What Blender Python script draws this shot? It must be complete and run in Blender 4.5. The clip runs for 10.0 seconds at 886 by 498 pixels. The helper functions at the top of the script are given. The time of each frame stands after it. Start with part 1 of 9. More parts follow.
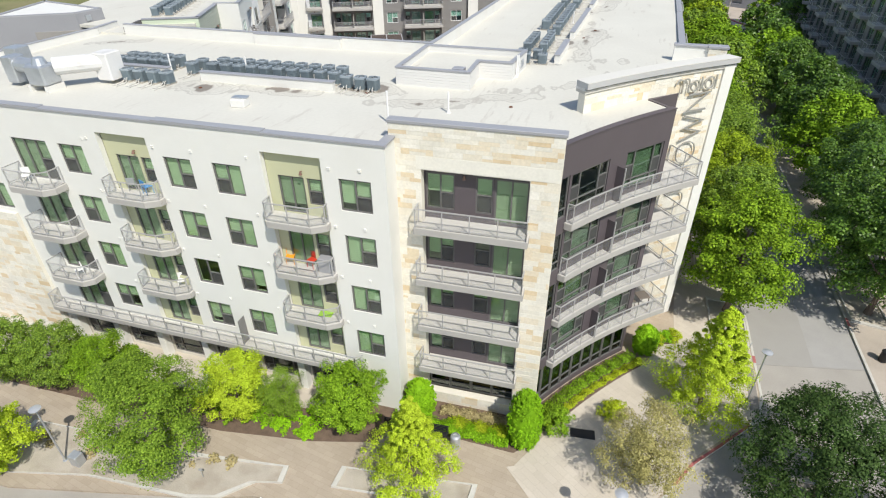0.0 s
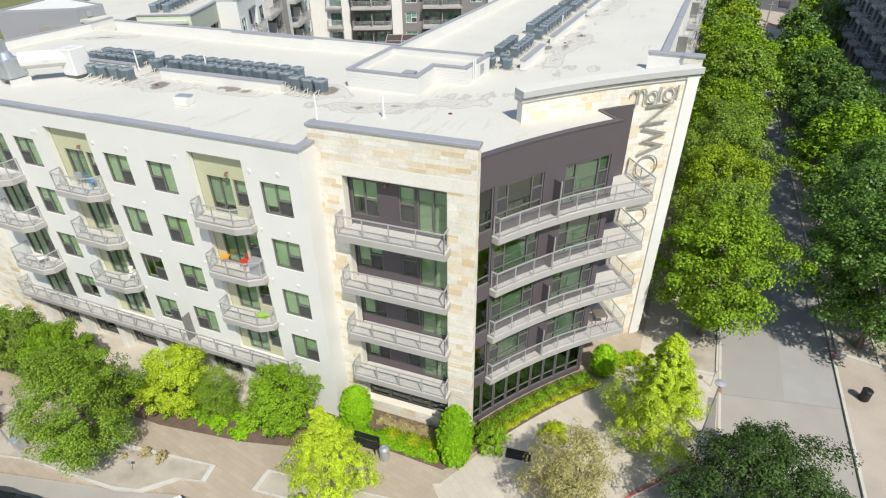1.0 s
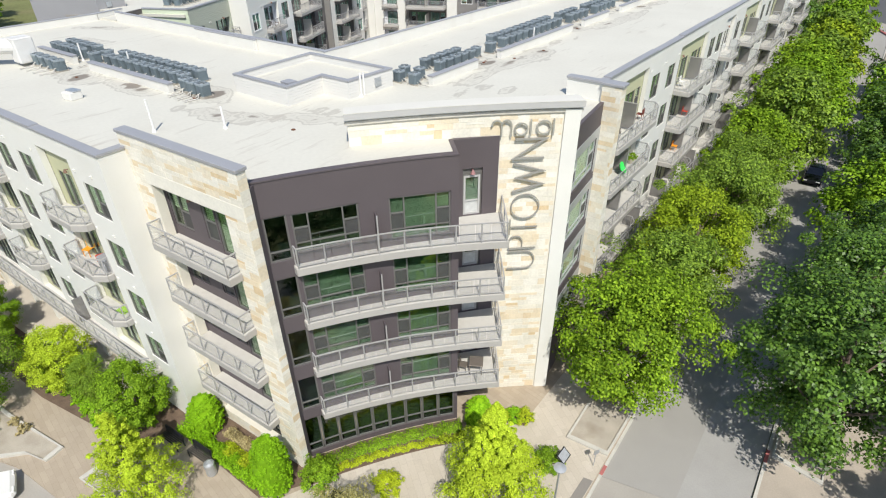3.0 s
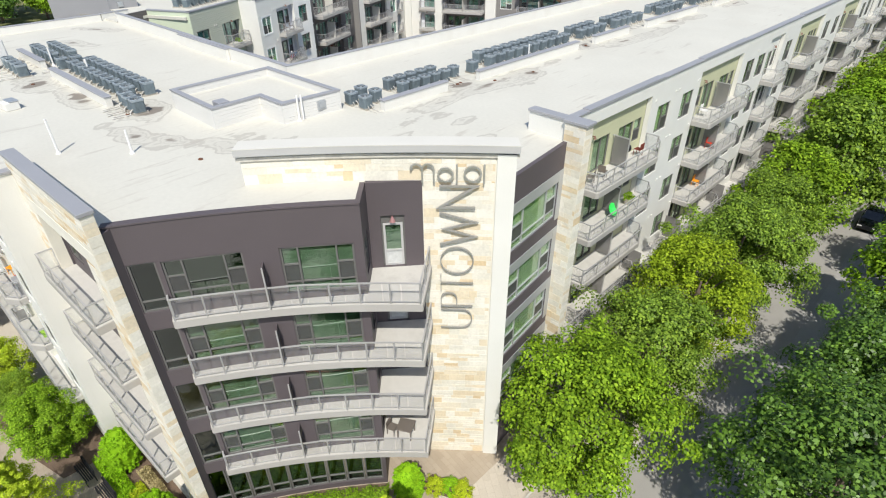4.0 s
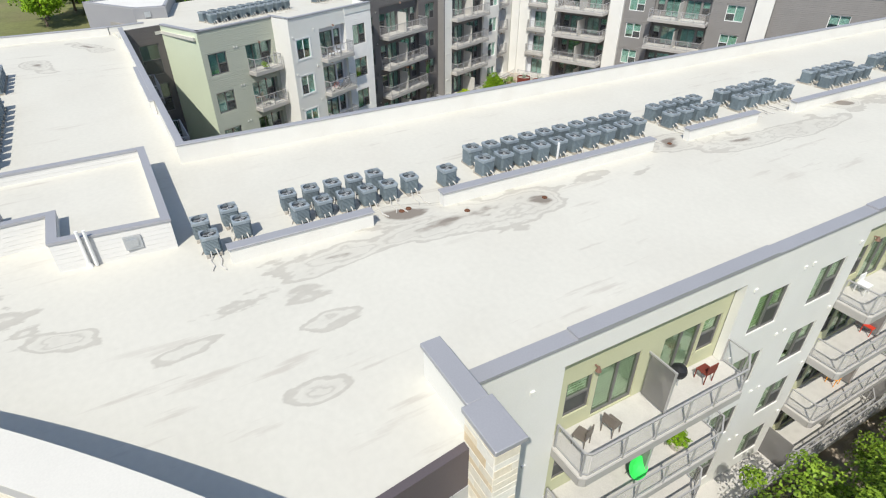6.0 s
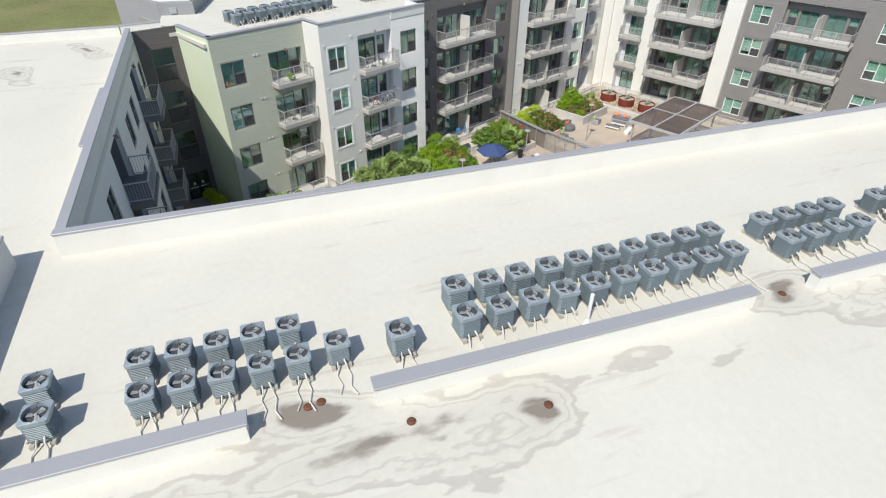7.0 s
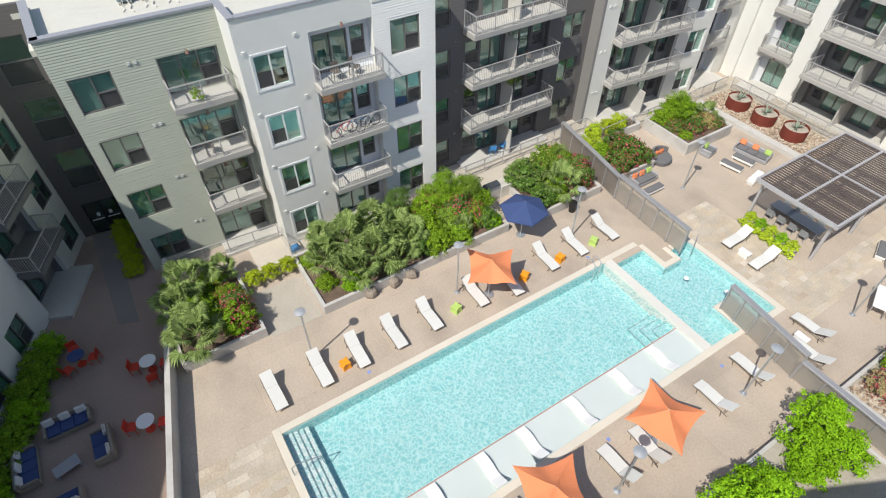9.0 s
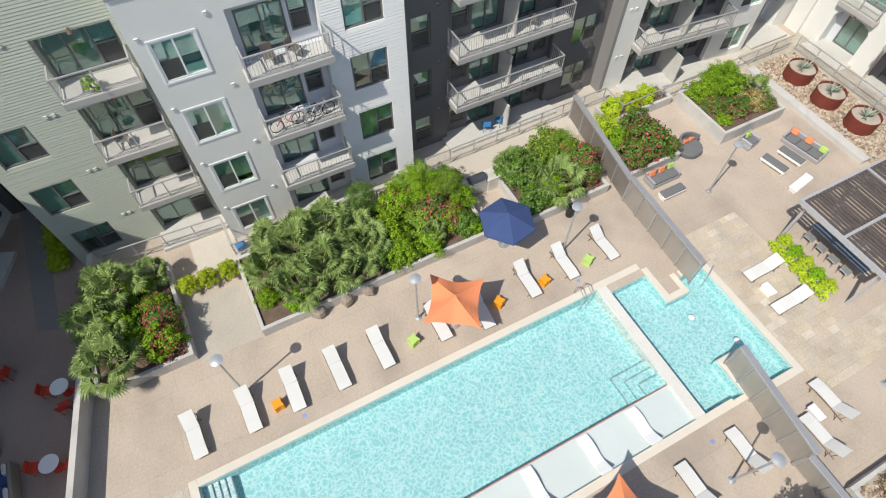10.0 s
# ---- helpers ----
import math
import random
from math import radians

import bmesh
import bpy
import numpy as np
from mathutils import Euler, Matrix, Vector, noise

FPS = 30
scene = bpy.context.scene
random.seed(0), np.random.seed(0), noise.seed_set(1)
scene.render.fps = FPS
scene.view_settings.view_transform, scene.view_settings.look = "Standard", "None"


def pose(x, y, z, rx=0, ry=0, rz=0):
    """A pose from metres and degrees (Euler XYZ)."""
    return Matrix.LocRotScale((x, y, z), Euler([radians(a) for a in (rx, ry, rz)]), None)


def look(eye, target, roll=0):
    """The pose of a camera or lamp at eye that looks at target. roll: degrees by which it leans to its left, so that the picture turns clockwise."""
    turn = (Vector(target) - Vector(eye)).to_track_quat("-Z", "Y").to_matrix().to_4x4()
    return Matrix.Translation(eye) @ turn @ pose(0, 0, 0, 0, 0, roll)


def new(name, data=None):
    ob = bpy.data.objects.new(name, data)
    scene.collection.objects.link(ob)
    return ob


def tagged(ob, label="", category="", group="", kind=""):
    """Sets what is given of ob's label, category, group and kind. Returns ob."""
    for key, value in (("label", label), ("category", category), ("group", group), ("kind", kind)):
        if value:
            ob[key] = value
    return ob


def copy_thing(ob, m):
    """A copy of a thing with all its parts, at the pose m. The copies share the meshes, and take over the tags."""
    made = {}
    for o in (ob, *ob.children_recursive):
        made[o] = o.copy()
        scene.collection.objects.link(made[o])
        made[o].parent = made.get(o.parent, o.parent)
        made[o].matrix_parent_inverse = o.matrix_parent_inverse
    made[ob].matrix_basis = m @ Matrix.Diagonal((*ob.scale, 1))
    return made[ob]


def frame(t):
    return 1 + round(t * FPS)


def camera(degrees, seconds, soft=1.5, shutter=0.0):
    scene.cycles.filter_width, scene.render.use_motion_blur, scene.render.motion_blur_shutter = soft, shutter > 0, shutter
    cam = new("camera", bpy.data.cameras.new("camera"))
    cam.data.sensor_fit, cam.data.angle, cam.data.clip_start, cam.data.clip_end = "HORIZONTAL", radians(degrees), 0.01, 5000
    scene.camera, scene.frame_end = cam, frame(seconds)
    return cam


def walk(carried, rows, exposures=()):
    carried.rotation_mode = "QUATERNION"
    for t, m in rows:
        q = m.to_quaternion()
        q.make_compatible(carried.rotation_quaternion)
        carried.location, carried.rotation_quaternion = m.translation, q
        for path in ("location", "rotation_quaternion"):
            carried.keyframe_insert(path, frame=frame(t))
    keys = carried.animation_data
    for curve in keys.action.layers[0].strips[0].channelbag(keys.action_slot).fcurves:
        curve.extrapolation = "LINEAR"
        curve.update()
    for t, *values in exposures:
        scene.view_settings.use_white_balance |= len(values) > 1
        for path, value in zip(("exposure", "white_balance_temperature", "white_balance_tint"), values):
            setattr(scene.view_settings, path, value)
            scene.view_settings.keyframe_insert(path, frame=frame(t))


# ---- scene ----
cam = camera(77.7, 10.0, 1.15)
METRES, EYE, TILT, LEAN, TURN = 86.0, 26.6, 0.0, 0.0, 18.5
ROWS = [
    (0.0, 0.0, 0.0, 0.0, -0.28, -32.93, 0.43),
    (0.5, 0.0327, 0.0061, -0.0003, 2.11, -32.93, 0.43),
    (1.0, 0.0661, 0.0134, -0.0005, 4.83, -32.93, 0.45),
    (1.5, 0.1016, 0.0231, -0.0003, 8.0, -32.97, 0.45),
    (2.0, 0.1395, 0.0356, 0.0, 11.18, -32.99, 0.46),
    (2.5, 0.1796, 0.0519, 0.0002, 14.53, -33.02, 0.47),
    (4.0, 0.2664, 0.1529, 0.0025, 25.61, -33.21, 0.43),
    (4.5, 0.2767, 0.2001, 0.0027, 29.27, -33.23, 0.41),
    (5.0, 0.2792, 0.2521, 0.0033, 33.2, -33.29, 0.36),
    (5.5, 0.2729, 0.307, 0.0035, 37.2, -33.29, 0.21),
    (7.0, 0.2049, 0.4723, 0.0068, 51.93, -35.27, -0.32),
    (7.5, 0.169, 0.5239, 0.0079, 56.32, -37.03, -0.31),
    (8.0, 0.1294, 0.5718, 0.008, 59.17, -39.13, -0.34),
    (8.5, 0.0917, 0.6191, 0.0084, 61.8, -41.64, -0.23),
    (9.0, 0.0547, 0.6636, 0.01, 64.33, -45.62, -0.21),
    (9.5, 0.0185, 0.7031, 0.0123, 66.78, -50.94, -0.24),
    (10.0, -0.014, 0.7345, 0.0147, 69.14, -56.76, -0.17),
]
walk(cam, [(t, pose(0, 0, EYE, TILT, LEAN, TURN) @ pose(METRES * x, METRES * y, METRES * z, 90 + pitch, roll, yaw)) for t, x, y, z, yaw, pitch, roll in ROWS])

# ---- daylight ----
SUN_EL, SUN_AZ = 52.4, -45.0          # elevation, and direction in the plan from +x
sky_world = bpy.data.worlds.new("sky")
sky_world.use_nodes = True
scene.world = sky_world
wn = sky_world.node_tree
sky_tex = wn.nodes.new("ShaderNodeTexSky")
sky_tex.sky_type, sky_tex.sun_disc = "NISHITA", False
sky_tex.sun_elevation = radians(SUN_EL)
sky_tex.sun_rotation = radians(90 - SUN_AZ)
wn.links.new(sky_tex.outputs[0], wn.nodes["Background"].inputs[0])
wn.nodes["Background"].inputs[1].default_value = 0.132
sun_data = bpy.data.lights.new("sun", "SUN")
sun_data.energy, sun_data.angle, sun_data.color = 4.15, radians(0.6), (1.0, 0.965, 0.88)
sun = new("sun", sun_data)
sun_way = Vector((math.cos(radians(SUN_EL)) * math.cos(radians(SUN_AZ)), math.cos(radians(SUN_EL)) * math.sin(radians(SUN_AZ)), math.sin(radians(SUN_EL))))
sun.matrix_world = look(sun_way * 60, (0, 0, 0))
scene.view_settings.exposure = 0.08

# ---- building tools ----
class Geo:
    """Gathers vertices and faces for one mesh."""

    def __init__(self):
        self.v, self.f = [], []

    def add(self, vs, fs):
        o = len(self.v)
        self.v += [tuple(p) for p in vs]
        self.f += [tuple(i + o for i in f) for f in fs]
        return self

    def box(self, x0, y0, z0, x1, y1, z1, m=None):
        vs = [Vector((x, y, z)) for z in (z0, z1) for x, y in ((x0, y0), (x1, y0), (x1, y1), (x0, y1))]
        if m is not None:
            vs = [m @ p for p in vs]
        return self.add(vs, [(3, 2, 1, 0), (4, 5, 6, 7), (0, 1, 5, 4), (1, 2, 6, 5), (2, 3, 7, 6), (3, 0, 4, 7)])

    def bevbox(self, x0, y0, z0, x1, y1, z1, b=0.02, m=None):
        """A box whose upper and side edges are chamfered."""
        rings = []
        for z, k in ((z0, b), (z0 + b, 0), (z1 - b, 0), (z1, b)):
            rings.append([(x0 + k, y0 + k + b, z), (x0 + k + b, y0 + k, z), (x1 - k - b, y0 + k, z), (x1 - k, y0 + k + b, z),
                          (x1 - k, y1 - k - b, z), (x1 - k - b, y1 - k, z), (x0 + k + b, y1 - k, z), (x0 + k, y1 - k - b, z)])
        return self.rings(rings, m=m)

    def rings(self, rings, m=None, close=True, caps=True):
        """Skins equal rings of points, bottom to top, each anticlockwise from above."""
        n = len(rings[0])
        vs = [Vector(p) for r in rings for p in r]
        if m is not None:
            vs = [m @ p for p in vs]
        fs = []
        for k in range(len(rings) - 1):
            for i in range(n if close else n - 1):
                j = (i + 1) % n
                fs.append((k * n + i, k * n + j, k * n + n + j, k * n + n + i))
        if caps and close:
            fs.append(tuple(range(n - 1, -1, -1)))
            fs.append(tuple((len(rings) - 1) * n + i for i in range(n)))
        return self.add(vs, fs)

    def prism(self, poly, z0, z1):
        return self.rings([[(x, y, z0) for x, y in poly], [(x, y, z1) for x, y in poly]])

    def cyl(self, p0, p1, r0, r1=None, n=10):
        r1 = r0 if r1 is None else r1
        p0, p1 = Vector(p0), Vector(p1)
        q = (p1 - p0).to_track_quat("Z", "Y")
        ring = [Vector((math.cos(2 * math.pi * i / n), math.sin(2 * math.pi * i / n), 0)) for i in range(n)]
        return self.rings([[p0 + q @ (c * r0) for c in ring], [p1 + q @ (c * r1) for c in ring]])

    def tube(self, pts, r, n=6):
        pts = [Vector(p) for p in pts]
        rs = r if isinstance(r, (list, tuple)) else [r] * len(pts)
        rings = []
        for i, p in enumerate(pts):
            d = (pts[min(i + 1, len(pts) - 1)] - pts[max(i - 1, 0)])
            q = d.to_track_quat("Z", "Y")
            rings.append([p + q @ Vector((rs[i] * math.cos(2 * math.pi * k / n), rs[i] * math.sin(2 * math.pi * k / n), 0)) for k in range(n)])
        return self.rings(rings)

    def lathe(self, prof, n=16, c=(0, 0)):
        return self.rings([[(c[0] + r * math.cos(2 * math.pi * i / n), c[1] + r * math.sin(2 * math.pi * i / n), z) for i in range(n)] for r, z in prof])

    def quad(self, a, b, c, d):
        return self.add([a, b, c, d], [(0, 1, 2, 3)])

    def weld(self):
        """Joins corners that lie on one another."""
        seen, order, v = {}, [], []
        for p in self.v:
            k = tuple(round(c, 4) for c in p)
            if k not in seen:
                seen[k] = len(v)
                v.append(p)
            order.append(seen[k])
        self.v, self.f = v, [tuple(order[i] for i in f) for f in self.f]
        return self

    def mesh(self, name, smooth=False):
        me = bpy.data.meshes.new(name)
        me.from_pydata(self.v, [], self.f)
        if smooth:
            me.polygons.foreach_set("use_smooth", [True] * len(me.polygons))
        me.update()
        return me


def part(name, geo, material, parent=None, label="", m=None, smooth=False):
    """Links a Geo (or a mesh already made) as one mesh object under a thing or a part."""
    me = geo.mesh(name, smooth) if isinstance(geo, Geo) else geo
    if material and not me.materials:
        me.materials.append(material)
    ob = new(name, me)
    if parent is not None:
        ob.parent = parent
    if m is not None:
        ob.matrix_basis = m
    if label:
        ob["label"] = label
    return ob


def thing(name, m=None, label="", category="", group="", kind=""):
    ob = new(name)
    ob.empty_display_size = 0.3
    if m is not None:
        ob.matrix_basis = m
    return tagged(ob, label, category, group, kind)


def single(name, geo, material, label="", category="", group="", kind="", m=None, smooth=False):
    return tagged(part(name, geo, material, None, "", m, smooth), label, category, group, kind)


MESHES = {}


def shared(key, make, smooth=False):
    """One mesh for all alike parts."""
    if key not in MESHES:
        MESHES[key] = make().mesh(str(key[0]), smooth)
    return MESHES[key]


def arc(p0, p1, sag, n):
    """Points on a shallow arc from p0 to p1 that bulges to its left by sag."""
    p0, p1 = Vector(p0), Vector(p1)
    d = (p1 - p0).normalized()
    left = Vector((-d.y, d.x))
    return [p0.lerp(p1, i / n) + left * (sag * 4 * (i / n) * (1 - i / n)) for i in range(n + 1)]


def offset_path(pts, k):
    """The path moved k to its right."""
    out = []
    for i, p in enumerate(pts):
        d = (pts[min(i + 1, len(pts) - 1)] - pts[max(i - 1, 0)]).normalized()
        out.append(p + Vector((d.y, -d.x)) * k)
    return out


# ---- materials ----
def material(name, base, rough=0.7, metal=0.0, vary=0.12, scale=0.6, fine=25.0, bump=0.15, bump_scale=80.0, rnd=0.0, dirt=None, dirt_amount=0.0, dirt_scale=0.35, spec=0.4):
    """A plain surface with colour variation at two scales, fine relief, optional random tint per piece and dirt."""
    ma = bpy.data.materials.new(name)
    ma.use_nodes = True
    nt = ma.node_tree
    N, L = nt.nodes, nt.links
    bs = N["Principled BSDF"]
    bs.inputs["Roughness"].default_value = rough
    bs.inputs["Metallic"].default_value = metal
    bs.inputs["Specular IOR Level"].default_value = spec
    pos = N.new("ShaderNodeNewGeometry")

    def noise_at(sc, detail=3.0):
        t = N.new("ShaderNodeTexNoise")
        t.inputs["Scale"].default_value, t.inputs["Detail"].default_value = sc, detail
        L.new(pos.outputs["Position"], t.inputs["Vector"])
        return t

    big, small = noise_at(scale), noise_at(fine)
    add = N.new("ShaderNodeMath")
    add.operation = "ADD"
    L.new(big.outputs[0], add.inputs[0])
    L.new(small.outputs[0], add.inputs[1])
    mr = N.new("ShaderNodeMapRange")
    mr.inputs[1].default_value, mr.inputs[2].default_value = 0.6, 1.4
    mr.inputs[3].default_value, mr.inputs[4].default_value = 1 - vary, 1 + vary
    L.new(add.outputs[0], mr.inputs[0])
    value = mr.outputs[0]
    hsv = N.new("ShaderNodeHueSaturation")
    hsv.inputs["Color"].default_value = (*base, 1)
    if rnd:
        oi = N.new("ShaderNodeObjectInfo")
        s = N.new("ShaderNodeMath")
        s.operation = "ADD"
        L.new(oi.outputs["Random"], s.inputs[0])
        L.new(pos.outputs["Random Per Island"], s.inputs[1])
        fr = N.new("ShaderNodeMath")
        fr.operation = "FRACT"
        L.new(s.outputs[0], fr.inputs[0])
        r2 = N.new("ShaderNodeMapRange")
        r2.inputs[3].default_value, r2.inputs[4].default_value = 1 - rnd, 1 + rnd
        L.new(fr.outputs[0], r2.inputs[0])
        mu = N.new("ShaderNodeMath")
        mu.operation = "MULTIPLY"
        L.new(value, mu.inputs[0])
        L.new(r2.outputs[0], mu.inputs[1])
        value = mu.outputs[0]
        ma["fract"] = fr.name
    L.new(value, hsv.inputs["Value"])
    col = hsv.outputs[0]
    if dirt_amount:
        dn = noise_at(dirt_scale, 8.0)
        dr = N.new("ShaderNodeMapRange")
        dr.inputs[1].default_value, dr.inputs[2].default_value = 0.5, 0.75
        dr.inputs[4].default_value = dirt_amount
        L.new(dn.outputs[0], dr.inputs[0])
        mx = N.new("ShaderNodeMix")
        mx.data_type = "RGBA"
        L.new(dr.outputs[0], mx.inputs[0])
        L.new(col, mx.inputs[6])
        mx.inputs[7].default_value = (*dirt, 1)
        col = mx.outputs[2]
    L.new(col, bs.inputs["Base Color"])
    if bump:
        bn = noise_at(bump_scale, 4.0)
        bp = N.new("ShaderNodeBump")
        bp.inputs["Strength"].default_value, bp.inputs["Distance"].default_value = bump, 0.02
        L.new(bn.outputs[0], bp.inputs["Height"])
        L.new(bp.outputs[0], bs.inputs["Normal"])
    return ma


def tint_by_piece(ma, stops):
    """Sets a piece's colour from a ramp by its random number."""
    nt = ma.node_tree
    ramp = nt.nodes.new("ShaderNodeValToRGB")
    el = ramp.color_ramp.elements
    while len(el) < len(stops):
        el.new(0.5)
    for e, (p, c) in zip(el, stops):
        e.position, e.color = p, (*c, 1)
    nt.links.new(nt.nodes[ma["fract"]].outputs[0], ramp.inputs[0])
    hsv = next(n for n in nt.nodes if n.type == "HUE_SAT")
    nt.links.new(ramp.outputs[0], hsv.inputs["Color"])
    return ma


def lap_siding(ma, pitch, depth=0.5):
    """Adds horizontal lap boards as relief."""
    nt = ma.node_tree
    N, L = nt.nodes, nt.links
    pos = N.new("ShaderNodeNewGeometry")
    sep = N.new("ShaderNodeSeparateXYZ")
    L.new(pos.outputs["Position"], sep.inputs[0])
    md = N.new("ShaderNodeMath")
    md.operation = "FRACT"
    dv = N.new("ShaderNodeMath")
    dv.operation = "DIVIDE"
    dv.inputs[1].default_value = pitch
    L.new(sep.outputs[2], dv.inputs[0])
    L.new(dv.outputs[0], md.inputs[0])
    bp = N.new("ShaderNodeBump")
    bp.inputs["Strength"].default_value, bp.inputs["Distance"].default_value = min(1.0, depth * 1.7), 0.06
    bp.invert = True
    L.new(md.outputs[0], bp.inputs["Height"])
    L.new(bp.outputs[0], N["Principled BSDF"].inputs["Normal"])
    return ma


def schlick(nt, base, normal=None):
    """How much a film mirrors: base when seen straight on, more at a slant."""
    lw = nt.nodes.new("ShaderNodeLayerWeight")
    pw = nt.nodes.new("ShaderNodeMath")
    pw.operation, pw.inputs[1].default_value = "POWER", 5.0
    ad = nt.nodes.new("ShaderNodeMath")
    ad.operation, ad.use_clamp = "MULTIPLY_ADD", True
    ad.inputs[1].default_value, ad.inputs[2].default_value = 1 - base, base
    lw.inputs["Blend"].default_value = 0.5
    if normal is not None:
        nt.links.new(normal, lw.inputs["Normal"])
    nt.links.new(lw.outputs["Facing"], pw.inputs[0])
    nt.links.new(pw.outputs[0], ad.inputs[0])
    return ad


def glass(name, tint, gloss=0.06, rough=0.01):
    """Clear tinted pane: see-through with a mirror film."""
    ma = bpy.data.materials.new(name)
    ma.use_nodes = True
    nt = ma.node_tree
    nt.nodes.remove(nt.nodes["Principled BSDF"])
    tr = nt.nodes.new("ShaderNodeBsdfTransparent")
    tr.inputs[0].default_value = (*tint, 1)
    gl = nt.nodes.new("ShaderNodeBsdfGlossy")
    gl.inputs[0].default_value, gl.inputs["Roughness"].default_value = (0.9, 0.95, 0.93, 1), rough
    ad = schlick(nt, gloss)
    mx = nt.nodes.new("ShaderNodeMixShader")
    nt.links.new(ad.outputs[0], mx.inputs[0])
    nt.links.new(tr.outputs[0], mx.inputs[1])
    nt.links.new(gl.outputs[0], mx.inputs[2])
    nt.links.new(mx.outputs[0], nt.nodes["Material Output"].inputs[0])
    return ma


def mesh_screen(name, base, cover):
    """Fine woven wire: partly see-through."""
    ma = material(name, base, 0.5, 0.3, 0.05, bump=0)
    nt = ma.node_tree
    tr = nt.nodes.new("ShaderNodeBsdfTransparent")
    mx = nt.nodes.new("ShaderNodeMixShader")
    mx.inputs[0].default_value = cover
    nt.links.new(tr.outputs[0], mx.inputs[1])
    nt.links.new(nt.nodes["Principled BSDF"].outputs[0], mx.inputs[2])
    nt.links.new(mx.outputs[0], nt.nodes["Material Output"].inputs[0])
    return ma


def leaf_material(name, dark, light, rough=0.6, spec=0.13):
    ma = material(name, light, rough, 0, 0.3, 0.35, 1.6, 0, rnd=0.12, spec=spec)
    mix = lambda k: tuple(a + (b - a) * k for a, b in zip(dark, light))
    tint_by_piece(ma, [(0.0, mix(0.1)), (0.5, mix(0.42)), (1.0, mix(0.85))])
    nt = ma.node_tree
    tl = nt.nodes.new("ShaderNodeBsdfTranslucent")
    hsv = next(n for n in nt.nodes if n.type == "HUE_SAT")
    nt.links.new(hsv.outputs[0], tl.inputs[0])
    mx = nt.nodes.new("ShaderNodeMixShader")
    mx.inputs[0].default_value = 0.16
    nt.links.new(nt.nodes["Principled BSDF"].outputs[0], mx.inputs[1])
    nt.links.new(tl.outputs[0], mx.inputs[2])
    nt.links.new(mx.outputs[0], nt.nodes["Material Output"].inputs[0])
    return ma


M = {}
M["stucco"] = material("white_stucco", (0.74, 0.73, 0.685), 0.85, vary=0.04, bump=0.25, bump_scale=120, dirt=(0.62, 0.58, 0.5), dirt_amount=0.12)
M["stucco_grey"] = material("pale_grey_stucco", (0.62, 0.63, 0.65), 0.85, vary=0.04, bump=0.25, bump_scale=120)
M["siding_white"] = lap_siding(material("white_lap_siding", (0.74, 0.73, 0.70), 0.7, vary=0.03), 0.17)
M["siding_green"] = lap_siding(material("sage_lap_siding", (0.40, 0.42, 0.345), 0.7, vary=0.04), 0.17)
M["siding_dark"] = lap_siding(material("charcoal_lap_siding", (0.14, 0.13, 0.125), 0.65, vary=0.06), 0.19, 0.3)
M["siding_brown"] = lap_siding(material("dark_taupe_lap_siding", (0.11, 0.10, 0.095), 0.65, vary=0.06), 0.19, 0.4)
M["siding_mid"] = lap_siding(material("grey_taupe_lap_siding", (0.21, 0.20, 0.19), 0.65, vary=0.06), 0.19, 0.4)
M["olive"] = material("olive_stucco", (0.52, 0.52, 0.34), 0.85, vary=0.04)
M["brown"] = material("plum_brown_panel", (0.105, 0.088, 0.095), 0.55, vary=0.06, bump=0.05)
M["stone"] = tint_by_piece(material("limestone", (0.7, 0.62, 0.48), 0.85, vary=0.12, scale=1.2, fine=9, bump=0.6, bump_scale=25, rnd=0.05),
                           [(0.0, (0.74, 0.70, 0.60)), (0.40, (0.80, 0.765, 0.68)), (0.66, (0.73, 0.675, 0.56)), (0.82, (0.71, 0.62, 0.47)), (0.93, (0.68, 0.575, 0.41)), (1.0, (0.62, 0.48, 0.30))])
M["mortar"] = material("pale_mortar", (0.74, 0.70, 0.61), 0.9, vary=0.08, bump=0.3)
M["limestone_trim"] = material("cast_stone_trim", (0.62, 0.59, 0.53), 0.8, vary=0.1, fine=8, dirt=(0.25, 0.23, 0.2), dirt_amount=0.5, dirt_scale=1.2)
M["pale_trim"] = material("smooth_cream_limestone", (0.76, 0.73, 0.645), 0.8, vary=0.08, scale=0.8, fine=8, bump=0.15)
M["cap"] = material("grey_metal_coping", (0.37, 0.37, 0.39), 0.5, 0.2, vary=0.05, bump=0.03)
M["cap_white"] = material("pale_metal_cornice", (0.70, 0.69, 0.67), 0.55, 0.0, vary=0.08, bump=0.05, dirt=(0.36, 0.34, 0.31), dirt_amount=0.5, dirt_scale=1.2)
M["cap_pale"] = material("pale_grey_metal_coping", (0.50, 0.495, 0.49), 0.5, 0.1, vary=0.05, bump=0.03)
M["frame"] = material("bronze_window_frame", (0.17, 0.165, 0.16), 0.45, 0.2, vary=0.05, bump=0)
M["frame_white"] = material("white_window_frame", (0.78, 0.78, 0.76), 0.5, vary=0.03, bump=0)
M["frame_grey"] = material("aluminium_frame", (0.5, 0.51, 0.52), 0.4, 0.4, vary=0.04, bump=0)
M["glass"] = glass("green_tinted_glass", (0.75, 0.87, 0.71), 0.10)
M["glass_mid"] = glass("smoked_green_glass", (0.42, 0.54, 0.44), 0.16)
# Court panes: the sky's reflected teal is put into the tint.
M["glass_court"] = glass("sky_teal_glass", (0.62, 0.80, 0.76), 0.17)
M["glass_dark"] = glass("dark_tinted_glass", (0.2, 0.29, 0.26), 0.12)
M["screen"] = mesh_screen("insect_screen", (0.10, 0.10, 0.10), 0.72)
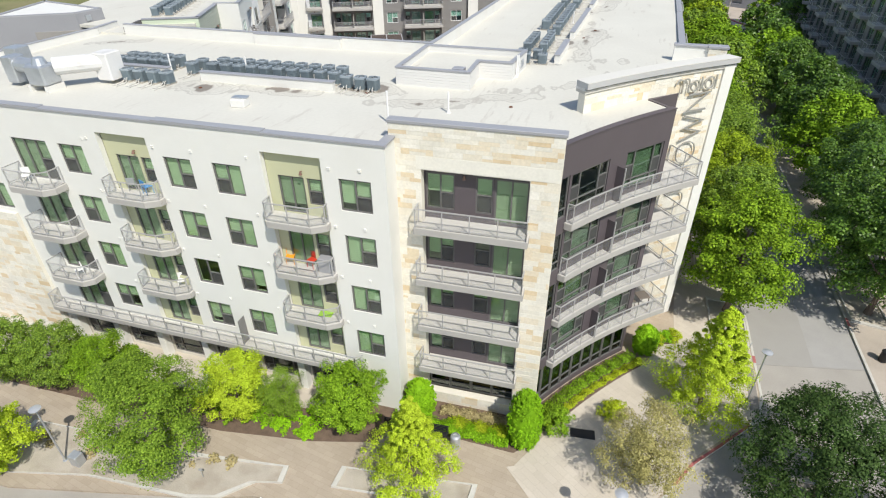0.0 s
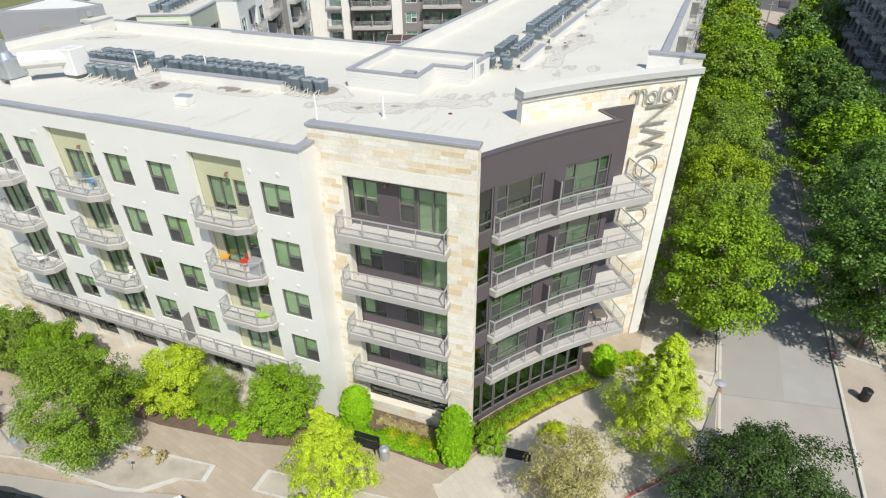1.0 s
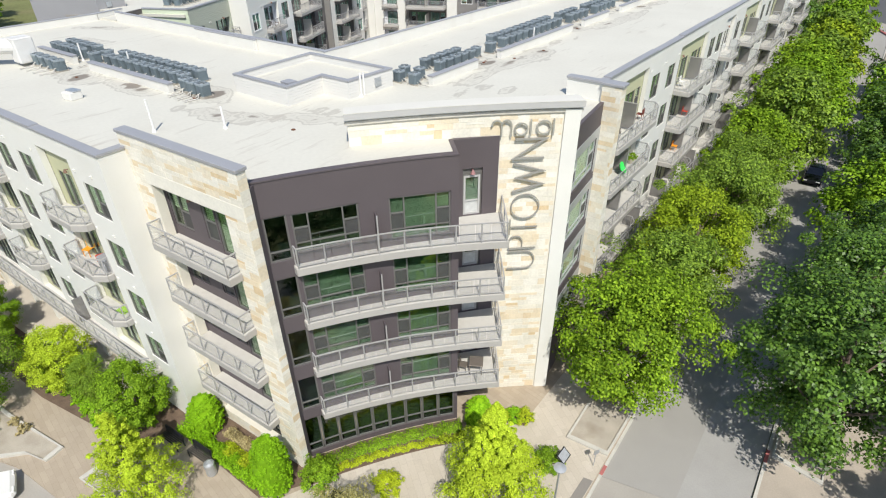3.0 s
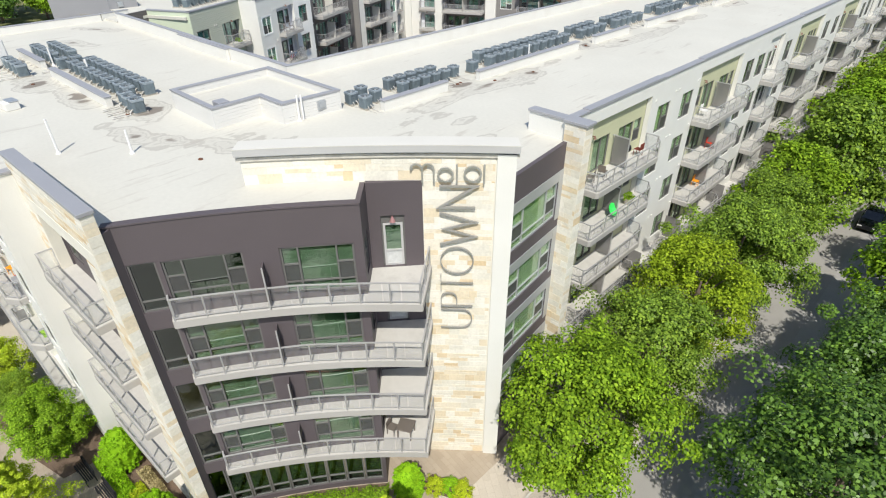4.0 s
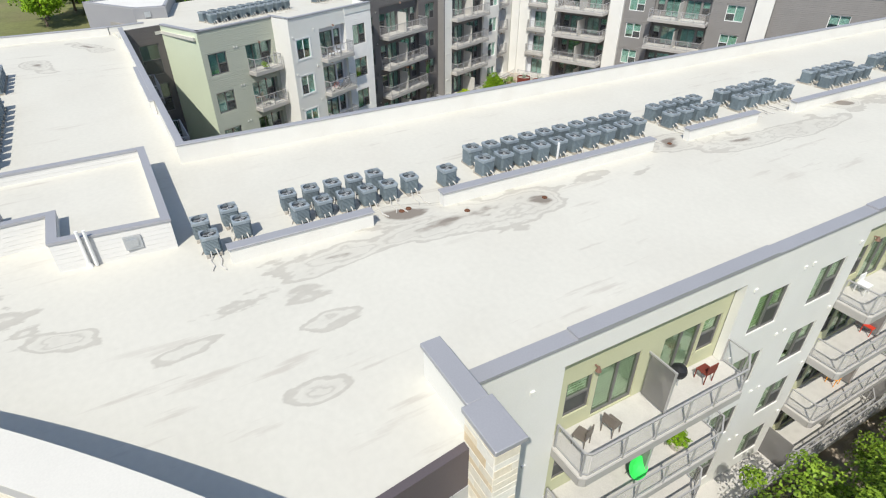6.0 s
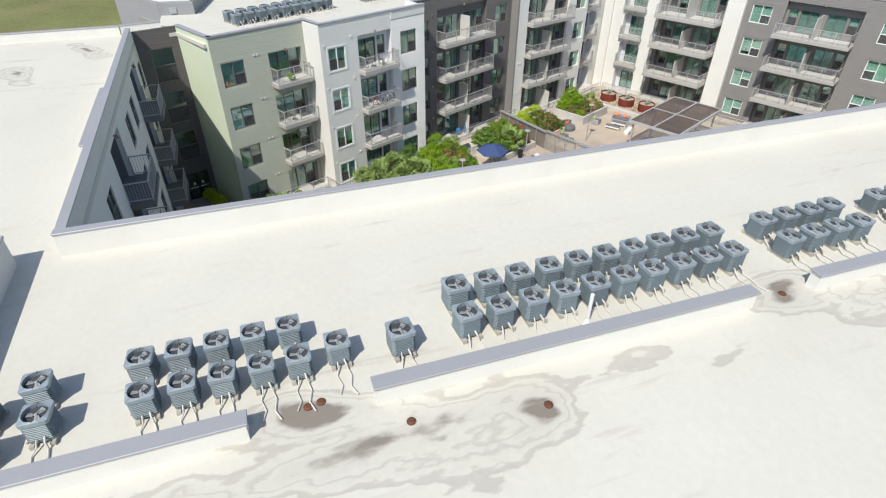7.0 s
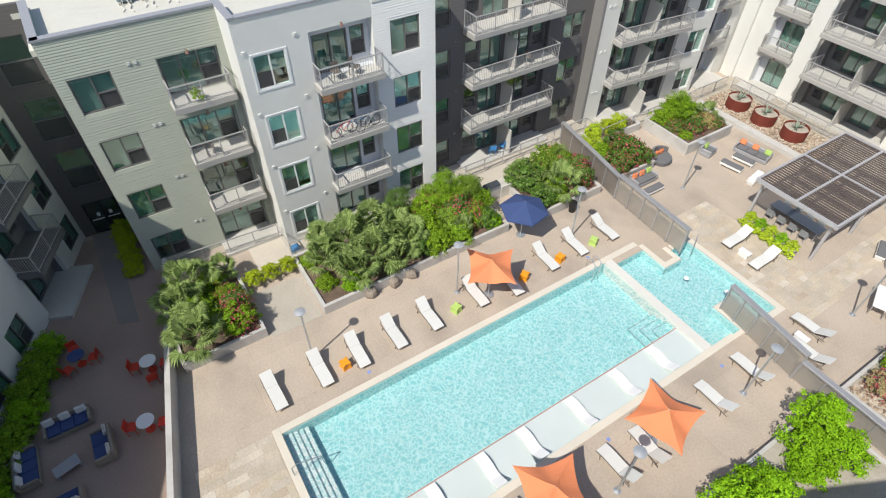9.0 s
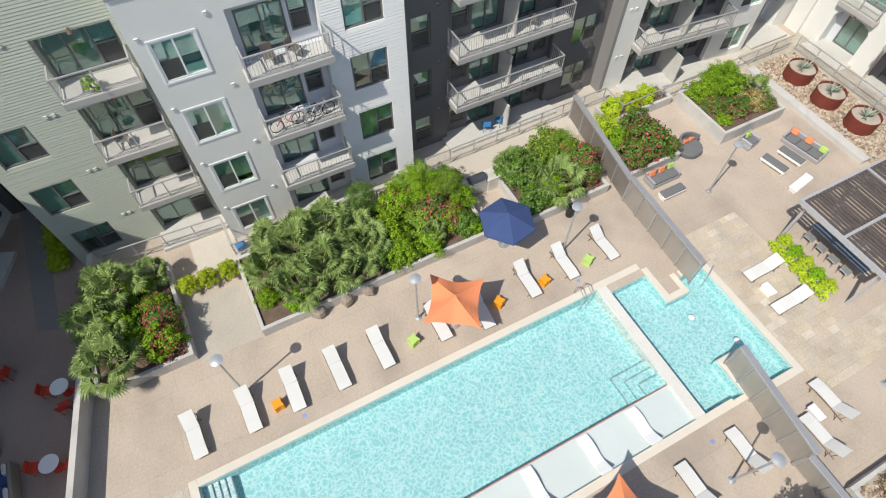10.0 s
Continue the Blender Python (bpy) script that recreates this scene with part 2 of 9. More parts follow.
M["blind"] = material("white_blind", (0.78, 0.80, 0.76), 0.8, vary=0.05, bump=0)
M["curtain"] = material("grey_curtain", (0.55, 0.56, 0.55), 0.9, vary=0.2, scale=4, bump=0)
M["room"] = material("room_wall", (0.30, 0.285, 0.26), 0.9, vary=0.1, bump=0)
M["slab"] = material("balcony_concrete", (0.55, 0.53, 0.49), 0.85, vary=0.12, scale=1.5, dirt=(0.26, 0.24, 0.22), dirt_amount=0.35, dirt_scale=1.5)
M["fascia"] = material("balcony_fascia_paint", (0.42, 0.40, 0.375), 0.6, vary=0.08)
M["rail"] = material("grey_painted_steel", (0.47, 0.46, 0.455), 0.45, 0.3, vary=0.05, bump=0)
M["infill"] = mesh_screen("railing_wire_mesh", (0.55, 0.55, 0.55), 0.10)
M["lamp_metal"] = material("rust_brown_lamp_metal", (0.28, 0.17, 0.13), 0.5, 0.4, bump=0)
M["lamp_rose"] = material("faded_red_lamp_metal", (0.42, 0.22, 0.22), 0.5, 0.2, bump=0)
M["white_paint"] = material("white_paint", (0.78, 0.77, 0.75), 0.5, vary=0.04, bump=0.02)
M["black"] = material("black_plastic", (0.02, 0.02, 0.022), 0.5, vary=0.1, bump=0)

# ---- the building's parts ----
F = (12.86, 9.73, 6.60, 3.47)           # floor levels of the street wings
FC = (13.75, 10.63, 7.51, 4.4)          # floor levels of the courtyard wings
DECK = 4.2                              # pool terrace level
ROOF = 17.0
rng = random.Random(7)
PANE = ["glass"]                        # the pane material of the wing in hand


def holed_wall(u0, u1, z0, z1, holes, t, y=0.0, warp=None, cuts=()):
    """A wall of thickness t with rectangular openings (u0, u1, z0, z1) cut through it; outside is -y."""
    g = Geo()
    P = warp or (lambda u, yy, z: (u, yy, z))
    hs = [(max(a, u0), min(b, u1), max(c, z0), min(d, z1)) for a, b, c, d in holes]
    us = sorted({u0, u1, *[round(k, 4) for h in hs for k in h[:2]], *[c for c in cuts if u0 < c < u1]})
    zs = sorted({z0, z1, *[round(k, 4) for h in hs for k in h[2:]]})
    for i in range(len(us) - 1):
        for j in range(len(zs) - 1):
            a, b, c, d = us[i], us[i + 1], zs[j], zs[j + 1]
            um, zm = (a + b) / 2, (c + d) / 2
            inside = any(h[0] < um < h[1] and h[2] < zm < h[3] for h in hs)
            if inside:
                continue
            g.quad(P(a, y, c), P(b, y, c), P(b, y, d), P(a, y, d))
            g.quad(P(b, y + t, c), P(a, y + t, c), P(a, y + t, d), P(b, y + t, d))

            def solid(uu, zz):
                return u0 < uu < u1 and z0 < zz < z1 and not any(h[0] < uu < h[1] and h[2] < zz < h[3] for h in hs)

            e = 1e-3
            if not solid(a - e, zm):
                g.quad(P(a, y + t, c), P(a, y, c), P(a, y, d), P(a, y + t, d))
            if not solid(b + e, zm):
                g.quad(P(b, y, c), P(b, y + t, c), P(b, y + t, d), P(b, y, d))
            if not solid(um, c - e):
                g.quad(P(a, y + t, c), P(b, y + t, c), P(b, y, c), P(a, y, c))
            if not solid(um, d + e):
                g.quad(P(a, y, d), P(b, y, d), P(b, y + t, d), P(a, y + t, d))
    return g.weld()


def lap_boards(u0, u1, z0, z1, holes, y, pitch=0.125, out=0.014):
    """Overlapping horizontal boards on a wall's face, stopping at the openings."""
    g = Geo()
    n = int((z1 - z0) / pitch)
    for i in range(n):
        a, b = z0 + i * pitch, z0 + (i + 1) * pitch
        cut = sorted((h[0] - 0.02, h[1] + 0.02) for h in holes if h[2] - 0.02 < b and h[3] + 0.02 > a)
        x = u0
        for c, d in cut + [(u1, u1)]:
            if c - x > 0.05:
                g.quad((x, y - out, a), (c, y - out, a), (c, y - 0.003, b), (x, y - 0.003, b))
                g.quad((x, y - 0.002, a), (c, y - 0.002, a), (c, y - out, a), (x, y - out, a))
            x = max(x, d)
    return g


def frame_geo(w, h, bars, fw=0.07, depth=0.11):
    """A window frame of w x h with its lower left corner at 0; bars: ('v', x, z0, z1) or ('h', z, x0, x1)."""
    xs = [0.0] + sorted(b[1] for b in bars if b[0] == "v") + [w]
    lites = []
    for i in range(len(xs) - 1):
        a = xs[i] + (fw if i == 0 else fw * 0.45)
        b = xs[i + 1] - (fw if i == len(xs) - 2 else fw * 0.45)
        zs = sorted(k[1] for k in bars if k[0] == "h" and k[2] < (a + b) / 2 < k[3])
        lo = fw
        for z in zs + [None]:
            hi = h - fw if z is None else z - fw * 0.4
            lites.append((a, b, lo, hi))
            lo = hi + fw * 0.8
    return holed_wall(0, w, 0, h, lites, depth)


def pane_geo(x0, z0, x1, z1, y):
    return Geo().box(x0, y, z0, x1, y + 0.012, z1)


def window(wing, u, z, w, h, style="hung_right", y=0.06, frame_mat="frame", m=None, glass_mat=None, blind=None):
    """A window as a part of a wing: the frame with its panes, insect screen and blind as pieces of it."""
    fw = 0.075
    glass_mat = glass_mat or PANE[-1]
    mid = w / 2
    if style in ("hung_right", "hung_left"):
        lo, hi = (mid, w) if style == "hung_right" else (0, mid)
        bars = [("v", mid, fw, h - fw), ("h", h * 0.47, lo + 0.03, hi - 0.03)]
        panes = [(0.03, 0.03, mid, h - 0.03), (mid, 0.03, w - 0.03, h - 0.03)]
        screens = [(lo + 0.05, 0.05, hi - 0.05, h * 0.46)]
    elif style == "slider":
        bars = [("v", mid, fw, h - fw)]
        panes = [(0.03, 0.03, mid, h - 0.03), (mid, 0.03, w - 0.03, h - 0.03)]
        screens = []
    elif style == "pair":
        bars = [("v", mid, 0, h)]
        panes = [(0.03, 0.03, mid, h - 0.03), (mid, 0.03, w - 0.03, h - 0.03)]
        screens = [(0.05, 0.05, mid - 0.03, h * 0.5)]
    elif style == "slider_hung":
        a = w * 0.66
        bars = [("v", a * 0.5, fw, h - fw), ("v", a, 0, h), ("h", h * 0.52, a, w - 0.03)]
        panes = [(0.03, 0.03, a, h - 0.03), (a, 0.03, w - 0.03, h - 0.03)]
        screens = [(a + 0.05, 0.05, w - 0.05, h * 0.5)]
    elif style == "triple":
        a, b = w * 0.24, w * 0.76
        bars = [("v", a, 0, h), ("v", b, 0, h), ("h", h * 0.24, fw, w - fw), ("h", h * 0.62, b, w - fw), ("h", h * 0.62, fw, a)]
        panes = [(0.03, 0.03, a, h - 0.03), (a, 0.03, b, h - 0.03), (b, 0.03, w - 0.03, h - 0.03)]
        screens = [(b + 0.05, h * 0.25, w - 0.05, h * 0.6), (0.06, h * 0.25, a - 0.04, h * 0.6)]
    elif style == "single":
        bars = [("h", h * 0.5, fw, w - fw)]
        panes = [(0.03, 0.03, w - 0.03, h - 0.03)]
        screens = [(0.05, 0.05, w - 0.05, h * 0.48)]
    else:
        bars, panes, screens = [("h", h * 0.22, fw, w - fw)], [(0.03, 0.03, w - 0.03, h - 0.03)], []
    if m is None:
        m = pose(u, y, z)
    key = (style, round(w, 3), round(h, 3))
    ob = part("window", shared(("window", frame_mat, *key), lambda: frame_geo(w, h, bars, fw)), M[frame_mat], wing, m=m)
    for k, p in enumerate(panes):
        g = part("pane", shared(("pane", glass_mat, k, *key), lambda: pane_geo(*p, 0.05)), M[glass_mat], ob)
        g.visible_shadow = False
    for k, p in enumerate(screens):
        part("insect_screen", shared(("insect_screen", k, *key), lambda: pane_geo(*p, 0.03)), M["screen"], ob).visible_shadow = False
    drop = blind if blind is not None else 1.0 if "slider" in style and rng.random() < 0.8 else rng.choice((1.0, 1.0, 1.0, 1.0, 0.8, 0.55, 0.0))
    if drop:
        zb = round(h * (1 - drop), 2) + 0.03
        part("blind", shared(("blind", zb, *key), lambda: blind_geo(w, h, zb)), M["blind"] if "slider" not in style else M["curtain"], ob)
    return ob


def blind_geo(w, h, zb):
    """Slats that hang close to one another behind the pane."""
    g = Geo()
    n = max(3, int((h - zb) / 0.12))
    for i in range(n):
        a = zb + (h - 0.04 - zb) * i / n
        b = zb + (h - 0.04 - zb) * (i + 1) / n
        g.quad((0.04, 0.15, a), (w - 0.04, 0.15, a), (w - 0.04, 0.135, b), (0.04, 0.135, b))
    return g


def railing(owner, path, z, h=1.05, spacing=1.35, closed_ends=True, mat="rail", pickets=False):
    """Posts, two rails and wire panels along a path, as pieces of owner."""
    pts = [Vector((p[0], p[1])) for p in path]
    top, low = Geo(), Geo()
    for a, b in zip(pts, pts[1:]):
        d = (b - a)
        L = d.length
        ang = math.atan2(d.y, d.x)
        mm = Matrix.Translation((a.x, a.y, 0)) @ Matrix.Rotation(ang, 4, "Z")
        if pickets:
            pk = Geo()
            for k in range(1, max(2, int(L / 0.13))):
                x = L * k / max(2, int(L / 0.13))
                pk.box(x - 0.008, -0.008, z + 0.13, x + 0.008, 0.008, z + h - 0.05, mm)
            part("picket_panel", pk, M[mat], owner)["kind"] = "stuff"
            continue
        part("wire_panel", Geo().box(0.02, -0.004, z + 0.13, L - 0.02, 0.004, z + h - 0.05, mm), M["infill"], owner)
    for g, w, z0, z1 in ((top, 0.03, z + h - 0.05, z + h), (low, 0.018, z + 0.09, z + 0.13)):
        rings = []
        for i, p in enumerate(pts):                    # mitred at every bend
            d0 = (pts[max(i, 1)] - pts[max(i, 1) - 1]).normalized()
            d1 = (pts[min(i, len(pts) - 2) + 1] - pts[min(i, len(pts) - 2)]).normalized()
            t = (d0 + d1).normalized() if (d0 + d1).length > 0.1 else d1
            nn = Vector((-t.y, t.x)) * (w / max(0.4, t.dot(d1)))
            rings.append([(p.x + nn.x, p.y + nn.y, z0), (p.x - nn.x, p.y - nn.y, z0), (p.x - nn.x, p.y - nn.y, z1), (p.x + nn.x, p.y + nn.y, z1)])
        g.rings(rings)
    part("top_rail", top, M[mat], owner)
    part("bottom_rail", low, M[mat], owner)
    marks, run, start = {0.0}, 0.0, 0.0
    segs = list(zip(pts, pts[1:]))
    for i, (a, b) in enumerate(segs):
        run += (b - a).length
        nxt = segs[i + 1] if i + 1 < len(segs) else None
        if nxt is None or (b - a).normalized().dot((nxt[1] - nxt[0]).normalized()) < 0.96:
            n = max(1, round((run - start) / spacing))
            marks |= {round(start + (run - start) * k / n, 3) for k in range(n + 1)}
            start = run
    last = -9
    for s in sorted(marks):
        if s - last < 0.25:
            continue
        last = s
        run = 0.0
        for a, b in zip(pts, pts[1:]):
            L = (b - a).length
            if s <= run + L + 1e-4:
                p = a.lerp(b, (s - run) / L if L else 0)
                break
            run += L
        part("post", shared(("post", h), lambda: Geo().box(-0.025, -0.025, 0, 0.025, 0.025, h - 0.045)), M[mat], owner, m=pose(p.x, p.y, z))


def balcony(wing, poly, rail_path, z, thick=0.34, h=1.05, spacing=1.35, pickets=False, slab_mat="slab"):
    """A slab with a painted edge band and its railing. poly runs anticlockwise from above."""
    slab = part("balcony", Geo().prism(poly, z - thick, z), M[slab_mat], wing)
    edge = Geo()
    for a, b in zip(rail_path, rail_path[1:]):
        a, b = Vector(a), Vector(b)
        d = (b - a).normalized()
        nrm = Vector((d.y, -d.x))
        if nrm.dot(Vector((sum(p[0] for p in poly) / len(poly), sum(p[1] for p in poly) / len(poly))) - a) > 0:
            nrm = -nrm
        o = nrm * 0.03
        edge.rings([[(a.x, a.y, k), (b.x, b.y, k), (b.x + o.x, b.y + o.y, k), (a.x + o.x, a.y + o.y, k)] if (b - a).cross(o) < 0 else
                    [(a.x, a.y, k), (a.x + o.x, a.y + o.y, k), (b.x + o.x, b.y + o.y, k), (b.x, b.y, k)] for k in (z - thick - 0.02, z - 0.03)])
    part("edge_band", edge, M["fascia" if slab_mat == "slab" else slab_mat], slab)
    inset = []
    c = Vector((sum(p[0] for p in poly) / len(poly), sum(p[1] for p in poly) / len(poly)))
    for p in rail_path:
        v = Vector(p)
        inset.append(v + (c - v).normalized() * 0.07)
    railing(slab, inset, z, h, spacing, pickets=pickets)
    return slab


def wall_lamp(wing, u, y, z):
    g = Geo().cyl((0, 0, 0), (0, -0.16, 0.02), 0.03, n=6)
    g.rings([[(0.10 * math.cos(a), -0.16 + 0.10 * math.sin(a), -0.12) for a in [k * math.pi / 4 for k in range(8)]],
             [(0.03 * math.cos(a), -0.16 + 0.03 * math.sin(a), 0.06) for a in [k * math.pi / 4 for k in range(8)]]])
    part("wall_lamp", shared(("wall_lamp",), lambda: g), M["lamp_metal"], wing, m=pose(u, y, z))


def vent_cover(wing, u, y, z):
    part("vent_cover", shared(("vent_cover",), lambda: Geo().box(-0.065, -0.05, -0.065, 0.065, 0.0, 0.065).box(-0.07, -0.06, 0.05, 0.07, 0, 0.07)), M["stucco"], wing, m=pose(u, y, z))


def stone_courses(u0, u1, z0, z1, seed):
    """Irregular squared stones that fill a rectangle: (u0, u1, z0, z1, proud)."""
    r = random.Random(seed)
    out = []
    z = z0
    while z < z1 - 0.02:
        hh = min(r.choice((0.2, 0.26, 0.3, 0.36, 0.42)), z1 - z)
        if z1 - z - hh < 0.08:
            hh = z1 - z
        u = u0
        while u < u1 - 0.02:
            ww = min(r.uniform(0.35, 1.05), u1 - u)
            if u1 - u - ww < 0.12:
                ww = u1 - u
            if hh > 0.29 and r.random() < 0.22:
                k = hh * r.uniform(0.4, 0.6)
                out += [(u, u + ww, z, z + k, r.uniform(0.007, 0.014)), (u, u + ww, z + k, z + hh, r.uniform(0.007, 0.014))]
            else:
                out.append((u, u + ww, z, z + hh, r.uniform(0.006, 0.015)))
            u += ww
        z += hh
    return out


def clad_stone(wall, rects, seed, warp=None, near=None, limit=290, y=0.0):
    """Stones on a wall: those in the stretch 'near' as pieces, the rest joined."""
    P = warp or (lambda u, yy, z: (u, yy, z))
    rest, count = Geo(), 0
    for k, rc in enumerate(rects):
        for a, b, c, d, pr in stone_courses(*rc, seed + k):
            j, ch = 0.005, 0.003
            g = Geo() if (near and near(a, c) and count < limit) else rest
            ring = lambda yy, q: [P(a + q, yy, c + q), P(b - q, yy, c + q), P(b - q, yy, d - q), P(a + q, yy, d - q)]
            base, face = ring(y + 0.002, j), ring(y - pr, j + ch)
            g.add(base + face, [(4, 5, 6, 7), (0, 1, 5, 4), (1, 2, 6, 5), (2, 3, 7, 6), (3, 0, 4, 7)])
            if g is not rest:
                count += 1
                part("stone", g, M["stone"], wall)
    if rest.v:
        o = part("stonework", rest, M["stone"], wall)
        o["kind"] = "stuff"

# ---- street wing with white stucco front ----
TAGS = dict(category="apartment building", group="wings of the apartment block")
FW = thing("apartment_building", pose(-9.7, 20.9, 0, 0, 0, 2.0), "white stucco apartment wing with olive balcony recesses facing the garden street", **TAGS)


def row_windows(wing, cols, floors, top, w, h, y=0.06, frame_mat="frame", glass_mat=None):
    """Windows of one size on every floor; returns their openings."""
    holes = []
    for u, style in cols:
        for f in floors:
            z = f + top - h
            window(wing, u, z, w, h, style, y, frame_mat, glass_mat=glass_mat)
            holes.append((u, u + w, z, z + h))
    return holes


def bay(wing, u0, u1, floors, top_z, bottom_z, depth, mat, out, doors, partition=None, door_top=2.1, base_floor=True, rail_last=True):
    """A recess over all floors with doors in its back wall and a balcony on each floor.
    doors: (offset, width, style). Returns its opening."""
    holes = []
    for f in floors:
        for off, w, style in doors:
            hh = door_top - 0.06 if style in ("slider", "slider_hung") else 1.45
            zz = f + door_top - hh
            holes.append((u0 + off, u0 + off + w, zz, zz + hh))
            window(wing, u0 + off, zz, w, hh, style, depth + 0.05, "frame")
    part("recess_wall", holed_wall(u0, u1, bottom_z, top_z, holes, 0.15, depth), M[mat], wing)
    side = Geo()
    if depth > 0.5:
        side.box(u0 - 0.02, 0.31, bottom_z, u0, depth, top_z).box(u1, 0.31, bottom_z, u1 + 0.02, depth, top_z).box(u0, 0.31, top_z, u1, depth + 0.15, top_z + 0.05)
        part("recess_reveal", side, M[mat], wing)
    for i, f in enumerate(floors):
        if i == len(floors) - 1 and not base_floor:
            continue
        c = 0.55
        poly = [(u0 + 0.02, depth - 0.005), (u0 + 0.02, -0.02), (u0 + 0.05, -out + 0.12), (u0 + 0.2, -out), (u1 - c, -out), (u1 + 0.12, -out + 0.45), (u1 + 0.12, -0.02), (u1 - 0.02, -0.02), (u1 - 0.02, depth - 0.005)]
        b = balcony(wing, poly, poly[1:7], f + 0.006)
        if partition:
            sp = part("privacy_screen", Geo().box(u0 + partition - 0.012, -0.75, f + 0.12, u0 + partition + 0.012, depth - 0.12, f + 1.86), M["screen_panel"], b)
            part("screen_frame", Geo().box(u0 + partition - 0.03, -0.8, f, u0 + partition + 0.03, -0.75, f + 1.92).box(u0 + partition - 0.025, -0.75, f + 1.86, u0 + partition + 0.025, depth - 0.02, f + 1.92), M["rail"], sp)
        wall_lamp(wing, u0 + (doors[0][0] + doors[0][1]) * 0.98, depth, f + 2.45)
    return (u0, u1, bottom_z, top_z)


M["screen_panel"] = mesh_screen("perforated_privacy_panel", (0.27, 0.26, 0.255), 0.7)

fw_cols = [(-19.19, "hung_left"), (-12.35, "hung_right"), (-9.43, "hung_left"), (-2.46, "hung_right"), (-26.4, "hung_left")]
fw_holes = row_windows(FW, fw_cols, F, 2.47, 1.66, 1.72)
fw_doors = [(0.55, 1.45, "slider"), (2.15, 0.8, "single")]
for u0, u1 in ((-16.29, -13.13), (-6.5, -3.3)):
    fw_holes.append(bay(FW, u0, u1, F, 16.25, 3.47, 0.32, "olive", 0.8, fw_doors, base_floor=False))
for f in F:                                       # flush glazed doors with wide balconies
    window(FW, -22.5, f + 0.1, 2.5, 2.4, "slider_hung")
    fw_holes.append((-22.5, -20.0, f + 0.1, f + 2.5))
    if f != F[-1]:
        poly = [(-19.95, 0.0), (-22.7, 0.0), (-22.75, -1.05), (-22.5, -1.2), (-20.2, -1.2), (-19.7, -0.75), (-19.7, 0.0)]
        balcony(FW, poly, poly[1:7], f)
fw_holes.append((-24.4, -3.0, -0.2, 3.1))         # the open ground-floor arcade
part("wall", holed_wall(-33.0, 0, -0.2, 17.15, fw_holes, 0.3), M["stucco"], FW)
ret = Geo().box(-0.3, 0.302, -0.2, 0, 1.6, 17.15)
part("wall", ret, M["stucco"], FW)
clad_wall = part("wall", Geo().box(-33.0, -0.22, -0.2, -24.7, -0.004, 10.2), M["mortar"], FW)
clad_stone(clad_wall, [(-33.0, -24.7, 0.0, 10.2)], 51, y=-0.22)
# parapet coping in stepped lengths
cop = Geo()
for a, b, dz in ((-33.05, -31, 0.0), (-31, -19.6, 0.06), (-19.6, -12.4, 0.0), (-12.4, -6.2, 0.05), (-6.2, 0.06, 0.0)):
    cop.box(a, -0.06, 17.15, b - 0.004, 0.42, 17.25 + dz)
cop.box(-0.42, 0.424, 17.15, 0.06, 1.62, 17.25)
part("coping", cop, M["cap"], FW)
# arcade: columns, shop fronts, terrace over it
for u in (-24.2, -20.6, -17.1, -13.6, -10.1, -6.6, -3.25):
    part("column", shared(("column",), lambda: Geo().bevbox(-0.25, 0.02, -0.2, 0.25, 0.55, 3.1, 0.02)), M["stucco"], FW, m=pose(u, 0, 0))
shop = [(u + 0.35, u + 3.15, 0.25, 2.85) for u in (-24.2, -20.6, -17.1, -13.6, -10.1, -6.6)]
part("shop_front_wall", holed_wall(-24.6, -2.8, -0.2, 3.1, shop, 0.2, 0.6), M["limestone_trim"], FW)
for a, b, c, d in shop:
    window(FW, a, c, (b - a), d - c, "triple", 0.65, "frame", glass_mat="glass_dark", blind=0)
ter = [(-1.95, 0.0), (-24.5, 0.0), (-24.5, -0.75), (-2.35, -0.75), (-1.95, -0.4)]
terrace = balcony(FW, ter, ter[1:5], 3.47, 0.3, 1.05, 1.3)
part("arcade_ceiling", Geo().box(-24.6, 0.3, 3.1, -2.8, 0.8, 3.3), M["stucco"], FW)
for u in (-9.9,):
    part("privacy_screen", Geo().box(u - 0.02, -0.6, 3.47, u + 0.02, 0, 5.3), M["screen_panel"], terrace)
for f in F:
    for u in (-17.0, -10.5, -7.3, -1.3, -2.9, -12.8, -17.3):
        vent_cover(FW, u, 0, f + 3.0 - rng.random() * 0.1)

# ---- stone tower ----
ST = thing("apartment_building", pose(-10.04, 22.15, 0, 0, 0, 3.2), "cream limestone tower bay with dark recessed loggia balconies", **TAGS)
st_hole = (1.54, 6.70, 0.9, 15.66)
st_wall = part("wall", holed_wall(0, 8.05, -0.2, 17.85, [st_hole], 0.45), M["mortar"], ST)
part("coping", Geo().bevbox(-0.06, -0.06, 17.85, 8.12, 0.5, 18.0, 0.015), M["cap"], ST)
clad_stone(st_wall, [(0.0, 8.05, 16.38, 17.84), (0.0, 1.52, 0.0, 16.36), (6.72, 8.05, 0.0, 15.68), (1.52, 6.72, 0.0, 0.88)], 77, near=lambda a, c: c > 9, limit=190)
clad_stone(st_wall, [(0.0, 0.45, 0.0, 17.84)], 91, warp=lambda u, y, z: (8.05 - y, u, z))
part("lintel_band", Geo().box(1.3, -0.02, 15.7, 8.0, -0.002, 16.35), M["pale_trim"], ST)
st_holes = []
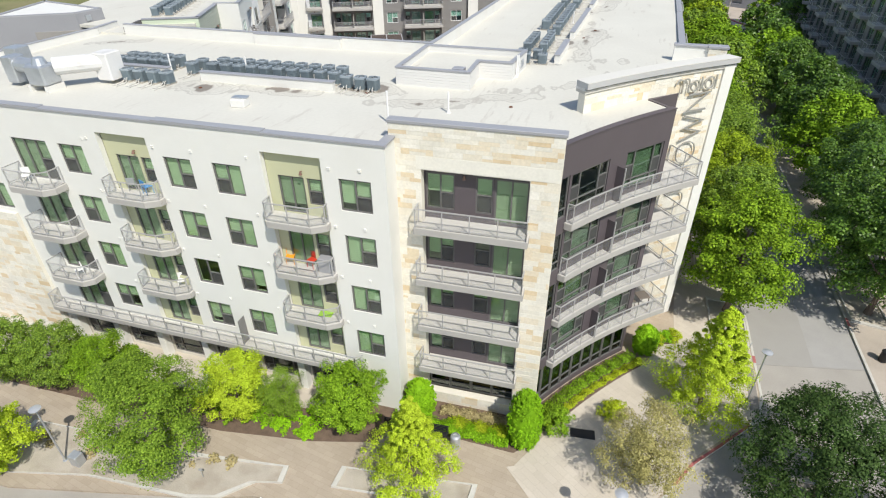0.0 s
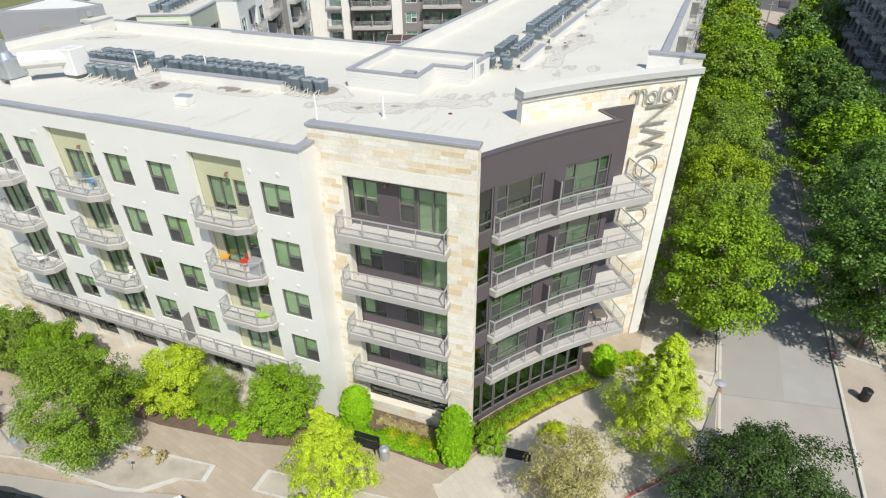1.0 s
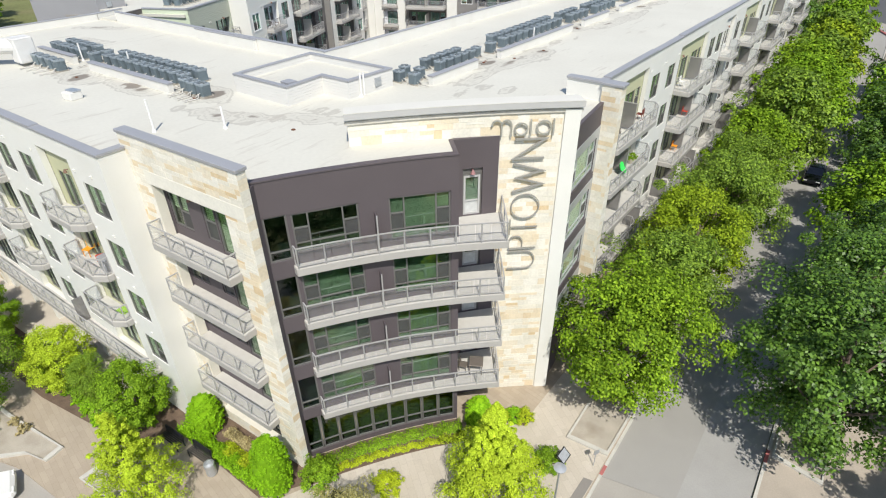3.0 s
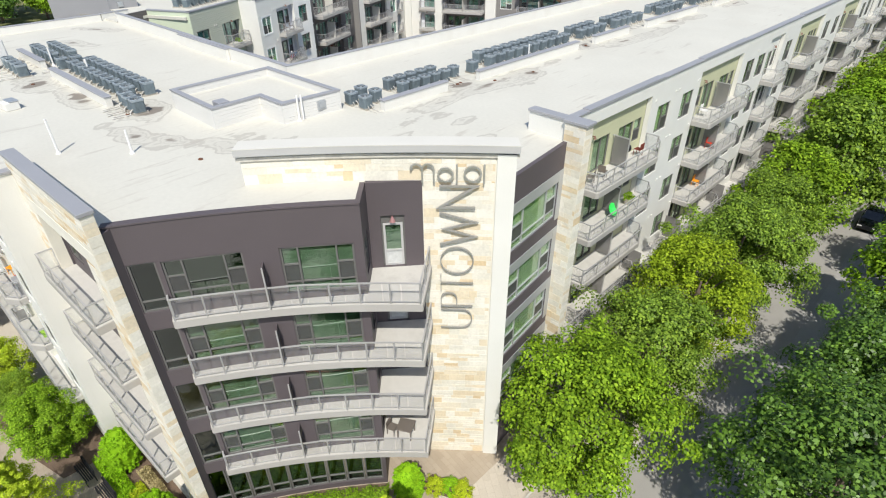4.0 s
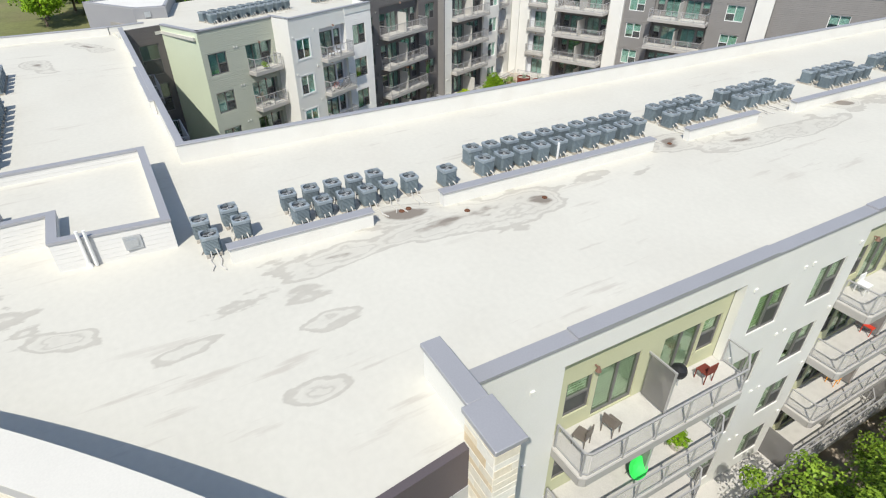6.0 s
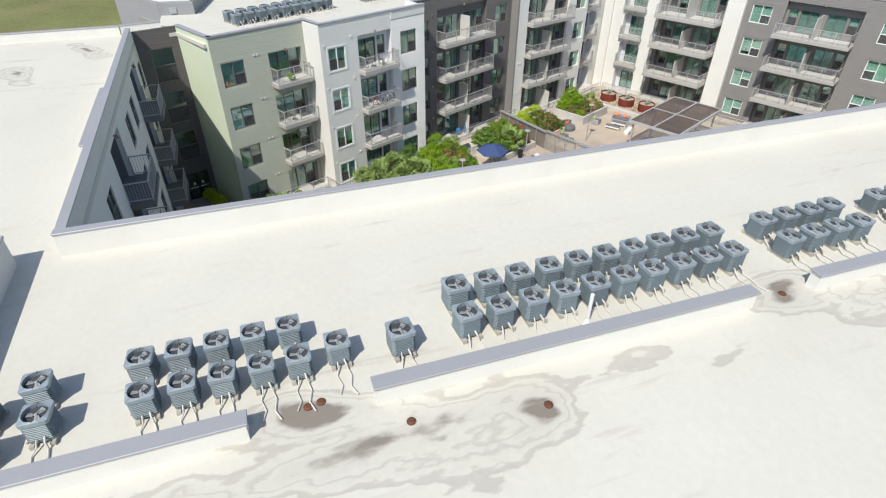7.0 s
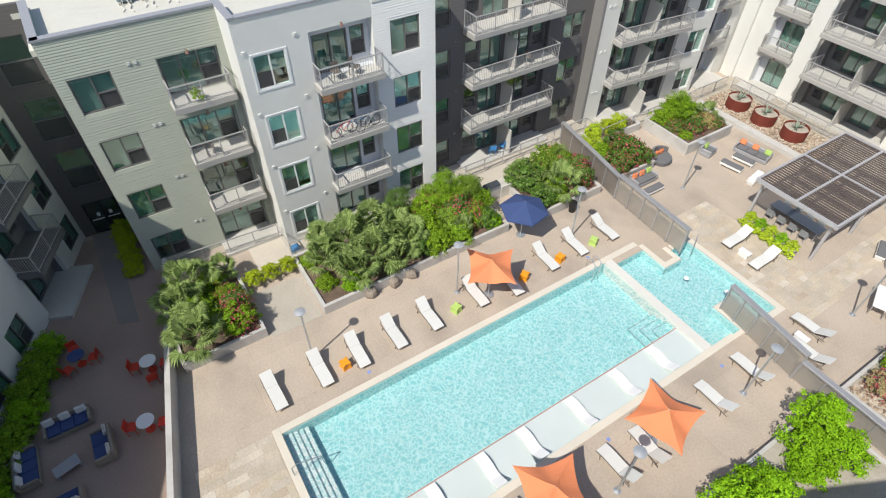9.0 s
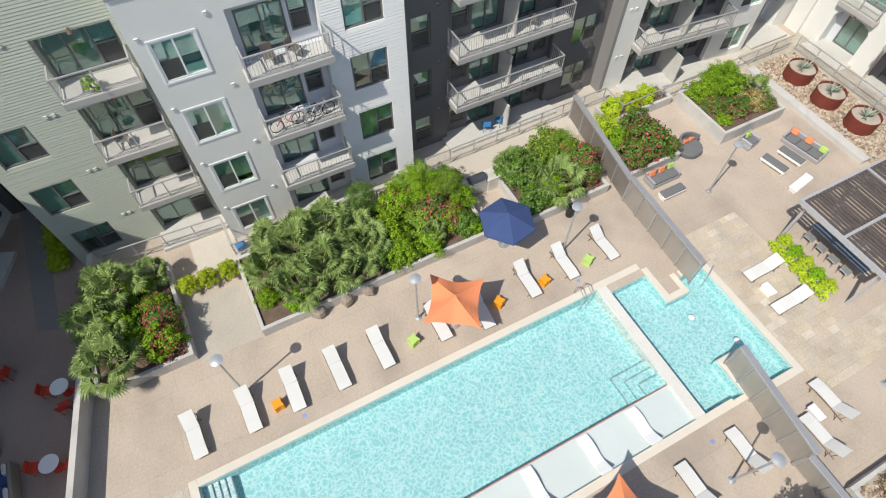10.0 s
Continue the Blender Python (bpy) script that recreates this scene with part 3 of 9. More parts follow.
for f in F:
    for off, w, zz, hh, style in ((0.06, 1.45, 0.5, 1.95, "hung_right"), (2.55, 0.85, 0.5, 1.95, "single"), (3.48, 1.62, 0.05, 2.4, "slider")):
        st_holes.append((1.54 + off, 1.54 + off + w, f + zz, f + zz + hh))
        window(ST, 1.54 + off, f + zz, w, hh, style, 0.6)
    poly = [(6.68, 0.545), (1.56, 0.545), (1.56, -0.01), (1.28, -0.01), (1.28, -0.66), (6.85, -0.66), (6.85, -0.01), (6.68, -0.01)]
    balcony(ST, poly, poly[3:7], f - 0.02, 0.36)
    wall_lamp(ST, 1.54 + 2.0, 0.55, f + 2.45)
part("loggia_wall", holed_wall(1.54, 6.70, 3.1, 15.66, st_holes, 0.15, 0.55), M["brown"], ST)
part("loggia_side", Geo().box(1.5, 0.452, 0.9, 1.54, 0.55, 15.7).box(6.70, 0.452, 0.9, 6.74, 0.55, 15.7).box(1.54, 0.452, 15.66, 6.70, 0.7, 15.7), M["brown"], ST)
for k in range(4):
    window(ST, 1.58 + 1.28 * k, 0.95, 1.26, 2.1, "fixed", 0.5, glass_mat="glass_dark", blind=0)

# ---- curved corner ----
CC = thing("apartment_building", pose(0, 0, 0), "curved corner bay with plum-brown panels and long curving balconies", **TAGS)
BROWN_A, BROWN_B = (-2.4, 23.1), (2.75, 30.44)
brown_len = (Vector(BROWN_B) - Vector(BROWN_A)).length


def arc_at(p0, p1, sag):
    """A warp of (u, y, z) onto a shallow arc; y is inward."""
    a, b = Vector(p0), Vector(p1)
    L = (b - a).length
    d = (b - a) / L
    left = Vector((-d.y, d.x))

    def P(u, y, z):
        k = u / L
        q = a + d * u + left * (sag * 4 * k * (1 - k) + y)
        return (q.x, q.y, z)
    return P


def arc_pose(P, u, w, z, y):
    a, b = Vector(P(u, y, z)), Vector(P(u + w, y, z))
    ang = math.atan2(b.y - a.y, b.x - a.x)
    return Matrix.Translation(a) @ Matrix.Rotation(ang, 4, "Z")


PB = arc_at(BROWN_A, BROWN_B, 0.27)
cc_cuts = [brown_len * k / 24 for k in range(25)]
cc_holes = []
for f in F:
    for u, w, zz, hh, style in ((0.35, 0.98, 0.3, 2.25, "fixed"), (1.5, 2.9, 0.55, 1.95, "triple"), (5.75, 2.85, 0.3, 2.2, "triple")):
        cc_holes.append((u, u + w, f + zz, f + zz + hh))
        window(CC, 0, 0, w, hh, style, m=arc_pose(PB, u, w, f + zz, 0.06), glass_mat="glass_dark" if style == "fixed" else "glass_mid", blind=0 if style == "fixed" or (f == F[0] and u < 2) else 1.0)
cc_holes.append((0.15, brown_len - 0.15, 0.35, 3.05))
part("wall", holed_wall(0, brown_len, -0.2, 17.05, cc_holes, 0.25, warp=PB, cuts=cc_cuts), M["brown"], CC)
n_lobby = 9
for k in range(n_lobby):
    w = (brown_len - 0.3) / n_lobby
    window(CC, 0, 0, w - 0.03, 2.7, "fixed", m=arc_pose(PB, 0.15 + w * k, w, 0.35, 0.06), glass_mat="glass_dark", blind=0)
cp = Geo().rings([[PB(a, -0.04, 17.05), PB(a, 0.3, 17.05), PB(a, 0.3, 17.11), PB(a, -0.04, 17.11)] for a in cc_cuts])
part("coping", cp, M["brown"], CC)
part("corner_wall", Geo().prism([(-2.6, 23.0), (-2.05, 23.06), PB(0.33, 0.005, 0)[:2], PB(0.33, 0.24, 0)[:2], (-2.75, 23.45)], -0.2, 17.0), M["brown"], CC)
M["membrane_top"] = material("white_cornice_membrane", (0.64, 0.62, 0.565), 0.75, vary=0.05, scale=0.6, bump=0.05)
# sign wall: a taller curved stone wall with a cornice
SIGN_A, SIGN_B = (-1.85, 28.35), (5.75, 35.95)
PS = arc_at(SIGN_A, SIGN_B, 0.28)
sign_len = (Vector(SIGN_B) - Vector(SIGN_A)).length
u_sign = 7.02                                        # where the stone comes down to the ground
sign_cuts = [sign_len * k / 20 for k in range(21)]
g = holed_wall(0, sign_len - 0.75, 17.0, 18.05, [], 0.5, warp=PS, cuts=sign_cuts)
sw1 = part("header_wall", g, M["mortar"], CC)
sw2 = part("sign_wall", holed_wall(u_sign, sign_len - 0.75, -0.2, 17.0, [], 0.5, warp=PS, cuts=sign_cuts), M["mortar"], CC)
clad_stone(sw1, [(0.02, sign_len - 0.8, 17.02, 17.98)], 5, PS, near=lambda a, c: True, limit=60)
clad_stone(sw2, [(u_sign + 0.02, sign_len - 0.8, 0.0, 17.0)], 9, PS, near=lambda a, c: c > 7, limit=150)
fin = Geo()
fin.rings([[PS(sign_len - 0.75, -0.12, z), PS(sign_len, -0.12, z), PS(sign_len, 0.75, z), PS(sign_len - 0.75, 0.75, z)] for z in (-0.2, 18.2)])
part("corner_fin", fin, M["stucco"], CC)
# Upper cornice: the front's slight shade is put into its grey; top sheet white.
for z0, z1, out, mat in ((18.05, 18.2, 0.10, "limestone_trim"), (18.2, 18.32, 0.04, "cap_white"), (18.32, 18.6, 0.26, "cap_pale"), (18.602, 18.63, 0.27, "membrane_top")):
    cu = [0 - 0.12] + sign_cuts[1:-1] + [sign_len + 0.1]
    cg = Geo().rings([[PS(a, -out, z0), PS(a, 0.62, z0), PS(a, 0.62, z1), PS(a, -out, z1)] for a in cu])
    part("cornice", cg, M[mat], CC)
# side of the brown block, entrance wall behind the balcony ends
E1, R1 = Vector(BROWN_B), Vector((1.45, 31.75))
S1 = Vector(PS(u_sign, 0, 0)[:2])


def straight(p0, p1):
    return arc_at(p0, p1, 0.0)


side_len, door_len = (R1 - E1).length, (S1 - R1).length
PE, PR = straight(E1, R1), straight(R1, S1)
side_holes, door_holes = [], []
for f in F:
    side_holes.append((0.45, 1.35, f + 0.6, f + 2.4))
    window(CC, 0, 0, 0.9, 1.8, "single", m=arc_pose(PE, 0.45, 0.9, f + 0.6, 0.06), glass_mat="glass_mid")
    door_holes.append((0.5, 1.5, f + 0.01, f + 2.6))
    dm = arc_pose(PR, 0.58, 0.84, f + 0.02, 0.12)
    door = part("balcony_door", frame_geo(0.84, 2.15, [("h", 0.78, 0.1, 0.74)], 0.1), M["cap_pale"], CC, m=dm)
    part("pane", pane_geo(0.08, 0.7, 0.76, 2.08, 0.05), M["glass_mid"], door).visible_shadow = False
    part("lower_panel", pane_geo(0.08, 0.08, 0.76, 0.76, 0.05), M["curtain"], door)
    part("blind", blind_geo(0.84, 2.15, 0.8), M["blind"], door)
    part("door_jamb", Geo().box(-0.08, 0.02, 0, -0.004, 0.12, 2.58).box(0.844, 0.02, 0, 0.92, 0.12, 2.58).box(-0.002, 0.02, 2.17, 0.842, 0.12, 2.58), M["frame"], door)
    part("wall_lamp", shared(("door_lamp",), lambda: Geo().cyl((0.42, 0.0, 2.5), (0.42, -0.16, 2.5), 0.03, n=6).rings([[(0.42 + r * math.cos(k * math.pi / 4), -0.16 + r * math.sin(k * math.pi / 4), z) for k in range(8)] for r, z in ((0.13, 2.3), (0.04, 2.52))])), M["lamp_rose"], door)
part("wall", holed_wall(0, side_len, -0.2, 17.05, side_holes, 0.2, warp=PE), M["brown"], CC)
part("wall", holed_wall(0, door_len, -0.2, 17.0, door_holes, 0.2, warp=PR), M["brown"], CC)
for f in F:
    outer = arc((-1.78, 23.45), (4.85, 31.5), -0.42 * -1, 14)[1:]
    inner = [Vector(PB(brown_len * k / 14, -0.005, 0)[:2]) for k in range(2, 15)]
    poly = [tuple(p) for p in outer] + [tuple(Vector(PS(u_sign + 0.3, -0.01, 0)[:2])), tuple(S1), tuple(R1)] + [tuple(p) for p in reversed(inner)]
    rail = [PB(1.3, -0.05, 0)[:2]] + [tuple(p) for p in outer] + [tuple(Vector(PS(u_sign + 0.3, -0.05, 0)[:2]))]
    b = balcony(CC, poly, rail, f, 0.36, 1.05, 1.2)
    part("privacy_screen", Geo().rings([[PB(5.05, -0.5, z), PB(5.09, -0.5, z), PB(5.09, -0.01, z), PB(5.05, -0.01, z)] for z in (f, f + 1.95)]), M["brown"], b)
    part("screen_post", Geo().rings([[PB(5.04, -0.55, z), PB(5.1, -0.55, z), PB(5.1, -0.5, z), PB(5.04, -0.5, z)] for z in (f, f + 2.0)]), M["rail"], b)

# ---- glazed link and east street wing ----
EW = thing("apartment_building", pose(3.6, 42.0, 0, 0, 0, 89.2), "long white stucco wing with olive balcony recesses along the street", **TAGS)
LK = thing("apartment_building", pose(5.55, 36.1, 0, 0, 0, 96.5), "narrow glazed link with brown spandrels and pale frames", **TAGS)
lk_len = 4.75
lk_holes = []
for f in F:
    lk_holes.append((0.2, lk_len - 0.5, f + 0.45, f + 2.35))
    window(LK, 0.2, f + 0.45, lk_len - 0.7, 1.9, "triple", 0.05, "frame_grey", blind=1.0)
part("wall", holed_wall(0, lk_len, -0.2, 17.05, lk_holes, 0.2), M["brown"], LK)
for f in F:
    part("spandrel_band", Geo().box(0.02, -0.03, f + 2.36, lk_len - 0.52, -0.002, f + 2.9), M["frame_grey"], LK)
    part("edge_panel", Geo().box(lk_len - 0.5, -0.03, f + 0.25, lk_len - 0.02, -0.002, f + 2.9), M["frame_grey"], LK)
PIER = thing("apartment_building", pose(2.8, 40.75, 0, 0, 0, 0), "slender limestone pier rising above the roof edge", **TAGS)
pw = part("pier", Geo().box(2.0, 0, -0.2, 3.1, 0.62, 17.95), M["mortar"], PIER)
clad_stone(pw, [(2.0, 3.1, 0.0, 17.93)], 21, near=lambda a, c: c > 8, limit=90)
clad_stone(pw, [(0.0, 0.62, 0.0, 17.93)], 22, warp=lambda u, y, z: (3.1 - y, u, z), near=lambda a, c: c > 8, limit=90)
part("parapet_wall", Geo().box(-0.1, 0.15, 16.9, 2.0, 0.55, 17.95), M["stucco"], PIER)
part("coping", Geo().bevbox(-0.15, 0.08, 17.95, 1.94, 0.62, 18.08, 0.015).bevbox(1.944, -0.07, 17.95, 3.2, 0.7, 18.09, 0.015), M["cap"], PIER)
ew_holes = []
ew_doors2 = [(0.55, 1.0, "single"), (1.75, 1.75, "slider"), (4.5, 1.75, "slider"), (6.35, 0.9, "single")]
ew_doors1 = [(0.5, 1.75, "slider"), (2.4, 0.85, "single")]
wide = [2.65, 17.2, 38.2, 52.8, 73.8]
narrow = [30.6, 66.2]
for u in wide:
    ew_holes.append(bay(EW, u, u + 7.5, F, 16.25, 3.47, 0.32, "olive", 1.3, ew_doors2, partition=3.85))
for u in narrow:
    ew_holes.append(bay(EW, u, u + 3.4, F, 16.25, 3.47, 0.32, "stucco", 1.15, ew_doors1))
ew_cols = [(u, "hung_right") for u in (11.2, 14.65, 25.9, 28.4, 35.1, 46.8, 50.2, 61.5, 64.0, 70.7, 82.4)]
ew_holes += row_windows(EW, ew_cols, F, 2.47, 1.68, 1.78)
part("wall", holed_wall(-0.6, 90, -0.2, 17.05, ew_holes, 0.3), M["stucco"], EW)
cop = Geo()
for k, (a, b) in enumerate(((-0.2, 2.9), (2.9, 11.2), (11.2, 16.9), (16.9, 25), (25, 38), (38, 52), (52, 66), (66, 90))):
    cop.box(a, -0.06, 17.05, b - 0.004, 0.42, 17.15 + 0.06 * (k % 2))
part("coping", cop, M["cap"], EW)
for f in F:
    for u in (1.6, 10.7, 13.4, 13.9, 16.8, 27.9, 34.6):
        vent_cover(EW, u, 0, f + 2.95)
eterr = balcony(EW, [(90, 0), (1.0, 0), (1.0, -1.45), (90, -1.45)], [(1.0, 0), (1.0, -1.45), (90, -1.45)], 3.4, 0.4, 1.05, 1.4)
for u in (10.6, 16.9, 25.2, 38.0):
    part("privacy_screen", Geo().box(u - 0.02, -1.25, 3.4, u + 0.02, -0.01, 5.2), M["screen_panel"], eterr)

# ---- roof ----
ew_in = lambda y: -13.48 + 0.0115 * (y - 38)
roof_poly = [tuple((FW.matrix_basis @ Vector(p))[:2]) for p in ((-32.4, 0.3, 0), (-0.3, 0.3, 0), (-0.3, 1.6, 0))]
roof_poly += [tuple((ST.matrix_basis @ Vector(p))[:2]) for p in ((0.3, 0.45, 0), (7.95, 0.45, 0))]
roof_poly += [PB(brown_len * k / 12, 0.2, 0)[:2] for k in range(13)] + [(1.3, 31.6)] + [PS(1.0 * k + 5.0, 0.1, 0)[:2] for k in range(6)]
roof_poly += [(5.35, 36.3), (4.85, 40.9), (3.35, 42.0), (4.55, 131.0), (ew_in(131), 131.0), (ew_in(38), 37.95), (-39.75, 37.3), (-42.1, 36.95)]
roof = single("roof", Geo().prism(roof_poly, 16.75, ROOF), None, "white membrane flat roof with drain stains and seams", "roof", kind="structure")


def roof_membrane(name, stains):
    """White membrane with faint dirt, scuffs and tide lines of dried puddles round the drains."""
    ma = material(name, (0.60, 0.582, 0.515), 0.75, vary=0.05, scale=0.3, fine=5, bump=0.05, dirt=(0.50, 0.465, 0.40), dirt_amount=0.3, dirt_scale=0.22)
    nt = ma.node_tree
    N, L = nt.nodes, nt.links
    bs = N["Principled BSDF"]
    col = bs.inputs["Base Color"].links[0].from_socket
    pos = N.new("ShaderNodeNewGeometry")

    def noise_at(scale, detail, vec=None, rough=0.55):
        t = N.new("ShaderNodeTexNoise")
        t.inputs["Scale"].default_value, t.inputs["Detail"].default_value, t.inputs["Roughness"].default_value = scale, detail, rough
        L.new(vec or pos.outputs["Position"], t.inputs["Vector"])
        return t

    def calc(op, a, b, clamp=False):
        n = N.new("ShaderNodeMath")
        n.operation, n.use_clamp = op, clamp
        for k, v in ((0, a), (1, b)):
            if isinstance(v, float):
                n.inputs[k].default_value = v
            else:
                L.new(v, n.inputs[k])
        return n.outputs[0]

    def steps(v, stops):
        r = N.new("ShaderNodeValToRGB")
        el = r.color_ramp.elements
        while len(el) < len(stops):
            el.new(0.5)
        for e, (p, c) in zip(el, stops):
            e.position, e.color = p, (c, c, c, 1)
        L.new(v, r.inputs[0])
        return r.outputs[0]

    def over(fac, under, rgb):
        mx = N.new("ShaderNodeMix")
        mx.data_type = "RGBA"
        L.new(fac, mx.inputs[0])
        L.new(under, mx.inputs[6])
        mx.inputs[7].default_value = (*rgb, 1)
        return mx.outputs[2]

    damp = None
    for x, y, rx, ry, turn, k in stains:
        mp = N.new("ShaderNodeMapping")
        mp.vector_type = "TEXTURE"
        mp.inputs["Location"].default_value = (x, y, ROOF)
        mp.inputs["Rotation"].default_value = (0, 0, radians(turn))
        mp.inputs["Scale"].default_value = (rx * 1.6, ry * 1.5, 30)
        L.new(pos.outputs["Position"], mp.inputs["Vector"])
        ln = N.new("ShaderNodeVectorMath")
        ln.operation = "LENGTH"
        L.new(mp.outputs[0], ln.inputs[0])
        s = calc("MULTIPLY", calc("SUBTRACT", 1.0, ln.outputs["Value"], True), float(k))
        damp = s if damp is None else calc("MAXIMUM", damp, s)
    smear = N.new("ShaderNodeMapping")
    smear.inputs["Scale"].default_value = (1.0, 0.4, 1.0)
    L.new(pos.outputs["Position"], smear.inputs["Vector"])
    wob = noise_at(0.7, 5, smear.outputs[0], 0.52)
    v = calc("ADD", damp, calc("MULTIPLY", calc("SUBTRACT", wob.outputs[0], 0.5), calc("MINIMUM", calc("MULTIPLY", damp, 7.0), 2.2)))
    tide = steps(v, ((0.0, 0.0), (0.29, 0.0), (0.335, 0.32), (0.42, 0.27), (0.455, 0.05), (0.55, 0.09), (0.60, 0.30), (0.64, 0.08), (0.78, 0.14), (0.92, 0.85)))
    col = over(tide, col, (0.17, 0.14, 0.115))
    stretch = N.new("ShaderNodeMapping")
    stretch.inputs["Scale"].default_value = (1.6, 0.22, 1.0)
    stretch.inputs["Rotation"].default_value = (0, 0, radians(12))
    L.new(pos.outputs["Position"], stretch.inputs["Vector"])
    sc = noise_at(1.5, 4, stretch.outputs[0])
    patch = noise_at(0.12, 2)
    scuff = calc("MULTIPLY", steps(sc.outputs[0], ((0.0, 0.0), (0.60, 0.0), (0.70, 0.5))), steps(patch.outputs[0], ((0.42, 0.0), (0.58, 1.0))))
    col = over(scuff, col, (0.42, 0.38, 0.33))
    L.new(col, bs.inputs["Base Color"])
    return ma


M["roof"] = roof_membrane("white_roof_membrane", [
    (-4.5, 44.0, 0.8, 1.2, 0, 1.05), (-3.4, 45.7, 1.4, 4.4, -8, 0.8), (-3.1, 49.0, 0.5, 0.9, 0, 1.05), (-3.3, 52.0, 0.6, 3.2, 0, 0.6), (-4.3, 57.5, 0.9, 1.6, 0, 1.0), (-3.2, 60.4, 0.9, 2.6, -12, 0.9), (-2.8, 65.2, 0.8, 3.2, 0, 0.8),
    (-3.7, 70.2, 1.0, 1.4, 0, 0.95), (-2.7, 73.3, 0.8, 2.6, -10, 0.8), (-3.0, 82.7, 0.9, 2.4, 0, 0.9), (-2.5, 89.0, 0.9, 3.0, 0, 0.9), (-3.4, 40.3, 0.7, 2.4, 0, 0.9), (-2.1, 37.2, 0.8, 2.4, 35, 0.5), (1.6, 38.6, 0.6, 0.9, 0, 0.5),
    (-14.4, 28.9, 2.2, 1.3, 0, 1.1), (-11.0, 27.3, 2.8, 0.8, 10, 0.75), (-6.0, 29.9, 2.2, 0.8, 30, 0.75), (-3.4, 33.0, 1.6, 0.6, 50, 0.65), (-19.2, 27.5, 2.6, 0.9, 0, 1.0), (-24.0, 26.5, 2.2, 1.1, 0, 1.0), (-34.0, 31.8, 2.4, 0.8, 25, 0.9), (-38.5, 34.6, 3.0, 0.7, 28, 0.95), (-8.6, 28.4, 2.2, 0.6, 15, 0.7), (-17.5, 64.2, 1.2, 1.2, 0, 0.6), (-0.6, 39.6, 1.6, 1.1, 20, 0.5), (-5.2, 31.6, 2.2, 1.0, 25, 0.55)])
roof.data.materials.append(M["roof"])
M["membrane_wall"] = material("membrane_upstand", (0.72, 0.705, 0.66), 0.6, vary=0.04, bump=0.05, dirt=(0.5, 0.46, 0.4), dirt_amount=0.25, dirt_scale=0.6)
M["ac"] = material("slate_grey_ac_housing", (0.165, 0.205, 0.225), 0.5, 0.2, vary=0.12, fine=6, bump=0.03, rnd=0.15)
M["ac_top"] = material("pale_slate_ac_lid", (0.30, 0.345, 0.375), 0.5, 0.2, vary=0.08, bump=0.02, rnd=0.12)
M["ac_dark"] = material("dark_fan_well", (0.06, 0.065, 0.07), 0.7, bump=0)
M["fan"] = material("fan_blade", (0.42, 0.43, 0.43), 0.4, 0.3, bump=0)
M["hose"] = material("white_insulated_hose", (0.58, 0.56, 0.52), 0.7, vary=0.1, bump=0.1)
M["galv"] = material("galvanised_steel", (0.5, 0.52, 0.54), 0.4, 0.6, vary=0.12, scale=2, bump=0.03)
M["rust"] = material("rusty_drain", (0.16, 0.07, 0.04), 0.8, 0.3, vary=0.3, bump=0.2)
M["sleeper"] = material("weathered_timber", (0.42, 0.39, 0.34), 0.85, vary=0.2, bump=0.2)


def run_wall(name, a, b, z0, z1, t, mat, cap=None, over=0.05, parent=None, cap_h=0.1):
    """A low straight wall from a to b (its thickness to the left) with a coping."""
    a, b = Vector(a), Vector(b)
    d = b - a
    m = Matrix.Translation((a.x, a.y, 0)) @ Matrix.Rotation(math.atan2(d.y, d.x), 4, "Z")
    w = part(name, Geo().box(0, 0, z0, d.length, t, z1), mat, parent, m=m)
    if cap:
        part("coping", Geo().bevbox(-over, -over, z1, d.length + over, t + over, z1 + cap_h, 0.012), cap, w)
    return w


# parapets along the courtyard
for a, b, top in (((ew_in(131), 131.0), (ew_in(38.4), 37.62), 17.79), ((ew_in(38) - 0.04, 37.92), (-39.75, 37.28), 17.79), ((-42.0, 36.3), (-42.0, 20.3), 17.55), ((-42.6, 38.9), (-42.05, 36.32), 17.55)):
    w = run_wall("parapet", a, b, 16.9, top, 0.27, M["membrane_wall"], M["cap"], 0.03, cap_h=0.06)
    tagged(w, "white membrane parapet with grey metal coping", "parapet", kind="structure")
tagged(run_wall("wall_end", (-42.05, 36.3), (-42.05, 20.3), 0, 16.88, 0.25, M["stucco"]), "white stucco end wall of the street wing", "wall", kind="structure")
# plain walls of the two wings towards the courtyard's unseen sides
w = run_wall("parapet", (-20.2, 37.46), (-27.4, 37.29), 16.9, 17.74, 0.2, M["membrane_wall"], M["cap"], 0.03, cap_h=0.06)
tagged(w, "wider white membrane ledge inside the parapet", "parapet", kind="structure")
tagged(run_wall("wall_court_east", (ew_in(131), 131), (ew_in(38.4), 38.4), 0, 16.88, 0.25, M["stucco"]), "white stucco courtyard wall", "wall", kind="structure")

# stair penthouse
PH = thing("penthouse", pose(0, 0, 0), "white boarded stair penthouse with grey coping on the flat roof", "penthouse")
ph = [(-13.05, 30.45), (-8.5, 30.5), (-8.62, 33.12), (-6.62, 33.18), (-6.38, 36.55), (-13.2, 36.4)]
M["ph_side"] = lap_siding(material("white_board_siding", (0.60, 0.59, 0.56), 0.7, vary=0.03), 0.16, 0.45)
mid_x, mid_y = -9.7, 33.4
rim = lambda k, d: (k[0] + math.copysign(min(d, abs(mid_x - k[0])), mid_x - k[0]), k[1] + math.copysign(min(d, abs(mid_y - k[1])), mid_y - k[1]))
ph_in = [rim(p, 0.24) for p in ph]
ph_in[2], ph_in[3] = (ph[2][0] - 0.24, ph[2][1] + 0.24), (ph[3][0] - 0.24, ph[3][1] + 0.24)
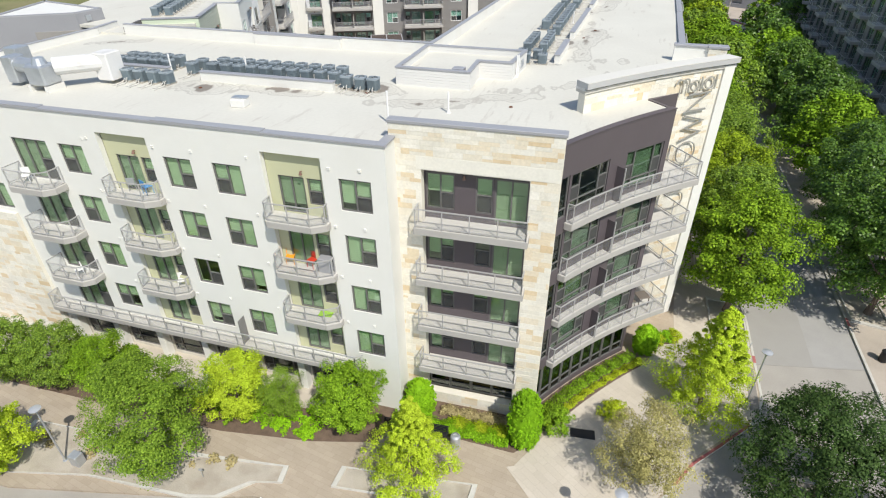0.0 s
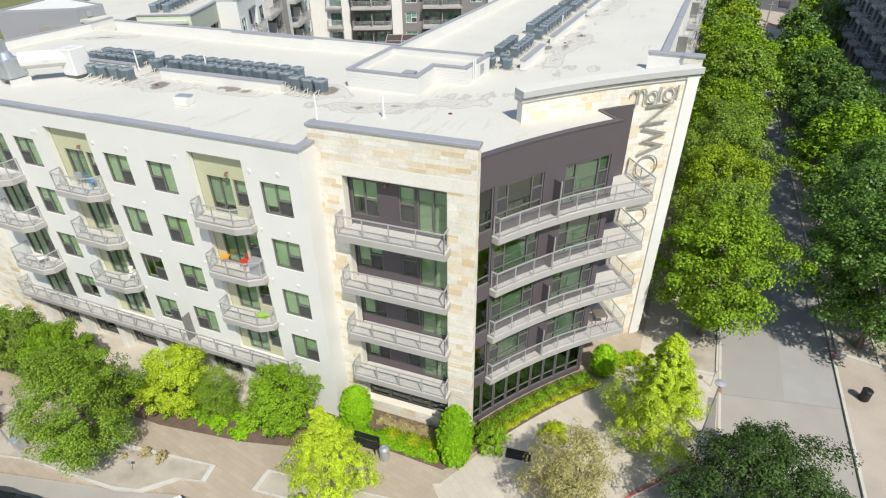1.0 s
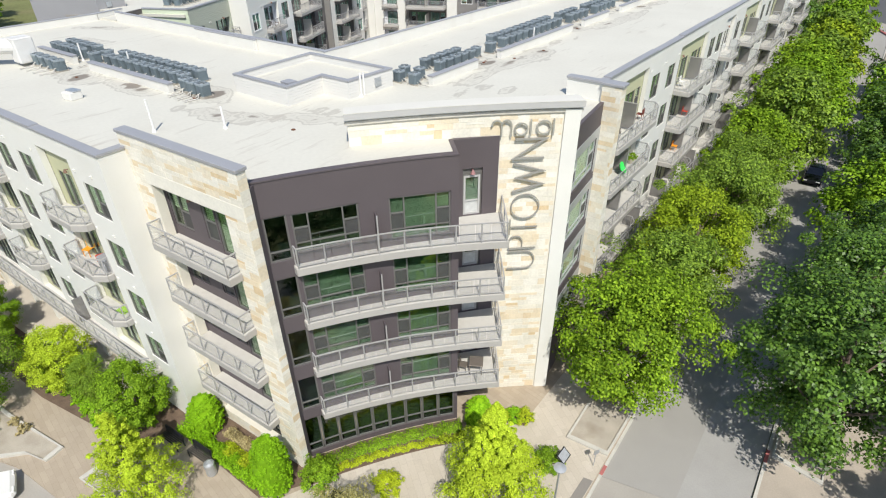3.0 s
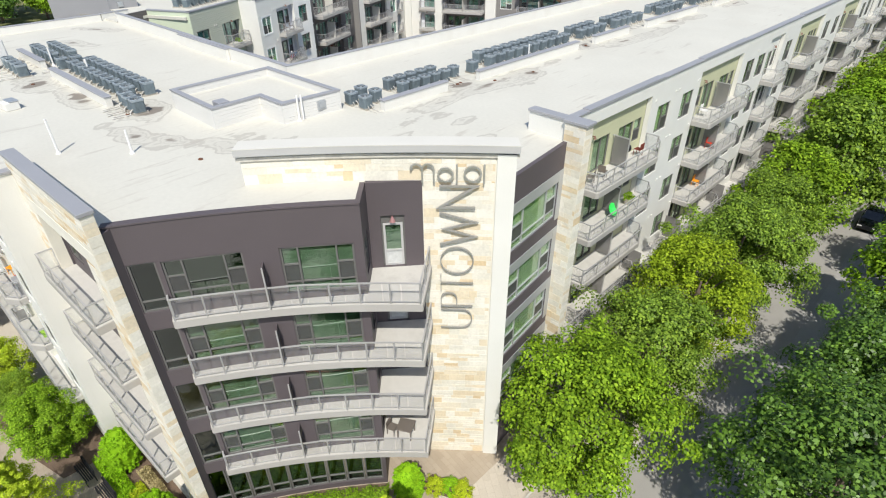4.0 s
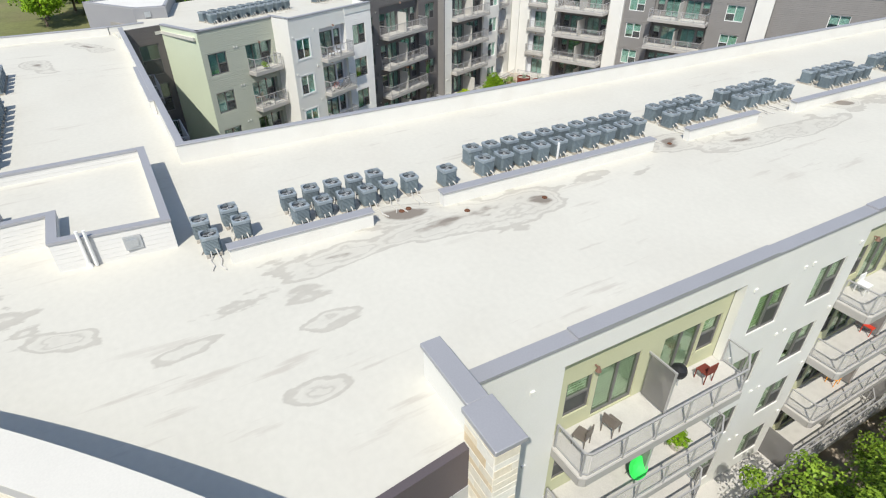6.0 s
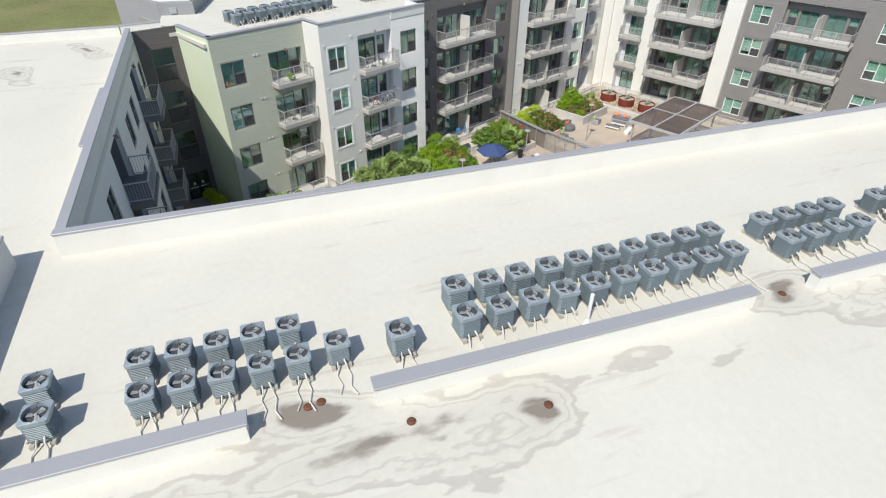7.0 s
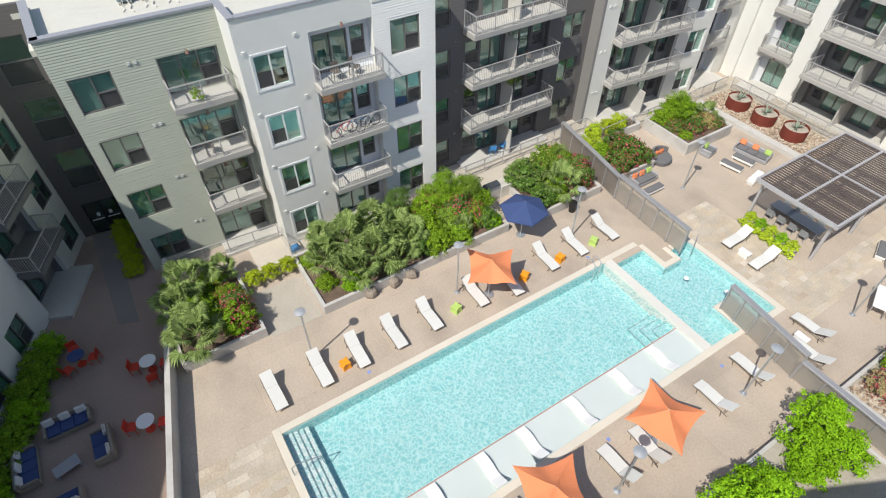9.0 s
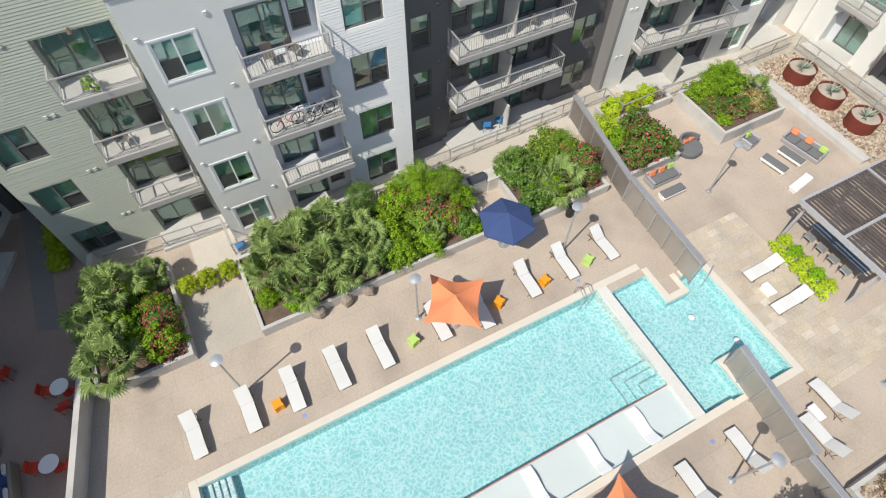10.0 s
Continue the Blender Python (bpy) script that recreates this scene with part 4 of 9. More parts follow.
for i in range(len(ph)):
    j = (i + 1) % len(ph)
    part("wall", Geo().rings([[(*ph[i], z), (*ph[j], z), (*ph_in[j], z), (*ph_in[i], z)] for z in (ROOF - 0.02, 17.98)]), M["ph_side"], PH)
ph_out = [(p[0] + (p[0] - q[0]) * 0.12, p[1] + (p[1] - q[1]) * 0.12) for p, q in zip(ph, ph_in)]
ph_lip = [(q[0] + (q[0] - p[0]) * 0.06, q[1] + (q[1] - p[1]) * 0.06) for p, q in zip(ph, ph_in)]
for i in range(len(ph)):
    j = (i + 1) % len(ph)
    part("coping", Geo().rings([[(*ph_out[i], z), (*ph_out[j], z), (*ph_lip[j], z), (*ph_lip[i], z)] for z in (17.98, 18.06)]), M["cap"], PH)
part("roof_sheet", Geo().prism(ph_in, 17.5, 17.62), M["roof"], PH)
part("vent_box", Geo().bevbox(-9.8, 31.15, 17.62, -9.1, 31.75, 18.0, 0.02), M["cap"], PH)
part("wall_vent", Geo().box(-6.50, 35.1, 17.3, -6.40, 35.6, 17.75).box(-6.45, 35.2, 17.4, -6.36, 35.5, 17.65), M["galv"], PH)
part("down_pipe", Geo().tube([(-6.45, 34.2, 17.02), (-6.45, 34.2, 18.3)], 0.05), M["white_paint"], PH)

# condenser units
AC_SIZE, AC_SMALL = Matrix.Diagonal((0.95, 0.95, 0.95, 1)), Matrix.Diagonal((0.87, 0.87, 0.87, 1))
AC = thing("air_conditioner", pose(-7.05, 48.4, ROOF) @ AC_SIZE, "slate-grey rooftop condenser unit with louvred sides and open fan top", "air conditioner", "condenser units in rows on the roof")


def sq(r, z, c=0.12):
    k = r * c * 2
    return [(-r, -r + k, z), (-r + k, -r, z), (r - k, -r, z), (r, -r + k, z), (r, r - k, z), (r - k, r, z), (-r + k, r, z), (-r, r - k, z)]


rings = [sq(0.34, 0.12)]
for i in range(9):
    z = 0.18 + i * 0.062
    rings += [sq(0.325, z), sq(0.345, z + 0.022), sq(0.345, z + 0.04), sq(0.325, z + 0.055)]
rings += [sq(0.345, 0.735)]
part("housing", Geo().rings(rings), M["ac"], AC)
lid = Geo()
n = 20
outer = [(max(-0.35, min(0.35, 0.52 * math.cos(2 * math.pi * i / n))), max(-0.35, min(0.35, 0.52 * math.sin(2 * math.pi * i / n)))) for i in range(n)]
hole = [(0.305 * math.cos(2 * math.pi * i / n), 0.305 * math.sin(2 * math.pi * i / n)) for i in range(n)]
for i in range(n):
    j = (i + 1) % n
    lid.quad((*outer[i], 0.735), (*outer[j], 0.735), (*outer[j], 0.85), (*outer[i], 0.85))
    lid.quad((*outer[i], 0.85), (*outer[j], 0.85), (*hole[j], 0.87), (*hole[i], 0.87))
    lid.quad((*hole[j], 0.87), (*hole[j], 0.74), (*hole[i], 0.74), (*hole[i], 0.87))
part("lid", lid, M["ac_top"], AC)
part("fan_well", Geo().lathe([(0.3, 0.738), (0.3, 0.742)], 16), M["ac_dark"], AC)
blades = Geo()
for k in range(3):
    mm = Matrix.Rotation(k * 2.094 + 0.4, 4, "Z")
    blades.add([mm @ Vector(p) for p in ((0.04, -0.05, 0.765), (0.22, -0.10, 0.762), (0.23, 0.06, 0.795), (0.05, 0.05, 0.78))], [(0, 1, 2, 3)])
blades.lathe([(0.05, 0.745), (0.05, 0.8), (0.03, 0.81)], 8)
part("fan", blades, M["fan"], AC)
part("guard", Geo().box(-0.33, -0.006, 0.872, 0.33, 0.006, 0.88).box(-0.006, -0.33, 0.872, 0.006, 0.33, 0.88), M["ac_dark"], AC)
part("hose", Geo().tube([(0.34, 0.1, 0.3), (0.48, 0.12, 0.24), (0.55, 0.15, 0.06), (0.8, 0.2, 0.04), (1.2, 0.1, 0.04), (1.55, 0.22, 0.04)], 0.03, 5).tube([(0.34, -0.1, 0.25), (0.5, -0.12, 0.1), (0.7, -0.2, 0.04), (1.1, -0.12, 0.04), (1.4, -0.25, 0.04)], 0.022, 5), M["hose"], AC)
part("sleeper", Geo().box(-0.42, -0.3, 0.0, 0.45, -0.18, 0.12).box(-0.42, 0.18, 0.0, 0.45, 0.3, 0.12), M["sleeper"], AC)
spots = []
spots += [(-7.05 + 0.0 * k, 48.4 + 0.955 * k) for k in range(1, 10)] + [(-5.95, 48.3 + 0.955 * k) for k in range(10)]
spots += [(-7.05, 40.5 + 0.85 * k) for k in range(5)] + [(-5.95, 40.6 + 0.85 * k) for k in range(5)] + [(-6.1, 44.95), (-5.9, 46.5)]
spots += [(-6.6, 37.4), (-5.5, 37.5), (-7.0, 38.4), (-6.0, 38.6)]
for y0, n in ((59.1, 4), (64.2, 5), (72.0, 5), (79.0, 5), (87.0, 5), (96.0, 6)):
    spots += [(-7.0 + 0.012 * (y0 - 59), y0 + 0.98 * k) for k in range(n)] + [(-5.9 + 0.012 * (y0 - 59), y0 + 0.98 * k) for k in range(n)]
fwm = FW.matrix_basis
for k in range(10):
    spots += [tuple((fwm @ Vector((-14.9 + 0.93 * k, 9.85, 0)))[:2]), tuple((fwm @ Vector((-14.9 + 0.93 * k, 8.75, 0)))[:2])]
spots += [tuple((fwm @ Vector(p))[:2]) for p in ((-16.1, 9.3, 0), (-16.3, 8.5, 0), (-5.5, 8.2, 0), (-4.6, 8.1, 0), (-3.8, 8.1, 0))]
for k in range(5):
    spots += [tuple((fwm @ Vector((-21.8 + 0.9 * k, 8.6, 0)))[:2]), tuple((fwm @ Vector((-21.8 + 0.9 * k, 9.7, 0)))[:2])]
spots += [tuple((fwm @ Vector((-19.2 + 0.95 * k, 6.2, 0)))[:2]) for k in range(4)]
for x, y in spots:
    on_front = x < -10
    copy_thing(AC, pose(x, y, ROOF, 0, 0, (-90 if on_front else 0) + rng.uniform(-4, 4)) @ (AC_SMALL if not on_front and y < 45.5 else AC_SIZE))

# low screen walls beside the units
for a, b in (((-4.45, 37.9), (-4.4, 42.7)), ((-4.4, 45.5), (-4.2, 56.2)), ((-4.2, 58.5), (-4.1, 63.4)), ((-4.1, 66.5), (-3.9, 76.0)), ((-3.85, 80.0), (-3.7, 92.0)), ((-3.7, 97), (-3.5, 112))):
    w = run_wall("roof_kerb", a, b, ROOF - 0.02, 17.52, 0.32, M["membrane_wall"], M["cap"], cap_h=0.06)
    tagged(w, "low white roof kerb with grey metal coping beside the condensers", "roof kerb", "low roof kerbs")
for a, b in (((-14.9, 7.3), (-6.0, 7.3)), ((-22.2, 7.5), (-17.4, 7.5))):
    pa, pb = fwm @ Vector((*a, 0)), fwm @ Vector((*b, 0))
    w = run_wall("roof_kerb", pa[:2], pb[:2], ROOF - 0.02, 17.52, 0.32, M["membrane_wall"], M["cap"], cap_h=0.06)
    tagged(w, "low white roof kerb with grey metal coping beside the condensers", "roof kerb", "low roof kerbs")

# roof clutter
HB = thing("roof_hatch", pose(-19.6, 24.3, ROOF, 0, 0, 8), "small white curb-mounted roof vent box with grey lid", "roof vent")
part("curb", Geo().bevbox(-0.4, -0.35, 0, 0.4, 0.35, 0.42, 0.03), M["membrane_wall"], HB)
part("lid", Geo().bevbox(-0.42, -0.1, 0.42, 0.42, 0.38, 0.48, 0.02), M["galv"], HB)
for x, y, h in ((-10.9, 24.2, 1.6), (-8.5, 26.5, 1.1), (-22.6, 29.3, 1.2), (-6.5, 34.0, 1.3), (-5.2, 51.5, 1.0), (-27.8, 28.6, 1.2)):
    single("vent_pipe", Geo().cyl((0, 0, 0), (0, 0, h), 0.05, n=8).cyl((0, 0, 0), (0, 0, 0.15), 0.12, 0.06, 8), M["white_paint"], "white plastic vent pipe standing on the roof", "vent pipe", "roof vent pipes", m=pose(x, y, ROOF))
for x, y in ((-4.9, 44.3), (-4.85, 44.0), (-3.7, 46.1), (-4.4, 57.5), (-14.0, 28.3), (-5.6, 28.3), (-23.9, 26.4), (-3.1, 49.2)):
    g = Geo().lathe([(0.11, 0.004), (0.11, 0.03), (0.06, 0.06)], 10)
    single("roof_drain", g, M["rust"], "rusty dome roof drain", "drain", "roof drains", m=pose(x, y, ROOF))
# ductwork beside the parapet
DU = thing("duct_unit", fwm @ pose(-22.6, 3.4, ROOF), "galvanised rooftop exhaust fan with bulky ducts", "roof duct")
part("fan_housing", Geo().bevbox(-0.6, -0.6, 0.35, 0.7, 0.6, 1.5, 0.1).cyl((0.1, 0, 1.5), (0.1, 0, 1.85), 0.42, 0.3, 12), M["galv"], DU)
part("stand", Geo().box(-0.7, -0.6, 0, -0.5, 0.6, 0.35).box(0.5, -0.6, 0, 0.7, 0.6, 0.35), M["membrane_wall"], DU)
part("duct", Geo().cyl((-2.2, 0.5, 1.2), (-0.5, 0.3, 1.2), 0.45, n=14).bevbox(-2.9, 0, 0.2, -2.1, 1.0, 1.7, 0.05), M["galv"], DU, smooth=False)
part("duct", Geo().cyl((0.5, 0.5, 1.25), (2.4, 2.2, 1.25), 0.5, n=14).bevbox(2.0, 1.8, 0.2, 3.1, 3.0, 1.8, 0.06), M["cap_white"], DU)
part("hood", Geo().bevbox(-4.0, 1.2, 0, -3.0, 2.2, 1.9, 0.05), M["galv"], DU)

# taller block behind the end of the roof
RB = thing("apartment_building", pose(0, 0, 0), "grey stucco stair block rising behind the end of the white roof", **TAGS)
M["render_grey"] = material("mid_grey_render", (0.30, 0.30, 0.31), 0.85, vary=0.05, bump=0.15)
rb = [(-52.0, 34.9), (-46.4, 38.6), (-46.1, 41.2), (-55.0, 43.0)]
part("wall", Geo().prism(rb, 0.0, 18.0), M["render_grey"], RB)
part("roof_sheet", Geo().prism([(-51.8, 35.3), (-46.7, 38.75), (-46.4, 41.0), (-54.6, 42.7)], 18.004, 18.02), M["membrane_wall"], RB)
for a, b in zip(rb, rb[1:] + rb[:1]):
    run_wall("coping", a, b, 18.0, 18.12, 0.25, M["cap"], parent=RB)
part("wall_vent", Geo().box(-46.26, 39.4, 17.3, -46.18, 39.9, 17.75), M["galv"], RB)


# ---- courtyard wings ----
CW_M = pose(-36.5, 42.1, 0, 0, 0, 115.1)
CN_M = CW_M @ pose(47.0, 0, 0, 0, 0, -90)
CS_M = pose(-13.42, 37.93, 0, 0, 0, 181.38)


def court(u, v, z=DECK, rz=0):
    """A pose in the pool terrace's own plan: u along the pool, v towards the street wing."""
    return CW_M @ pose(u, -v, z, 0, 0, rz)


def court_bay(wing, u0, u1, y, floors, mat, out, doors, depth=0.9, top=2.75, partition=None, slab_mat="slab", full=False, pickets=True, arch=0.0):
    """One recess a floor (or one over all floors) with doors at its back and a balcony before it; returns the openings."""
    holes = []
    for i, f in enumerate(floors):
        ceil = f + top if i == 0 or not full else floors[i - 1]
        holes.append((u0, u1, f, ceil))
        back = []
        for off, w, style in doors:
            hh = 2.02 if "slider" in style else 1.5
            back.append((u0 + off, u0 + off + w, f + 2.06 - hh, f + 2.06))
            window(wing, u0 + off, f + 2.06 - hh, w, hh, style, y + depth + 0.05)
        part("recess_wall", holed_wall(u0, u1, f, ceil, back, 0.15, y + depth), M[mat], wing)
        part("recess_reveal", Geo().box(u0 - 0.02, y + 0.25, f, u0, y + depth, ceil).box(u1, y + 0.25, f, u1 + 0.02, y + depth, ceil)
             .box(u0, y + 0.25, ceil, u1, y + depth + 0.15, ceil + 0.04), M[mat], wing)
        if arch:                                       # cut corners under the opening's head
            g = Geo()
            for x, d in ((u0, 1), (u1, -1)):
                for p in ([(x, ceil), (x, ceil - arch), (x + d * arch * 0.3, ceil - arch * 0.42), (x + d * arch, ceil)],):
                    p = p if d > 0 else p[::-1]
                    g.add([(px, y + 0.002, pz) for px, pz in p] + [(px, y + 0.24, pz) for px, pz in p],
                          [(0, 1, 2, 3), (7, 6, 5, 4), (1, 5, 6, 2), (2, 6, 7, 3)])
            part("arch_corner", g, M["stucco"], wing)
        if i < len(floors) - 1:
            poly = [(u1 - 0.01, y + depth - 0.01), (u0 + 0.01, y + depth - 0.01), (u0 + 0.01, y - 0.01), (u0 - 0.08, y - 0.01), (u0 - 0.08, y - out), (u1 + 0.08, y - out), (u1 + 0.08, y - 0.01), (u1 - 0.01, y - 0.01)]
            b = balcony(wing, poly, poly[3:7], f + 0.006, 0.3, pickets=pickets, slab_mat=slab_mat)
            if partition:
                part("privacy_screen", Geo().box(u0 + partition - 0.04, y - out + 0.35, f, u0 + partition + 0.04, y + depth - 0.02, f + 1.9), M["slab"], b)
        else:
            b = part("patio_slab", Geo().prism([(u0 - 0.3, y - 1.2), (u1 + 0.3, y - 1.2), (u1 + 0.3, y + depth - 0.01), (u0 - 0.3, y + depth - 0.01)], f - 0.3, f + 0.006), M["slab"], wing)
            if partition:
                part("privacy_screen", Geo().box(u0 + partition - 0.04, y - 1.2, f, u0 + partition + 0.04, y + depth - 0.02, f + 1.9), M["slab"], b)
        wall_lamp(wing, (u0 + u1) / 2, y + (0.0 if i == 0 or not full else depth), (ceil if i == 0 or not full else f + 2.3) + 0.12)
    return holes


def section(name_label, m, u0, u1, y, mat, holes, z0=3.0, z1=17.55, wing=None, cap=True):
    w = part("wall", holed_wall(u0, u1, z0, z1, holes, 0.25, y), M[mat], wing)
    if mat.startswith("siding"):
        part("lap_siding", lap_boards(u0, u1, z0 + 1.0, z1 - 0.02, holes, y, 0.125 if mat in ("siding_green", "siding_white") else 0.16), M[mat], w)["kind"] = "stuff"
    if cap:
        part("coping", Geo().box(u0, y - 0.05, z1, u1, y + 0.33, z1 + 0.1), M["cap"], wing)


top_w = 2.08
PANE.append("glass_court")
CG = thing("apartment_building", CW_M, "sage-green sided courtyard wing with stacked balconies", **TAGS)
h = row_windows(CG, [(0.51, "hung_right")], FC, top_w - 0.05, 1.7, 1.68)
h += court_bay(CG, 4.12, 6.84, 0, FC, "siding_green", 0.95, [(0.06, 2.6, "slider_hung")], 0.32, 2.05, pickets=False)
section("", CW_M, 0, 7.2, 0, "siding_green", h, wing=CG)
alley_a, alley_b = Vector((-40.75, 40.0)), Vector((-39.8, 37.32))
corner = CW_M @ Vector((0, 0, 0))
side = arc_at(alley_a, corner[:2], 0)
M["pale_green"] = material("pale_sage_stucco", (0.60, 0.66, 0.50), 0.85, vary=0.04, bump=0.2)
ALY = thing("apartment_building", pose(0, 0, 0), "dark brown sided link beside a pale sage wall", **TAGS)
sl = (Vector(corner[:2]) - alley_a).length
part("wall", holed_wall(0, sl, 3.0, 17.55, [], 0.25, warp=side), M["pale_green"], ALY)
part("coping", Geo().rings([[side(0, -0.05, z), side(sl + 0.03, -0.05, z), side(sl + 0.03, 0.3, z), side(0, 0.3, z)] for z in (17.55, 17.65)]), M["cap"], ALY)
aw = arc_at(alley_b, alley_a, 0)
al = (alley_a - alley_b).length
ah = []
for f in FC:
    if f > 5:
        ah.append((0.75, 2.35, f + 0.1, f + 2.5))
        window(ALY, 0, 0, 1.6, 2.4, "single", m=arc_pose(aw, 0.75, 1.6, f + 0.1, 0.06), glass_mat="glass_dark", blind=0)
ah.append((0.65, 2.45, 4.2, 6.5))
part("wall", holed_wall(0, al, 3.0, 17.55, ah, 0.25, warp=aw), M["siding_brown"], ALY)
dm = arc_pose(aw, 0.65, 1.8, 4.2, 0.08)
door = part("entrance_door", frame_geo(1.8, 2.3, [("v", 0.9, 0.05, 2.25), ("h", 1.0, 0.1, 1.7)], 0.1), M["black"], ALY, m=dm)
part("pane", pane_geo(0.05, 0.05, 1.75, 2.25, 0.05), M["glass_dark"], door).visible_shadow = False
for x in (0.5, 1.15):
    part("notice", Geo().box(x, -0.01, 1.2, x + 0.18, -0.002, 1.45), M["white_paint"], door)
part("push_bar", Geo().box(0.15, -0.06, 0.98, 0.8, -0.02, 1.03).box(1.0, -0.06, 0.98, 1.65, -0.02, 1.03), M["frame_white"], door)

def window_trim(wing, u, z, w, h, y):
    """A flat painted surround proud of the wall round a window."""
    part("window_trim", shared(("window_trim", w, h), lambda: holed_wall(-0.075, w + 0.075, -0.09, h + 0.075, [(0, w, 0, h)], 0.035)), M["frame_white"], wing, m=pose(u, y - 0.03, z))


CWH = thing("apartment_building", CW_M, "white courtyard wing with trimmed windows and balcony recesses", **TAGS)
h = row_windows(CWH, [(7.78, "pair")], FC, top_w, 1.6, 1.7, y=-2.06, frame_mat="frame_white")
for f in FC:
    window_trim(CWH, 7.78, f + top_w - 1.7, 1.6, 1.7, -2.05)
h += court_bay(CWH, 10.58, 13.9, -2.05, FC, "stucco_grey", 0.85, [(0.3, 1.85, "slider"), (2.3, 0.8, "single")], 0.6, 2.52, full=True)
section("", CW_M, 7.2, 13.92, -2.05, "stucco", h, wing=CWH)
h = row_windows(CWH, [(14.85, "hung_right")], FC, top_w + 0.04, 1.72, 1.8, y=-2.0)
section("", CW_M, 13.924, 17.5, -2.06, "siding_white", h, z1=16.95, wing=CWH, cap=False)
part("wall", Geo().box(13.924, -2.10, 16.954, 17.5, -1.8, 17.55), M["stucco"], CWH)
part("coping", Geo().box(13.924, -2.15, 17.554, 17.5, -1.75, 17.65), M["cap"], CWH)
part("wall", Geo().box(7.2, -1.796, 3.0, 7.45, 0.3, 17.55), M["stucco"], CWH)
part("wall", Geo().box(17.25, -1.796, 3.0, 17.5, 0.0, 17.55), M["stucco"], CWH)
part("coping", Geo().box(7.16, -2.1, 17.654, 7.5, 0.35, 17.68), M["cap"], CWH)
for f in FC:
    vent_cover(CWH, 9.95, -2.05, f + 2.6)
    vent_cover(CWH, 7.5, -2.05, f + 2.3)
    for k in (0.0, 0.28):
        vent_cover(CG, 3.0 + k, 0, f + 2.15)

CD = thing("apartment_building", CW_M, "charcoal sided courtyard wing with paired balconies", **TAGS)
h = row_windows(CD, [(18.3, "single")], FC, top_w, 1.05, 1.75, y=-0.64)
h += row_windows(CD, [(28.2, "hung_right")], FC, top_w, 1.72, 1.7, y=-0.64)
h += court_bay(CD, 20.3, 26.9, -0.7, FC, "siding_dark", 1.2, [(0.3, 1.0, "single"), (1.45, 1.65, "slider"), (3.7, 1.65, "slider"), (5.5, 0.95, "single")], 0.32, 2.75, partition=3.35)
section("", CW_M, 17.504, 30.85, -0.7, "siding_dark", h, wing=CD)
part("wall", Geo().box(30.62, -1.56, 3, 30.86, -0.702, 17.55), M["siding_mid"], CD)
for f in FC:
    for k in (0.0, 0.3):
        vent_cover(CD, 19.75 + k * 0, -0.7, f + 2.4)

CP_M = CW_M @ pose(30.87, -1.55, 0, 0, 0, -5.5)
CP = thing("apartment_building", CP_M, "white end of the courtyard wing with tall piers and deep balconies", **TAGS)
h = court_bay(CP, 1.3, 7.55, 0, FC, "siding_mid", 0.9, [(0.25, 0.9, "single"), (1.3, 1.6, "slider"), (3.6, 1.6, "slider"), (5.3, 0.8, "single")], 0.7, 2.75, partition=3.2)
h += row_windows(CP, [(8.75, "pair")], FC, top_w, 1.65, 1.75, frame_mat="frame_white")
section("", CP_M, 0, 10.75, 0, "stucco", h, wing=CP)
for f in FC:
    for k in (0.35, 0.7):
        vent_cover(CP, k, 0, f + 2.3)
CP2 = thing("apartment_building", CW_M, "white corner of the courtyard with arched balcony openings", **TAGS)
h = court_bay(CP2, 42.6, 45.3, -1.65, FC, "stucco_grey", 0.3, [(0.3, 2.0, "slider")], 0.9, 2.45, arch=0.45)
section("", CW_M, 41.4, 46.9, -1.65, "stucco", h, wing=CP2)

CNW = thing("apartment_building", CN_M, "far courtyard wing with white piers and dark balcony bays", **TAGS)
two = [(0.2, 0.85, "single"), (1.2, 1.65, "slider"), (3.5, 1.65, "slider"), (5.3, 0.85, "single")]
h = court_bay(CNW, 4.35, 6.9, -0.2, FC, "stucco_grey", 0.35, [(0.5, 1.8, "slider")], 0.8, 2.48, arch=0.45)
section("", CN_M, 1.6, 8.2, -0.2, "stucco", h, wing=CNW)
part("wall", Geo().box(1.8, -0.5, 3, 2.9, -0.204, 17.5), M["stucco"], CNW)
h = court_bay(CNW, 8.75, 15.1, 0.3, FC, "siding_mid", 2.1, two, 0.6, 2.75, partition=3.2, pickets=False)
section("", CN_M, 8.204, 15.3, 0.3, "siding_mid", h, wing=CNW)
section("", CN_M, 15.304, 17.0, -0.1, "stucco", [], wing=CNW)
h = row_windows(CNW, [(17.6, "hung_right"), (28.6, "hung_left"), (38.5, "hung_right")], FC, top_w, 1.9, 1.7, y=0.36, frame_mat="frame_white")
h += court_bay(CNW, 20.6, 27.0, 0.3, FC, "siding_mid", 1.6, two, 0.6, 2.75, partition=3.2, pickets=False)
section("", CN_M, 17.004, 31.5, 0.3, "siding_mid", [k for k in h if k[0] < 31], wing=CNW)
section("", CN_M, 31.504, 33.2, -0.3, "stucco", [], wing=CNW)
section("", CN_M, 33.204, 60, 0.3, "siding_mid", [k for k in h if k[0] > 33], wing=CNW)
for u0, u1 in ((8.0, 8.2), (15.304, 15.5), (16.8, 17.0)):
    part("wall", Geo().box(u0, 0.154, 3, u1, 0.3, 17.55), M["stucco"], CNW)

